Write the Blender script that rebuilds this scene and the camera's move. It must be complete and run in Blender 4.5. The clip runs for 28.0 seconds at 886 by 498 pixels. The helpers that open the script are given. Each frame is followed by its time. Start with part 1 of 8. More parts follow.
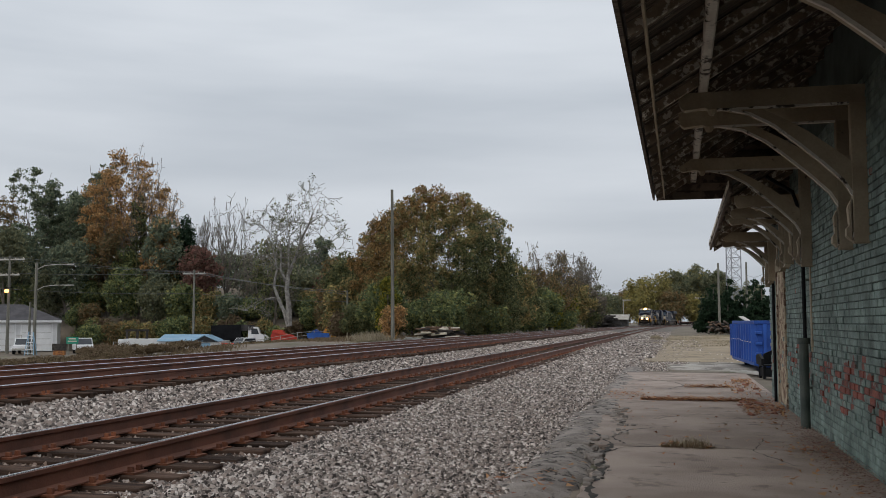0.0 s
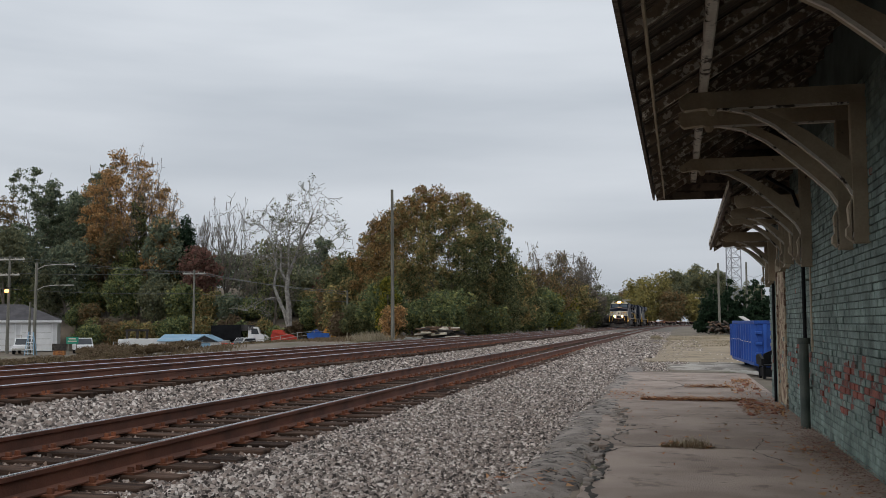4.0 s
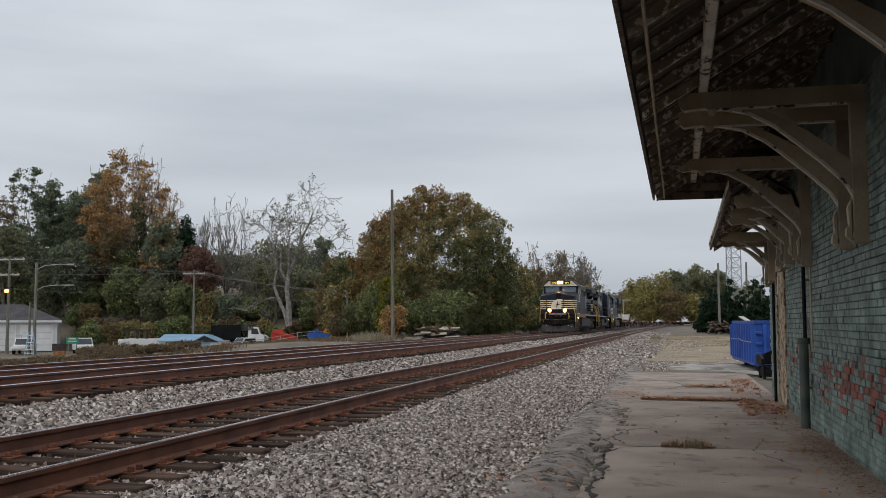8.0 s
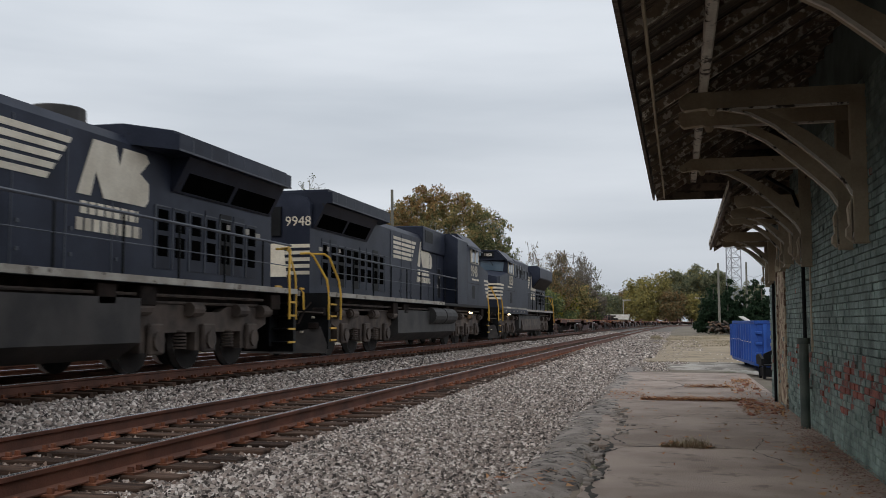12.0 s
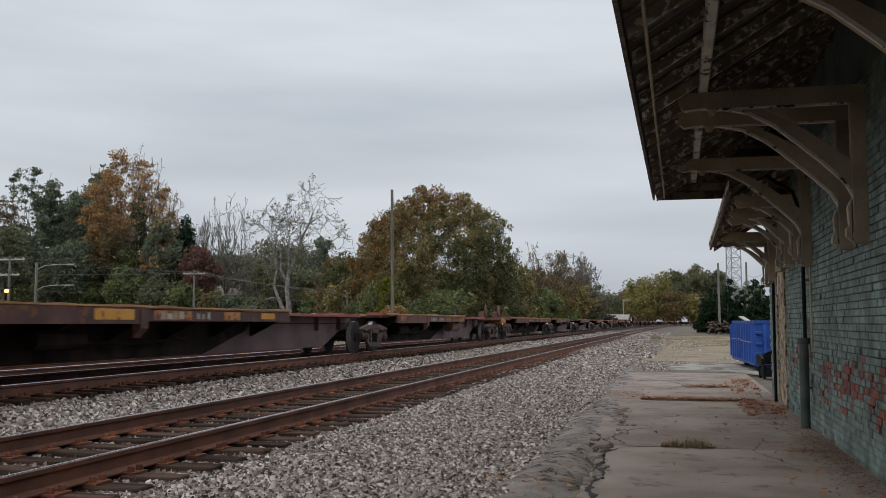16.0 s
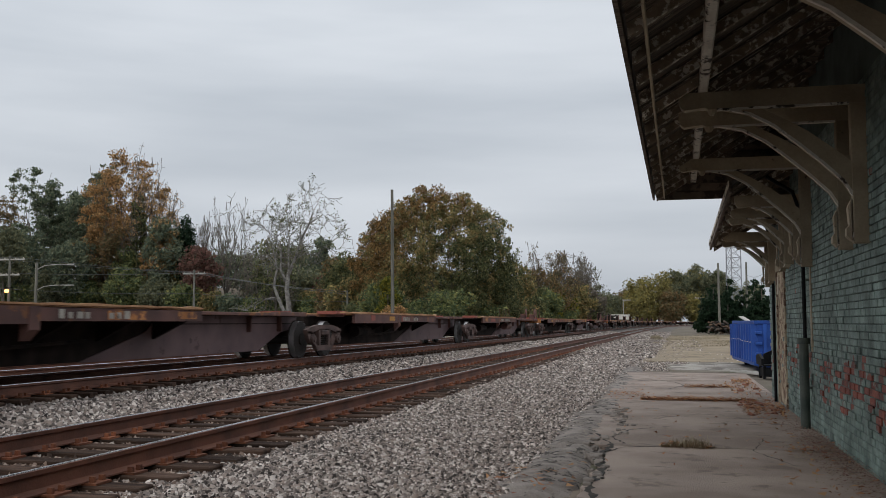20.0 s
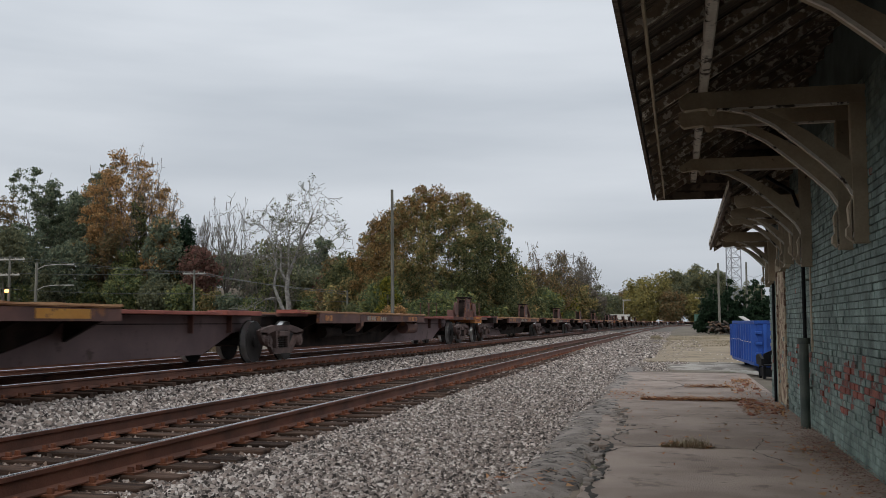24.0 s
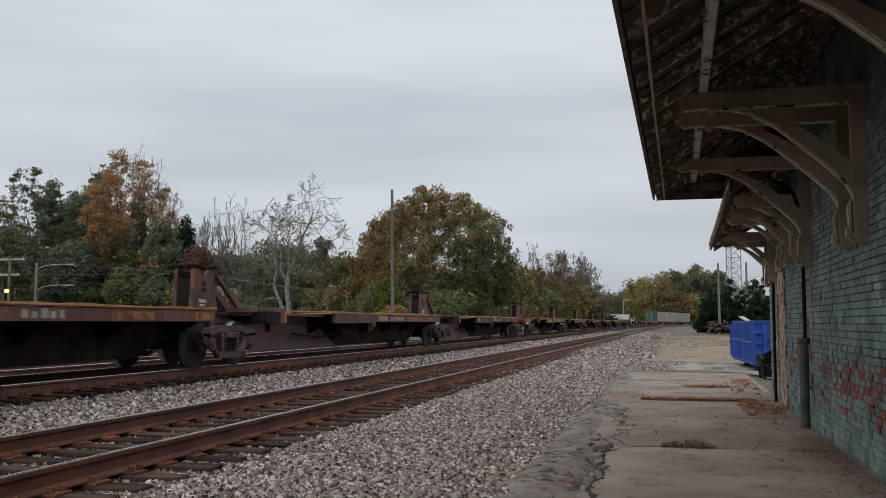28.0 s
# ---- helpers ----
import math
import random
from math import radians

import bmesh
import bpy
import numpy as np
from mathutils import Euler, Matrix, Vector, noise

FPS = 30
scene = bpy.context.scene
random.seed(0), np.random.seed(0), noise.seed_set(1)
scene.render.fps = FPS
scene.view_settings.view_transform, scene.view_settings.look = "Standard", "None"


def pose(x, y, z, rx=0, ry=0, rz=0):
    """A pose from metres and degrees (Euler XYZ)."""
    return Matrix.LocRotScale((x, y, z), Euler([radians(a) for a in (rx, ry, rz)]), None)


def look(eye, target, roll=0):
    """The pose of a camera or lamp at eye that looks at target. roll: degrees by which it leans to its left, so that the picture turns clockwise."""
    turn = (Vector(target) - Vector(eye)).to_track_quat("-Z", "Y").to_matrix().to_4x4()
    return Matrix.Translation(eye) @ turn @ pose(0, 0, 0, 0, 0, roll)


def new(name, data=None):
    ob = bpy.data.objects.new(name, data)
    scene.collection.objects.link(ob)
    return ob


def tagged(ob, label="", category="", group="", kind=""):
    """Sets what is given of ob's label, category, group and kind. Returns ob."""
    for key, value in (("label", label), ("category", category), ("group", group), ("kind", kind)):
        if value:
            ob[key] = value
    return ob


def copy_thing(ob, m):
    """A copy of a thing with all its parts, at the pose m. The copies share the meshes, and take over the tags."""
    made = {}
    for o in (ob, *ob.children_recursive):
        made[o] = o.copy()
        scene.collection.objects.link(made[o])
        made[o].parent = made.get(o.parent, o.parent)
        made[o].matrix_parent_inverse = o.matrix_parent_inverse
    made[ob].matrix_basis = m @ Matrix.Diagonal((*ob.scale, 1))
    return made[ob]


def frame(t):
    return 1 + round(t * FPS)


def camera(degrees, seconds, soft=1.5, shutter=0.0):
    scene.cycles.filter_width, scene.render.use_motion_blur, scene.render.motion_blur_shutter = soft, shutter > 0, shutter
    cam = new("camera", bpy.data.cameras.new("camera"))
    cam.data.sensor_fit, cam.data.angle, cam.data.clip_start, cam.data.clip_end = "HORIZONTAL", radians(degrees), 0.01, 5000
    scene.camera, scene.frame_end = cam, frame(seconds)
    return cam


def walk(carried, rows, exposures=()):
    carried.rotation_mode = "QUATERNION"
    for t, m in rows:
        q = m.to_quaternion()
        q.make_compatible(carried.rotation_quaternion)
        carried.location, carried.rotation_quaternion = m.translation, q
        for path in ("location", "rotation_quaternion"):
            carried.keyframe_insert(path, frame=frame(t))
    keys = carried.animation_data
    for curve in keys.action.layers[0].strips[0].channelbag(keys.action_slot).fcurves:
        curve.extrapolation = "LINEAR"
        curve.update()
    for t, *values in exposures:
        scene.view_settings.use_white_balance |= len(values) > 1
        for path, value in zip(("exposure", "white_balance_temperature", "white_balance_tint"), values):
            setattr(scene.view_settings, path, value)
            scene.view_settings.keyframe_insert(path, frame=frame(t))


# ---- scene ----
# ---- camera: stands still on the depot platform ----
cam = camera(49.77, 28.0, soft=0.6, shutter=0.12)
EYE = pose(0, 0, 1.30) @ pose(0, 0, 0, 0, 0, 13.79) @ pose(0, 0, 0, 94.40)
walk(cam, [(0.0, EYE), (28.0, EYE)], exposures=((0.0, 0.0), (10.9, 0.0), (11.8, 0.1), (13.6, 0.1), (15.2, 0.02), (28.0, 0.02)))

# ---- light: overcast afternoon ----
world = bpy.data.worlds.new("overcast_sky")
scene.world = world
world.use_nodes = True
wn, wl = world.node_tree.nodes, world.node_tree.links
wn.clear()
w_out = wn.new("ShaderNodeOutputWorld")
w_bg = wn.new("ShaderNodeBackground")
w_sky = wn.new("ShaderNodeTexSky")
w_sky.sky_type, w_sky.sun_disc = "NISHITA", False
w_sky.sun_elevation, w_sky.sun_rotation = radians(38), radians(250)
w_sky.dust_density, w_sky.air_density = 3.0, 1.0
w_co = wn.new("ShaderNodeTexCoord")
w_map = wn.new("ShaderNodeMapping")
w_map.inputs["Scale"].default_value = (0.7, 1.0, 5.0)
w_map.inputs["Rotation"].default_value = (0.0, radians(-7), 0.0)
w_noise = wn.new("ShaderNodeTexNoise")
w_noise.inputs["Scale"].default_value, w_noise.inputs["Detail"].default_value = 1.9, 5.0
w_noise.inputs["Roughness"].default_value = 0.5
w_ramp = wn.new("ShaderNodeValToRGB")
w_ramp.color_ramp.elements[0].position, w_ramp.color_ramp.elements[0].color = 0.32, (5.35, 5.8, 6.35, 1)
w_ramp.color_ramp.elements[1].position, w_ramp.color_ramp.elements[1].color = 0.68, (7.6, 7.98, 8.45, 1)
w_mix = wn.new("ShaderNodeMix")
w_mix.data_type = "RGBA"
w_mix.inputs["Factor"].default_value = 0.93
wl.new(w_co.outputs["Generated"], w_map.inputs["Vector"])
wl.new(w_map.outputs["Vector"], w_noise.inputs["Vector"])
wl.new(w_noise.outputs["Fac"], w_ramp.inputs["Fac"])
wl.new(w_sky.outputs["Color"], w_mix.inputs["A"])
wl.new(w_ramp.outputs["Color"], w_mix.inputs["B"])
w_sep = wn.new("ShaderNodeSeparateXYZ")
w_dome = wn.new("ShaderNodeValToRGB")
w_dome.color_ramp.elements[0].position, w_dome.color_ramp.elements[0].color = 0.0, (0.76, 0.77, 0.79, 1)
w_dome.color_ramp.elements[1].position, w_dome.color_ramp.elements[1].color = 1.0, (1.3, 1.3, 1.3, 1)
w_mid = w_dome.color_ramp.elements.new(0.34)
w_mid.color = (1.06, 1.06, 1.06, 1)
w_mul = wn.new("ShaderNodeMix")
w_mul.data_type, w_mul.blend_type = "RGBA", "MULTIPLY"
w_mul.inputs["Factor"].default_value = 1.0
wl.new(w_co.outputs["Generated"], w_sep.inputs[0])
wl.new(w_sep.outputs["Z"], w_dome.inputs["Fac"])
wl.new(w_mix.outputs["Result"], w_mul.inputs["A"])
wl.new(w_dome.outputs["Color"], w_mul.inputs["B"])
wl.new(w_mul.outputs["Result"], w_bg.inputs["Color"])
wl.new(w_bg.outputs["Background"], w_out.inputs["Surface"])
w_bg.inputs["Strength"].default_value = 0.10
sun_data = bpy.data.lights.new("sun", "SUN")
sun_data.energy, sun_data.angle, sun_data.color = 0.6, radians(25), (1.0, 0.96, 0.9)
sun = new("sun", sun_data)
sun.matrix_world = look((-40, -60, 80), (0, 20, 0))


# ---- materials ----
def surf(name, a, b, scale=3.0, rough=0.8, metal=0.0, bump=0.2, fine=40.0, c=None, cpos=0.62, vary=0.15, island=0.0, emit=None, power=0.0, stretch=(1, 1, 1), spec=0.5):
    """Two-scale mottled surface: a and b mix by a broad noise, c shows in patches (wear), vary shifts value from object to object."""
    m = bpy.data.materials.new(name)
    m.use_nodes = True
    n, l = m.node_tree.nodes, m.node_tree.links
    bs = n["Principled BSDF"]
    co, mp, add = n.new("ShaderNodeTexCoord"), n.new("ShaderNodeMapping"), n.new("ShaderNodeVectorMath")
    info = n.new("ShaderNodeObjectInfo")
    add.operation = "MULTIPLY_ADD"
    l.new(info.outputs["Random"], add.inputs[0])
    add.inputs[1].default_value = (37.0, 19.0, 11.0)
    l.new(co.outputs["Object"], add.inputs[2])
    l.new(add.outputs[0], mp.inputs["Vector"])
    mp.inputs["Scale"].default_value = stretch
    n1, n2 = n.new("ShaderNodeTexNoise"), n.new("ShaderNodeTexNoise")
    n1.inputs["Scale"].default_value, n1.inputs["Detail"].default_value = scale, 6.0
    n2.inputs["Scale"].default_value, n2.inputs["Detail"].default_value = fine, 4.0
    for k in (n1, n2):
        l.new(mp.outputs["Vector"], k.inputs["Vector"])
    ramp = n.new("ShaderNodeValToRGB")
    e = ramp.color_ramp.elements
    e[0].position, e[0].color = 0.36, (*a, 1)
    e[1].position, e[1].color = 0.62, (*b, 1)
    l.new(n1.outputs["Fac"], ramp.inputs["Fac"])
    col = ramp.outputs["Color"]
    if c:
        n3, r3, mx = n.new("ShaderNodeTexNoise"), n.new("ShaderNodeValToRGB"), n.new("ShaderNodeMix")
        n3.inputs["Scale"].default_value, n3.inputs["Detail"].default_value, n3.inputs["Roughness"].default_value = scale * 2.3, 9.0, 0.65
        l.new(mp.outputs["Vector"], n3.inputs["Vector"])
        r3.color_ramp.elements[0].position, r3.color_ramp.elements[1].position = cpos - 0.02, cpos + 0.03
        l.new(n3.outputs["Fac"], r3.inputs["Fac"])
        mx.data_type = "RGBA"
        l.new(r3.outputs["Color"], mx.inputs["Factor"])
        l.new(col, mx.inputs["A"])
        mx.inputs["B"].default_value = (*c, 1)
        col = mx.outputs["Result"]
    hsv = n.new("ShaderNodeHueSaturation")
    l.new(col, hsv.inputs["Color"])
    val = n.new("ShaderNodeMath")
    val.operation = "MULTIPLY_ADD"
    l.new(info.outputs["Random"], val.inputs[0])
    val.inputs[1].default_value, val.inputs[2].default_value = 2 * vary, 1 - vary
    last = val.outputs[0]
    if island:
        geo, v2 = n.new("ShaderNodeNewGeometry"), n.new("ShaderNodeMath")
        v2.operation = "MULTIPLY_ADD"
        l.new(geo.outputs["Random Per Island"], v2.inputs[0])
        v2.inputs[1].default_value = 2 * island
        v3 = n.new("ShaderNodeMath")
        v3.operation = "ADD"
        v3.inputs[1].default_value = -island
        l.new(last, v3.inputs[0])
        l.new(v3.outputs[0], v2.inputs[2])
        last = v2.outputs[0]
    l.new(last, hsv.inputs["Value"])
    fm, fr = n.new("ShaderNodeMix"), n.new("ShaderNodeMath")
    fm.data_type, fm.blend_type = "RGBA", "MULTIPLY"
    fm.inputs["Factor"].default_value = 0.35
    l.new(hsv.outputs["Color"], fm.inputs["A"])
    l.new(n2.outputs["Fac"], fm.inputs["B"])
    gain = n.new("ShaderNodeHueSaturation")
    gain.inputs["Value"].default_value = 1.21
    l.new(fm.outputs["Result"], gain.inputs["Color"])
    l.new(gain.outputs["Color"], bs.inputs["Base Color"])
    fr.operation = "MULTIPLY_ADD"
    l.new(n2.outputs["Fac"], fr.inputs[0])
    fr.inputs[1].default_value, fr.inputs[2].default_value = 0.24, rough - 0.12
    l.new(fr.outputs[0], bs.inputs["Roughness"])
    bs.inputs["Metallic"].default_value = metal
    bs.inputs["Specular IOR Level"].default_value = spec
    if bump:
        bp = n.new("ShaderNodeBump")
        bp.inputs["Strength"].default_value, bp.inputs["Distance"].default_value = bump, 0.02
        l.new(n2.outputs["Fac"], bp.inputs["Height"])
        l.new(bp.outputs["Normal"], bs.inputs["Normal"])
    if emit:
        bs.inputs["Emission Color"].default_value, bs.inputs["Emission Strength"].default_value = (*emit, 1), power
    return m


def leafy(name, cols, rough=0.7, thin=0.35):
    """Leaves: each leaf takes one of the colours."""
    m = bpy.data.materials.new(name)
    m.use_nodes = True
    n, l = m.node_tree.nodes, m.node_tree.links
    bs = n["Principled BSDF"]
    geo, ramp = n.new("ShaderNodeNewGeometry"), n.new("ShaderNodeValToRGB")
    ramp.color_ramp.interpolation = "LINEAR"
    e = ramp.color_ramp.elements
    while len(e) < len(cols):
        e.new(0.5)
    for i, k in enumerate(cols):
        e[i].position, e[i].color = i / max(1, len(cols) - 1), (*k, 1)
    l.new(geo.outputs["Random Per Island"], ramp.inputs["Fac"])
    l.new(ramp.outputs["Color"], bs.inputs["Base Color"])
    bs.inputs["Roughness"].default_value = rough
    bs.inputs["Specular IOR Level"].default_value = 0.2
    if thin:
        tr, mx = n.new("ShaderNodeBsdfTranslucent"), n.new("ShaderNodeMixShader")
        mx.inputs[0].default_value = thin
        l.new(ramp.outputs["Color"], tr.inputs["Color"])
        l.new(bs.outputs[0], mx.inputs[1])
        l.new(tr.outputs[0], mx.inputs[2])
        l.new(mx.outputs[0], n["Material Output"].inputs["Surface"])
    return m


def lamp_mat(name, colour, power):
    m = bpy.data.materials.new(name)
    m.use_nodes = True
    b = m.node_tree.nodes["Principled BSDF"]
    b.inputs["Base Color"].default_value = (*colour, 1)
    b.inputs["Emission Color"].default_value, b.inputs["Emission Strength"].default_value = (*colour, 1), power
    return m


M = {}
M["ground"] = surf("dry_soil", (0.1, 0.082, 0.06), (0.2, 0.16, 0.12), 0.25, 0.95, fine=14, bump=0.5, c=(0.08, 0.09, 0.04), cpos=0.6)
# Darkened so the bed paints the shaded gaps between the loose stones.
M["gravelbed"] = surf("crushed_granite", (0.045, 0.037, 0.031), (0.165, 0.14, 0.116), 2.5, 0.9, fine=22, bump=1.0, c=(0.13, 0.105, 0.085), cpos=0.6)
M["stone"] = leafy("granite_stone", [(0.026, 0.021, 0.019), (0.095, 0.078, 0.069), (0.235, 0.197, 0.174), (0.3, 0.235, 0.198), (0.41, 0.355, 0.315), (0.76, 0.68, 0.62)], 0.85, 0.0)
M["ruststone"] = leafy("rust_stained_stone", [(0.03, 0.022, 0.018), (0.1, 0.066, 0.05), (0.2, 0.145, 0.115), (0.28, 0.19, 0.145), (0.42, 0.35, 0.3)], 0.85, 0.0)
M["asphalt"] = surf("worn_asphalt", (0.245, 0.19, 0.158), (0.375, 0.3, 0.252), 1.1, 0.9, fine=110, bump=0.9, c=(0.2, 0.158, 0.132), cpos=0.6)
M["apron"] = surf("crumbling_asphalt", (0.15, 0.128, 0.112), (0.285, 0.247, 0.218), 3.2, 0.92, fine=60, bump=1.0, c=(0.05, 0.043, 0.037), cpos=0.57)
M["tie"] = surf("creosoted_timber", (0.028, 0.017, 0.012), (0.085, 0.052, 0.037), 4.0, 0.92, fine=30, bump=0.6, stretch=(0.3, 3, 3), vary=0.45, spec=0.15)
M["rail"] = surf("rusted_rail_steel", (0.09, 0.034, 0.02), (0.175, 0.066, 0.037), 2.0, 0.75, fine=50, bump=0.2, vary=0.1)
M["railhead"] = surf("polished_rail_head", (0.45, 0.45, 0.46), (0.6, 0.6, 0.62), 2.0, 0.27, metal=0.9, fine=60, bump=0.05)
M["plate"] = surf("rusted_tie_plate", (0.15, 0.05, 0.025), (0.26, 0.095, 0.045), 5.0, 0.85, fine=60, bump=0.3, vary=0.3)
M["greywood"] = surf("weathered_pole_wood", (0.12, 0.115, 0.095), (0.22, 0.212, 0.178), 2.0, 0.9, fine=18, bump=0.4, stretch=(4, 4, 0.3))
M["cream"] = surf("peeling_cream_paint", (0.29, 0.23, 0.155), (0.42, 0.345, 0.24), 2.0, 0.75, fine=40, bump=0.25, c=(0.09, 0.065, 0.045), cpos=0.66)
M["peel"] = surf("flaking_white_paint", (0.55, 0.5, 0.43), (0.7, 0.65, 0.57), 3.0, 0.8, fine=40, bump=0.4, c=(0.06, 0.045, 0.035), cpos=0.56)
M["soffit"] = surf("soffit_boards", (0.12, 0.09, 0.067), (0.2, 0.152, 0.115), 4.0, 0.85, fine=50, bump=0.3, c=(0.07, 0.052, 0.04), cpos=0.52, vary=0.35, stretch=(0.4, 2.8, 0.4))
M["edgeflake"] = surf("flaking_edge_paint", (0.42, 0.37, 0.3), (0.58, 0.53, 0.45), 4.0, 0.85, fine=40, bump=0.3, c=(0.08, 0.06, 0.045), cpos=0.47)
M["rafter"] = surf("flaking_rafter_paint", (0.13, 0.095, 0.065), (0.25, 0.19, 0.135), 6.0, 0.85, fine=60, bump=0.3, c=(0.6, 0.55, 0.47), cpos=0.55, vary=0.3)
M["sillrust"] = surf("rusty_sill_paint", (0.12, 0.06, 0.035), (0.26, 0.125, 0.065), 2.0, 0.8, fine=25, bump=0.15, c=(0.06, 0.04, 0.03), cpos=0.6)
# Glow for the painted halo round the ditch lights, no lamp of its own.
M["lampring"] = lamp_mat("warm_lamp_reflector", (1.0, 0.4, 0.1), 5.0)
M["truckiron"] = surf("rusty_cast_truck_steel", (0.06, 0.036, 0.032), (0.13, 0.082, 0.07), 2.5, 0.85, fine=30, bump=0.3)
# Lighter black for door lines; it also paints the handrail's highlight.
M["doorline"] = surf("worn_black_edges", (0.045, 0.05, 0.065), (0.08, 0.088, 0.105), 2.0, 0.6, fine=30, bump=0.05)
M["wornjamb"] = surf("badly_peeled_cream_paint", (0.34, 0.27, 0.18), (0.48, 0.39, 0.27), 3.0, 0.8, fine=40, bump=0.4, c=(0.14, 0.075, 0.045), cpos=0.52)
M["shingle"] = surf("roof_felt", (0.09, 0.085, 0.08), (0.15, 0.14, 0.13), 2.0, 0.9)
M["mortar"] = surf("painted_mortar", (0.06, 0.08, 0.072), (0.12, 0.152, 0.138), 2.0, 0.95, fine=40, bump=0.5)
M["iron"] = surf("painted_iron_green", (0.045, 0.06, 0.052), (0.09, 0.106, 0.09), 4.0, 0.65, fine=40, bump=0.2, c=(0.1, 0.06, 0.04), cpos=0.68)
M["black"] = surf("black_paint", (0.004, 0.0042, 0.005), (0.010, 0.0105, 0.012), 2.0, 0.55, fine=40, bump=0.05, spec=0.15)
# Near-zero black paints the shade inside the vents; radiator screens share it.
M["void"] = surf("open_vent_darkness", (0.002, 0.002, 0.002), (0.003, 0.003, 0.003), 2.0, 0.95, bump=0.0, spec=0.0)
M["loco"] = surf("locomotive_black_paint", (0.017, 0.02, 0.032), (0.032, 0.037, 0.055), 0.8, 0.42, fine=25, bump=0.05, c=(0.022, 0.019, 0.018), cpos=0.66, spec=0.1)
M["under"] = surf("brown_road_grime", (0.045, 0.033, 0.028), (0.105, 0.078, 0.062), 2.5, 0.85, fine=30, bump=0.3)
M["tank"] = surf("dusty_fuel_tank", (0.022, 0.02, 0.02), (0.052, 0.046, 0.043), 1.3, 0.7, fine=30, bump=0.1)
M["white"] = surf("off_white_paint", (0.6, 0.53, 0.42), (0.72, 0.65, 0.53), 2.0, 0.6, fine=30, bump=0.05)
M["yellow"] = surf("safety_yellow_paint", (0.55, 0.31, 0.03), (0.68, 0.4, 0.05), 3.0, 0.6, fine=30, bump=0.05)
# Pale blue base colour paints the sky's reflection into the glass.
M["glass"] = surf("cab_glass", (0.07, 0.1, 0.13), (0.115, 0.15, 0.185), 1.0, 0.13, bump=0.0, spec=0.9)
M["wheel"] = surf("wheel_steel_dark", (0.012, 0.0095, 0.0085), (0.03, 0.023, 0.02), 4.0, 0.8, metal=0.0, fine=40)
M["tread"] = surf("bright_wheel_tread", (0.5, 0.5, 0.5), (0.62, 0.62, 0.62), 4.0, 0.35, metal=0.85, bump=0.0)
M["carbrown"] = surf("spine_car_brown", (0.08, 0.04, 0.036), (0.155, 0.074, 0.06), 1.2, 0.8, fine=25, bump=0.15, c=(0.22, 0.09, 0.038), cpos=0.58)
M["carorange"] = surf("faded_orange_paint", (0.38, 0.14, 0.035), (0.5, 0.21, 0.065), 3.0, 0.75, fine=25, bump=0.1, c=(0.15, 0.062, 0.038), cpos=0.52)
M["cardeck"] = surf("rusty_deck_lip", (0.34, 0.155, 0.07), (0.58, 0.32, 0.16), 1.1, 0.75, fine=60, bump=0.5)
M["carweb"] = surf("plum_brown_web_plate", (0.1, 0.06, 0.062), (0.15, 0.092, 0.092), 1.2, 0.72, fine=25, bump=0.1, c=(0.07, 0.038, 0.034), cpos=0.62)
M["carfresh"] = surf("bright_orange_paint", (0.5, 0.22, 0.03), (0.58, 0.28, 0.05), 2.0, 0.7, fine=25, bump=0.1, c=(0.12, 0.05, 0.03), cpos=0.6)
M["carred"] = surf("red_oxide_paint", (0.26, 0.07, 0.05), (0.34, 0.1, 0.07), 2.0, 0.75, fine=25)
M["binblue"] = surf("blue_skip_paint", (0.012, 0.06, 0.29), (0.02, 0.088, 0.38), 2.0, 0.55, fine=25, bump=0.08, c=(0.07, 0.06, 0.06), cpos=0.72)
M["bark"] = surf("grey_bark", (0.1, 0.085, 0.07), (0.18, 0.155, 0.13), 3.0, 0.95, fine=12, bump=0.6, stretch=(3, 3, 0.5))
M["palebark"] = surf("pale_sycamore_bark", (0.15, 0.14, 0.128), (0.3, 0.285, 0.26), 2.0, 0.9, fine=10, bump=0.3, c=(0.1, 0.088, 0.076), cpos=0.6)
M["logwood"] = surf("cut_log_wood", (0.12, 0.075, 0.05), (0.22, 0.14, 0.095), 3.0, 0.9, fine=20, bump=0.4, vary=0.4)
M["charred"] = surf("dark_scrap_timber", (0.02, 0.018, 0.017), (0.05, 0.042, 0.036), 3.0, 0.9, fine=20, bump=0.4, vary=0.4)
M["rubble"] = surf("red_brick_dust", (0.2, 0.08, 0.055), (0.3, 0.13, 0.09), 4.0, 0.95, fine=40, bump=0.5)
M["drygrass"] = surf("dry_grass", (0.26, 0.2, 0.135), (0.38, 0.3, 0.2), 0.6, 0.95, fine=14, bump=0.6, c=(0.19, 0.15, 0.09), cpos=0.6)
M["pad"] = surf("dusty_concrete", (0.33, 0.295, 0.25), (0.52, 0.48, 0.42), 0.5, 0.92, fine=30, bump=0.3, c=(0.18, 0.155, 0.125), cpos=0.52)
M["concrete"] = surf("pale_concrete", (0.36, 0.345, 0.31), (0.46, 0.44, 0.4), 0.8, 0.9, fine=40, bump=0.2, c=(0.25, 0.23, 0.2), cpos=0.62)

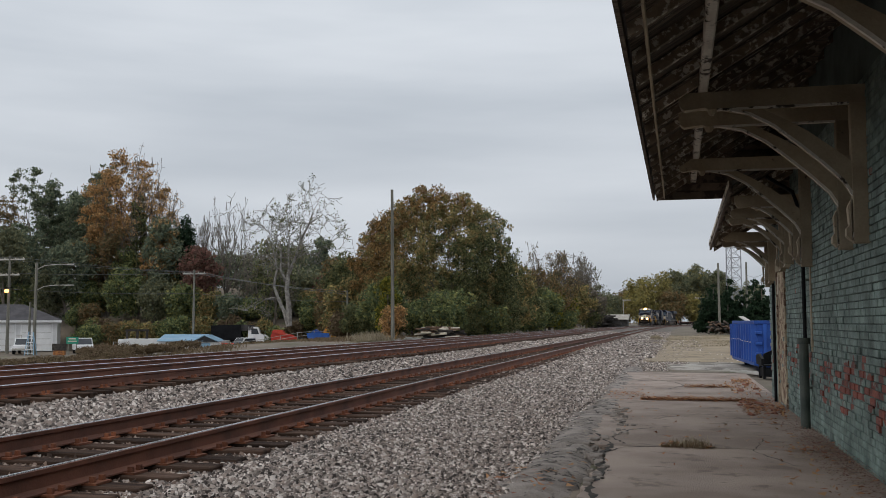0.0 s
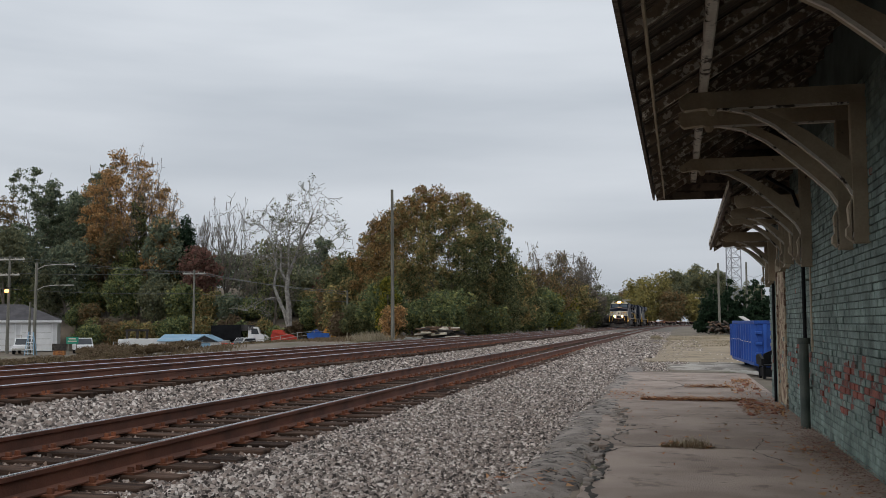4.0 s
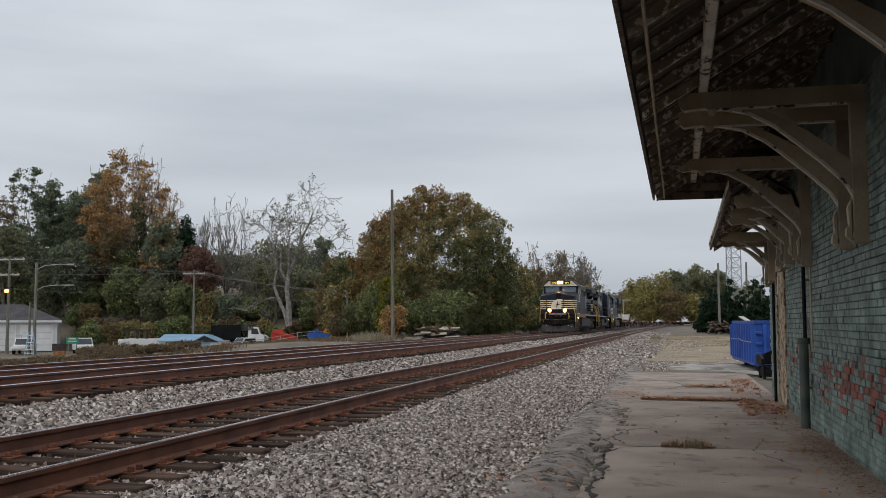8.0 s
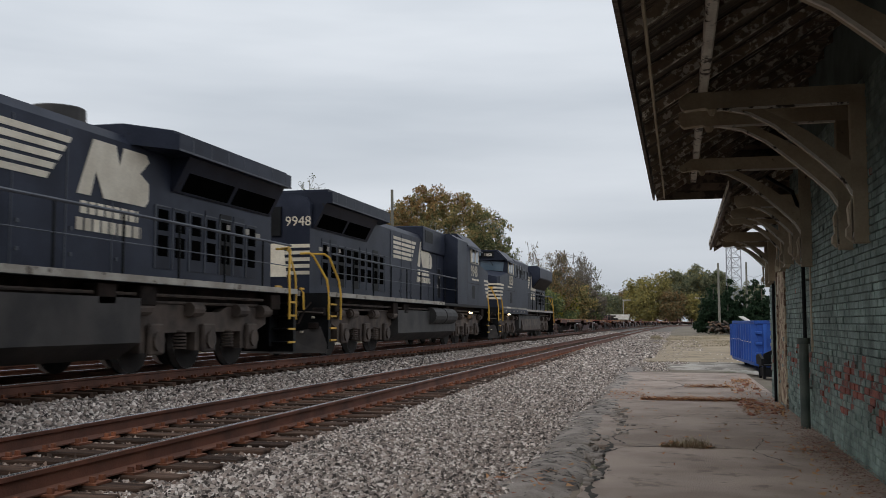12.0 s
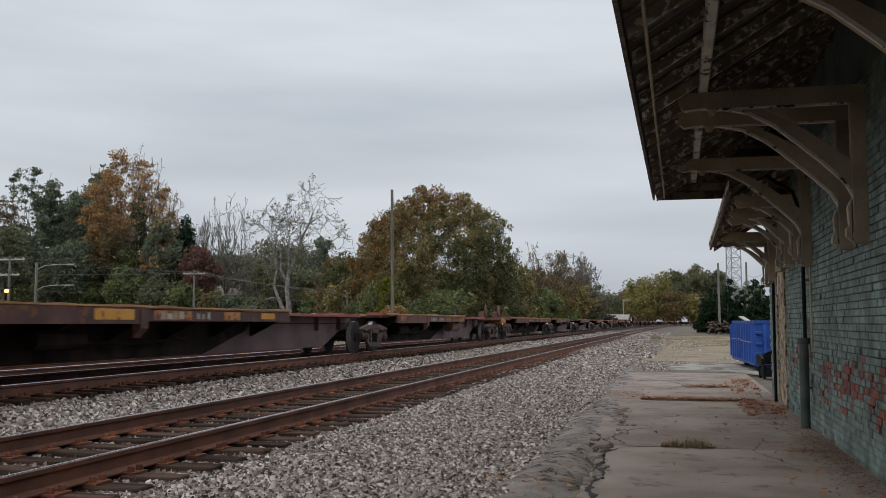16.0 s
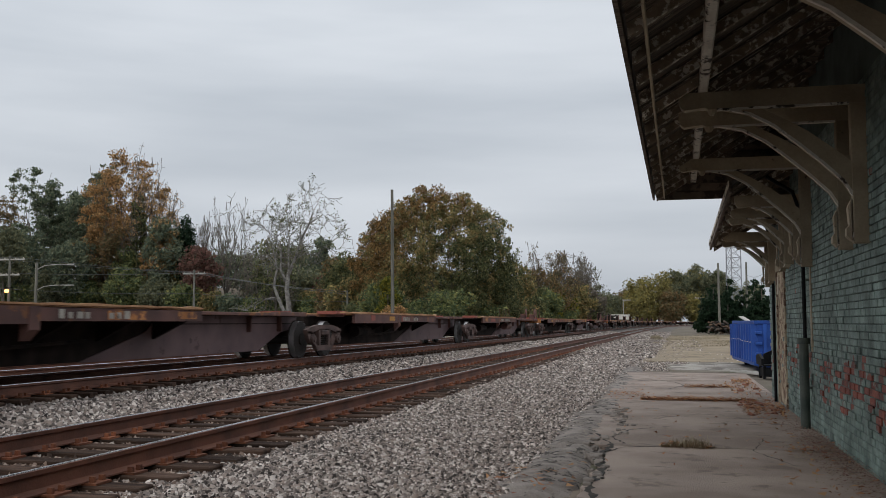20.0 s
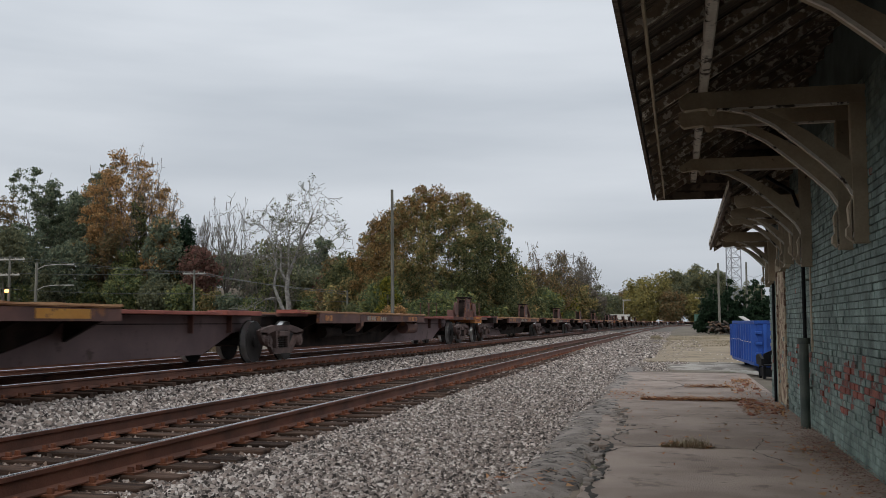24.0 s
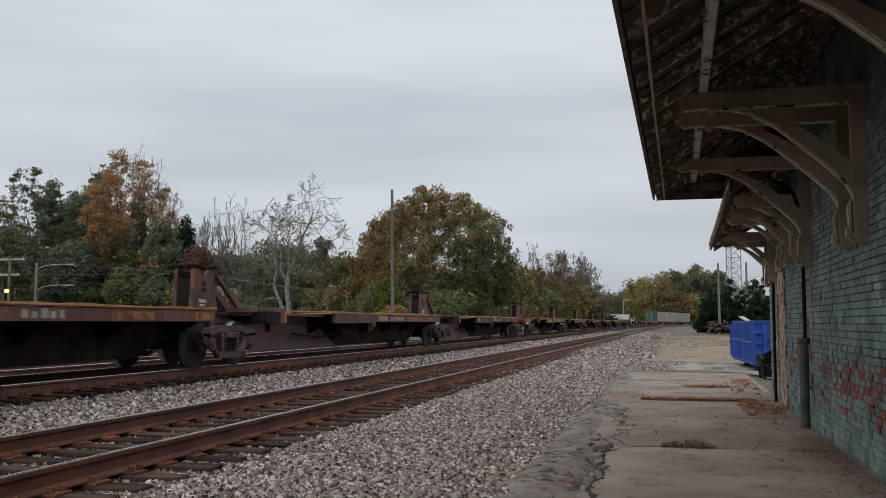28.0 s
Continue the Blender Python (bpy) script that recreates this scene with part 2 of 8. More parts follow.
M["headlamp"] = lamp_mat("headlight_glow", (1.0, 0.5, 0.16), 200.0)
M["ditchlamp"] = lamp_mat("ditch_light_glow", (1.0, 0.52, 0.18), 260.0)
M["lit_board"] = lamp_mat("lit_number_board", (0.9, 0.68, 0.1), 0.9)
M["groundlamp"] = lamp_mat("ground_light_glow", (1.0, 0.75, 0.4), 8.0)
M["plowsteel"] = surf("scuffed_plow_steel", (0.02, 0.016, 0.014), (0.05, 0.04, 0.035), 2.0, 0.7, fine=20, bump=0.2)
# Dark strip colour for the shade down in the asphalt cracks.
M["dirt"] = surf("dark_crack_dirt", (0.018, 0.015, 0.012), (0.04, 0.033, 0.026), 3.0, 0.95, fine=50, bump=0.4)
# Dirty white for stripes; the far trailers take it as white dimmed by haze.
M["dullwhite"] = surf("dirty_white_stripe", (0.28, 0.25, 0.21), (0.42, 0.39, 0.34), 1.5, 0.7, fine=25, bump=0.05, c=(0.12, 0.095, 0.075), cpos=0.6)
# Grimy near-black that also paints the shade under decks and walkways.
M["grime"] = surf("black_sill_grime", (0.012, 0.009, 0.008), (0.034, 0.024, 0.02), 2.0, 0.9, fine=25, bump=0.1, spec=0.15)
M["redlens"] = surf("red_lens", (0.25, 0.02, 0.02), (0.3, 0.03, 0.03), 2.0, 0.3)
M["sodium"] = lamp_mat("sodium_glow", (1.0, 0.4, 0.12), 4.5)
M["wirecoat"] = surf("weathered_wire", (0.08, 0.08, 0.08), (0.13, 0.13, 0.13), 2.0, 0.6)
M["slate"] = surf("dark_roof_shingle", (0.045, 0.042, 0.045), (0.075, 0.07, 0.075), 1.0, 0.9, fine=8)
M["carglass"] = surf("dark_car_glass", (0.03, 0.035, 0.04), (0.05, 0.055, 0.06), 1.0, 0.2, bump=0)
M["carwhite"] = surf("white_car_paint", (0.7, 0.7, 0.7), (0.78, 0.78, 0.78), 1.0, 0.35, bump=0.02)
M["bluesteel"] = surf("pale_blue_sheet_steel", (0.2, 0.36, 0.5), (0.27, 0.43, 0.56), 1.0, 0.5, bump=0.05)
M["skipblue"] = surf("strong_blue_paint", (0.02, 0.1, 0.42), (0.03, 0.14, 0.5), 1.0, 0.5)
M["machinered"] = surf("red_machine_paint", (0.5, 0.04, 0.025), (0.58, 0.06, 0.03), 1.0, 0.5)
M["machineorange"] = surf("orange_machine_paint", (0.6, 0.24, 0.03), (0.68, 0.3, 0.04), 1.0, 0.5)
M["signgreen"] = surf("green_sign_sheet", (0.01, 0.24, 0.15), (0.015, 0.28, 0.18), 1.0, 0.5)
M["steelgrey"] = surf("galvanised_tower_steel", (0.3, 0.31, 0.33), (0.38, 0.39, 0.41), 1.0, 0.6)
M["boxgreen"] = surf("green_container_paint", (0.03, 0.09, 0.065), (0.045, 0.12, 0.085), 1.0, 0.6)


# ---- mesh helpers ----
def part(name, bm, material, parent=None, label="", smooth=False):
    me = bpy.data.meshes.new(name)
    if isinstance(bm, tuple):
        me.from_pydata(bm[0], [], bm[1])
        me.update()
    else:
        bmesh.ops.recalc_face_normals(bm, faces=bm.faces)
        bm.to_mesh(me)
        bm.free()
    if smooth:
        me.polygons.foreach_set("use_smooth", [True] * len(me.polygons))
    me.materials.append(M[material] if isinstance(material, str) else material)
    ob = new(name, me)
    if parent:
        ob.parent = parent
    if label:
        ob["label"] = label
    return ob


def again(ob, parent=None, m=None):
    """Another object on the same mesh."""
    o = new(ob.name.split(".")[0], ob.data)
    o.parent = parent or ob.parent
    if m is not None:
        o.matrix_basis = m
    if "label" in ob:
        o["label"] = ob["label"]
    return o


def thing(name, label, category, group="", kind="", m=None):
    e = new(name)
    if m is not None:
        e.matrix_basis = m
    return tagged(e, label, category, group, kind)


def box(bm, x0, x1, y0, y1, z0, z1, bevel=0.0, m=None):
    vs = [bm.verts.new(v) for v in ((x0, y0, z0), (x1, y0, z0), (x1, y1, z0), (x0, y1, z0), (x0, y0, z1), (x1, y0, z1), (x1, y1, z1), (x0, y1, z1))]
    fs = [bm.faces.new([vs[i] for i in f]) for f in ((0, 3, 2, 1), (4, 5, 6, 7), (0, 1, 5, 4), (1, 2, 6, 5), (2, 3, 7, 6), (3, 0, 4, 7))]
    if bevel:
        es = list({e for f in fs for e in f.edges})
        r = bmesh.ops.bevel(bm, geom=es, offset=bevel, segments=1, affect="EDGES", profile=0.5)
        vs = list({v for f in r["faces"] for v in f.verts} | {v for v in vs if v.is_valid})
    if m is not None:
        bmesh.ops.transform(bm, matrix=m, verts=[v for v in vs if v.is_valid])
    return bm


def boxes(*rows, bevel=0.0):
    bm = bmesh.new()
    for r in rows:
        box(bm, *r, bevel=bevel)
    return bm


def prism(pts, axis, a, b, bm=None):
    """Extrude a closed outline. axis 'x': pts are (y, z); 'y': (x, z); 'z': (x, y)."""
    bm = bm or bmesh.new()
    put = {"x": lambda p, t: (t, p[0], p[1]), "y": lambda p, t: (p[0], t, p[1]), "z": lambda p, t: (p[0], p[1], t)}[axis]
    lo, hi = [bm.verts.new(put(p, a)) for p in pts], [bm.verts.new(put(p, b)) for p in pts]
    k = len(pts)
    bm.faces.new(lo[::-1])
    bm.faces.new(hi)
    for i in range(k):
        bm.faces.new((lo[i], lo[(i + 1) % k], hi[(i + 1) % k], hi[i]))
    return bm


def tube(bm, pts, r, seg=8, r1=None):
    """A round bar through points, tapering from r to r1."""
    pts = [Vector(p) for p in pts]
    r1 = r if r1 is None else r1
    rings = []
    for i, p in enumerate(pts):
        d = (pts[min(i + 1, len(pts) - 1)] - pts[max(i - 1, 0)]).normalized()
        u = d.orthogonal().normalized() if abs(d.z) > 0.95 else d.cross(Vector((0, 0, 1))).normalized()
        v = d.cross(u)
        rr = r + (r1 - r) * i / max(1, len(pts) - 1)
        rings.append([bm.verts.new(p + rr * (math.cos(a) * u + math.sin(a) * v)) for a in [2 * math.pi * k / seg for k in range(seg)]])
    for a, b in zip(rings, rings[1:]):
        for k in range(seg):
            bm.faces.new((a[k], a[(k + 1) % seg], b[(k + 1) % seg], b[k]))
    bm.faces.new(rings[0][::-1])
    bm.faces.new(rings[-1])
    return bm


def disc(bm, c, axis, r, w, seg=24, r2=None):
    """A drum round an axis ('x', 'y' or 'z') centred at c, w wide."""
    d = {"x": Vector((1, 0, 0)), "y": Vector((0, 1, 0)), "z": Vector((0, 0, 1))}[axis]
    c = Vector(c)
    return tube(bm, [c - d * w / 2, c + d * w / 2], r, seg, r2)


def words(name, text, size, material, parent, m, label=""):
    cu = bpy.data.curves.new(name, "FONT")
    cu.body, cu.size, cu.extrude, cu.align_x = text, size, 0.004, "CENTER"
    cu.resolution_u = 2
    tmp = bpy.data.objects.new("tmp", cu)
    scene.collection.objects.link(tmp)
    me = bpy.data.meshes.new_from_object(tmp.evaluated_get(bpy.context.evaluated_depsgraph_get()))
    bpy.data.objects.remove(tmp)
    me.materials.clear()
    me.materials.append(M[material])
    ob = new(name, me)
    ob.parent, ob.matrix_basis = parent, m
    if label:
        ob["label"] = label
    return ob


# ---- line of the railway: straight past the depot, then bending to the right ----
C1, C2, C3 = -5.09, -10.0, -14.6          # centre lines
Z1, Z2, Z3 = 0.29, 0.42, 0.29             # rail tops
LINE = []
lx, ly, lh = 0.0, -480.0, 0.0
for i in range(1130):
    LINE.append((lx, ly, lh))
    s = i - 480.0
    lh += 0.0 if s < 130 else (1 / 4200 if s < 268 else (1 / 300 if s < 420 else 0.0))
    lx += math.sin(lh)
    ly += math.cos(lh)


def on_line(s, off=0.0):
    """Place and heading s metres along the line, off metres to its right."""
    s = min(max(s + 480.0, 0.0), 1127.9)
    i = int(s)
    f = s - i
    a, b = LINE[i], LINE[i + 1]
    x, y, h = (a[k] + (b[k] - a[k]) * f for k in range(3))
    return x + off * math.cos(h), y - off * math.sin(h), h


def sweep(profile, stations, c):
    """Sweep an outline of (offset, z) along the line at distance c."""
    vs, fs, k = [], [], len(profile)
    for s in stations:
        for o, z in profile:
            x, y, _ = on_line(s, c + o)
            vs.append((x, y, z))
    for j in range(len(stations) - 1):
        for i in range(k):
            fs.append((j * k + i, j * k + (i + 1) % k, (j + 1) * k + (i + 1) % k, (j + 1) * k + i))
    n = (len(stations) - 1) * k
    fs += [tuple(range(k))[::-1], tuple(range(n, n + k))]
    return vs, fs


STATIONS = [-60, 0, 130] + list(range(140, 268, 15)) + list(range(268, 430, 8)) + [480, 560, 640]


def ease(v):
    v = min(max(v, 0.0), 1.0)
    return v * v * (3 - 2 * v)


def height(x, y):
    """Lie of the land: level by the line, a low yard beyond it, a wooded bank behind."""
    i = min(max(int(y + 480), 0), 1128)
    d = -(x - LINE[i][0]) if y < 300 else -(x - 20)
    z = -0.03
    z -= 0.75 * ease((d - 17.5) / 5) * ease((62 - y) / 14)
    z -= (2.3 - 0.75 * ease((62 - y) / 14)) * ease((d - 26) / 14) * ease((119 - y) / 9) * (1 - 0.55 * ease((x + 50) / 9))
    z += min(7.0, max(0.0, y - 112) * 0.22) * ease((d - 30) / 12) * ease((260 - y) / 100)
    return z


# ---- ground: one sheet to the horizon ----
def ground():
    xs = [-2500, -1200, -600, -350, -250] + list(range(-200, -20, 5)) + list(range(-20, 22, 2)) + [26, 32, 40, 60, 100, 200, 400, 1000, 2500]
    ys = [-600, -200, -60, -20] + list(range(-10, 60, 3)) + list(range(60, 260, 6)) + list(range(260, 420, 12)) + [500, 700, 1100, 1800, 3000]
    vs = [(x, y, height(x, y) + (0.05 * noise.noise((x * 0.3, y * 0.3, 0)) if x < -16 else 0)) for y in ys for x in xs]
    k = len(xs)
    fs = [(j * k + i, j * k + i + 1, (j + 1) * k + i + 1, (j + 1) * k + i) for j in range(len(ys) - 1) for i in range(k - 1)]
    tagged(part("ground", (vs, fs), "ground"), "dry brown soil with thin grass round the tracks", "ground", kind="structure")


ground()

# ballast beds under the three tracks, shoulders sloping to the platform and the yard
bed = [(-19.0, -0.3), (-17.5, 0.02), (-13.3, 0.04), (-12.1, 0.12), (-11.0, 0.16), (-9.0, 0.16), (-8.2, 0.16), (-7.4, 0.08), (-6.6, 0.06), (-5.1, 0.065), (-3.7, 0.06), (-3.2, 0.04), (-2.2, -0.005), (-1.0, -0.02), (-1.0, -0.3)]
tagged(part("ballast_bed", sweep(bed, STATIONS, 0.0), "gravelbed"), "grey crushed granite ballast bed under the tracks", "ballast", kind="structure")


def stones(name, rows, label, seed, material="stone"):
    """Loose angular stones. rows: (x0, x1, y0, y1, per square metre, size)."""
    rng = np.random.RandomState(seed)
    ico = np.array([(-1, -1, -0.5), (1, -1, -0.5), (1, 1, -0.5), (-1, 1, -0.5), (-0.7, 0, 1), (0.7, 0, 1)]) * 0.9
    tri = np.array([(0, 1, 5), (0, 5, 4), (1, 2, 5), (2, 3, 4), (2, 4, 5), (3, 0, 4)])
    bx, bz = [b[0] for b in bed[:-1]], [b[1] for b in bed[:-1]]
    V, T, base = [], [], 0
    for x0, x1, y0, y1, dens, size in rows:
        n = int((x1 - x0) * (y1 - y0) * dens)
        x, y = rng.uniform(x0, x1, n), rng.uniform(y0, y1, n)
        z = np.interp(x, bx, bz) + rng.uniform(-0.3, 0.25, n) * size
        sc = size * rng.uniform(0.35, 0.75, (n, 3)) * rng.uniform(0.6, 1.3, (n, 1))
        a = rng.uniform(0, 6.28, n)
        b = rng.uniform(-0.6, 0.6, n)
        p = ico[None] * (1 + rng.uniform(-0.4, 0.35, (n, 6, 1))) * sc[:, None]
        p = np.stack([p[..., 0], p[..., 1] * np.cos(b)[:, None] - p[..., 2] * np.sin(b)[:, None], p[..., 1] * np.sin(b)[:, None] + p[..., 2] * np.cos(b)[:, None]], -1)
        p = np.stack([p[..., 0] * np.cos(a)[:, None] - p[..., 1] * np.sin(a)[:, None], p[..., 0] * np.sin(a)[:, None] + p[..., 1] * np.cos(a)[:, None], p[..., 2]], -1)
        V.append((p + np.stack([x, y, z], -1)[:, None]).reshape(-1, 3))
        T.append((tri[None] + (base + 6 * np.arange(n))[:, None, None]).reshape(-1, 3))
        base += 6 * n
    V, T = np.concatenate(V), np.concatenate(T)
    me = bpy.data.meshes.new(name)
    me.vertices.add(len(V))
    me.vertices.foreach_set("co", V.ravel().astype(np.float32))
    me.loops.add(len(T) * 3)
    me.loops.foreach_set("vertex_index", T.ravel().astype(np.int32))
    me.polygons.add(len(T))
    me.polygons.foreach_set("loop_start", np.arange(0, len(T) * 3, 3, dtype=np.int32))
    me.update()
    me.materials.append(M[material])
    return tagged(new(name, me), label, "gravel", kind="stuff")


stones("track_stones", [(-6.4, -3.75, 5.0, 16, 700, 0.038), (-6.4, -3.75, 16, 45, 100, 0.055), (-11.3, -8.9, 9.0, 40, 60, 0.055)], "rust-stained ballast stones between the rails", 4, "ruststone")
stones("ballast_stones", [(-4.0, -1.3, 6.0, 13, 2200, 0.034), (-4.0, -1.3, 13, 22, 1300, 0.04), (-4.2, -1.2, 22, 36, 480, 0.055), (-4.2, -0.9, 36, 75, 140, 0.085), (-4.3, -0.9, 75, 130, 55, 0.12), (-8.4, -6.2, 45, 120, 70, 0.11), (-13.0, -11.6, 14, 40, 120, 0.07), (-13.0, -11.6, 40, 100, 50, 0.11),
                          (-8.4, -6.2, 8.0, 20, 650, 0.05), (-8.4, -6.2, 20, 45, 280, 0.065),
                          (-9.4, -8.2, 9.0, 30, 200, 0.055), (-1.6, 0.4, 27, 45, 240, 0.035), (0.6, 3.0, 27, 45, 25, 0.045), (-1.2, 1.2, 45, 75, 16, 0.07)],
       "loose grey granite ballast stones beside the rails", 3)


# ---- tracks ----
RAIL_SIDE = [(-0.07, -0.172), (0.07, -0.172), (0.07, -0.16), (0.014, -0.135), (0.010, -0.05), (0.034, -0.038), (0.036, -0.006), (-0.036, -0.006), (-0.034, -0.038), (-0.010, -0.05), (-0.014, -0.135), (-0.07, -0.16)]
RAIL_HEAD = [(-0.034, -0.006), (0.034, -0.006), (0.031, 0.0), (-0.031, 0.0)]


def track(name, c, z, y0, y1, label, plates=0.0, worn=1.0):
    tr = thing(name, label, "railway track", kind="structure")
    for o in (-0.755, 0.755):
        rail = part("rail", sweep([(a + o, b + z) for a, b in RAIL_SIDE], STATIONS, c), "rail", tr)
        part("rail_head", sweep([(a * worn + o, b + z) for a, b in RAIL_HEAD], STATIONS, c), "railhead", rail, "polished steel running surface")
    tb = bmesh.new()
    box(tb, -1.3, 1.3, -0.115, 0.115, -0.16, 0.0, bevel=0.012)
    tie = part("tie", tb, "tie", tr)
    pb = boxes((-0.17, 0.17, -0.1, 0.1, 0.0, 0.018))
    for sx in (-0.115, 0.115):
        for sy in (-0.06, 0.06):
            box(pb, sx - 0.02, sx + 0.02, sy - 0.016, sy + 0.016, 0.018, 0.06)
    plate = part("tie_plate", pb, "plate", tr)
    rng = random.Random(c)
    s, first = y0, True
    while s < y1:
        x, y, h = on_line(s, c + rng.uniform(-0.05, 0.05))
        m = pose(x, y, z - 0.172 - 0.012, rng.uniform(-0.6, 0.6), rng.uniform(-0.4, 0.4), -math.degrees(h) + rng.uniform(-1, 1))
        t = tie if first else again(tie, tr)
        t.matrix_basis = m
        if s < plates:
            for o in (-0.755, 0.755):
                p = plate if first and o < 0 else again(plate, tr)
                xx, yy, hh = on_line(s, c + o)
                p.matrix_basis = pose(xx, yy, z - 0.186)
        first = False
        s += 0.50 + rng.uniform(-0.025, 0.025)
    return tr


track("track_1", C1, Z1, 4.4, 100, "rusty siding track with bright rail heads on dark timber ties", 45, 0.45)
track("track_2", C2, Z2, 8.0, 95, "rusty main track with worn rail heads on dark timber ties", 50)
track("track_3", C3, Z3, 12.0, 40, "rusty outer track half hidden behind the main line", 13)


# ---- platform ----
def platform():
    rng = random.Random(5)
    ys = [-6 + 0.5 * i for i in range(24)] + [6 + 0.045 * i for i in range(270)] + [18.15 + 0.12 * i for i in range(85)]
    prof = [(-1.75, -0.08), (-1.62, -0.05), (-1.5, -0.02), (-1.4, 0.0), (-1.3, 0.02), (-1.2, 0.032), (-1.1, 0.038), (-1.0, 0.032), (-0.92, 0.018), (-0.85, 0.0), (-0.79, -0.02), (-0.755, -0.09), (-0.45, -0.14)]
    vs, fs = [], []
    for y in ys:
        w = 0.12 * noise.noise((y * 0.35, 0, 3)) + (0.0 if y < 17 else -0.1 * (y - 17) / 6)
        for x, z in prof:
            vs.append((x + w * (1 if x > -1.5 else 0.5) + 0.05 * noise.noise((x * 3, y * 1.7, 0)), y, z + 0.03 * noise.noise((x * 2.2, y * 0.9, 5)) + 0.014 * noise.noise((x * 9, y * 6, 2)) - 0.05 * max(0.0, 0.1 - abs(noise.noise((x * 2.6 + 7, y * 1.6, 9)))) / 0.1 + 0.022 * noise.noise((x * 5 + y * 2.5, y * 0.8 - x, 6)) - (0.05 * max(0.0, noise.noise((x * 4, y * 2.2, 12)) - 0.1) if x > -1.05 else 0.0)))
    k = len(prof)
    fs = [(j * k + i, j * k + i + 1, (j + 1) * k + i + 1, (j + 1) * k + i) for j in range(len(ys) - 1) for i in range(k - 1)]
    tagged(part("asphalt_apron", (vs, fs), "apron", smooth=True), "crumbling humped asphalt edge along the ballast", "asphalt", kind="structure")
    pf = thing("platform", "cracked grey asphalt platform slabs beside the depot", "pavement", kind="structure")
    joints = [-6.0, 0.4, 4.9, 10.18, 16.3, 19.6, 25.2]
    for a, b in zip(joints, joints[1:]):
        bm, n = bmesh.new(), 44
        left = [(-0.72 + 0.13 * noise.noise((a * 3 + i * 0.35, 1, 0)) + 0.05 * noise.noise((a * 5 + i * 1.3, 4, 0)) - (0.28 if a > 9 else 0) - (0.25 if a > 15 else 0), a + 0.015 + (b - a - 0.03) * i / n) for i in range(n + 1)]
        prism([(1.62, a + 0.015)] + [(1.62, b - 0.015)] + left[::-1], "z", -0.2, rng.uniform(0.024, 0.03), bm)
        part("slab", bm, "asphalt", pf)


platform()


# ---- depot building ----
WX = 1.57                     # face of the brick wall
EX, EZ, SL = -0.295, 3.11, 0.60  # eave line and roof slope


def bracket_mesh(reach, drop):
    """Arm, wall post and curved brace of an eaves bracket, built at the wall face towards -x."""
    arm = prism([(-reach, 0.0), (-reach, -0.07), (-reach + 0.02, -0.13), (-reach + 0.05, -0.155), (-reach + 0.09, -0.15), (-reach + 0.22, -0.135), (-reach + 0.25, -0.155), (0.0, -0.155), (0.0, 0.0)], "y", -0.05, 0.05)
    post = boxes((-0.135, 0.0, -0.05, 0.05, -drop, -0.155), bevel=0.006)
    k = reach / 1.53
    outer = [(-1.16 * k, -0.155), (-0.95 * k, -0.205), (-0.75 * k, -0.32), (-0.56 * k, -0.48), (-0.37 * k, -0.65), (-0.2 * k, -0.82), (-0.12, -0.96), (-0.1, -1.12), (-0.145, -1.3)]
    inner = [(-0.86 * k, -0.155), (-0.78 * k, -0.2), (-0.63 * k, -0.28), (-0.47 * k, -0.38), (-0.29 * k, -0.52), (-0.12 * k, -0.66), (-0.03, -0.8), (-0.03, -1.0), (-0.06, -1.3)]
    outer = [(x, -0.155 + (z + 0.155) * drop / 1.34) for x, z in outer]
    inner = [(x, -0.155 + (z + 0.155) * drop / 1.34) for x, z in inner]
    brace = bmesh.new()
    k = len(outer)
    for i in range(k - 1):
        q = [outer[i], outer[i + 1], inner[i + 1], inner[i]]
        lo = [brace.verts.new((x, -0.042, z)) for x, z in q]
        hi = [brace.verts.new((x, 0.042, z)) for x, z in q]
        for f in (lo[::-1], hi):
            brace.faces.new(f)
        for a, b in ((0, 1), (1, 2), (2, 3), (3, 0)):
            brace.faces.new((lo[a], lo[b], hi[b], hi[a]))
    bmesh.ops.remove_doubles(brace, verts=brace.verts, dist=0.0005)
    foot = prism([(-0.15, -drop + 0.02), (-0.19, -drop + 0.06), (-0.19, -drop + 0.12), (-0.165, -drop + 0.15), (-0.175, -drop + 0.3), (-0.15, -drop + 0.36)], "y", -0.045, 0.045)
    knob = bmesh.new()
    tube(knob, [(-reach + 0.28, 0, -0.155), (-reach + 0.28, 0, -0.185), (-reach + 0.28, 0, -0.2)], 0.045, 8, 0.02)
    # pale worn strip along the lower edge of the brace and of the arm
    strip = bmesh.new()
    for i in range(len(outer) - 1):
        (xa, za), (xb, zb) = outer[i], outer[i + 1]
        q = [strip.verts.new(p) for p in ((xa - 0.004, -0.047, za - 0.004), (xb - 0.004, -0.047, zb - 0.004), (xb + 0.014, -0.047, zb + 0.012), (xa + 0.014, -0.047, za + 0.012))]
        w = [strip.verts.new((v.co.x, -0.02, v.co.z)) for v in q]
        for a, b in ((0, 1), (1, 2), (2, 3), (3, 0)):
            strip.faces.new((q[a], q[b], w[b], w[a]))
        strip.faces.new(q)
        strip.faces.new(w[::-1])
    box(strip, -reach + 0.32, -0.14, -0.054, -0.03, -0.168, -0.148)
    return arm, post, brace, foot, knob, strip


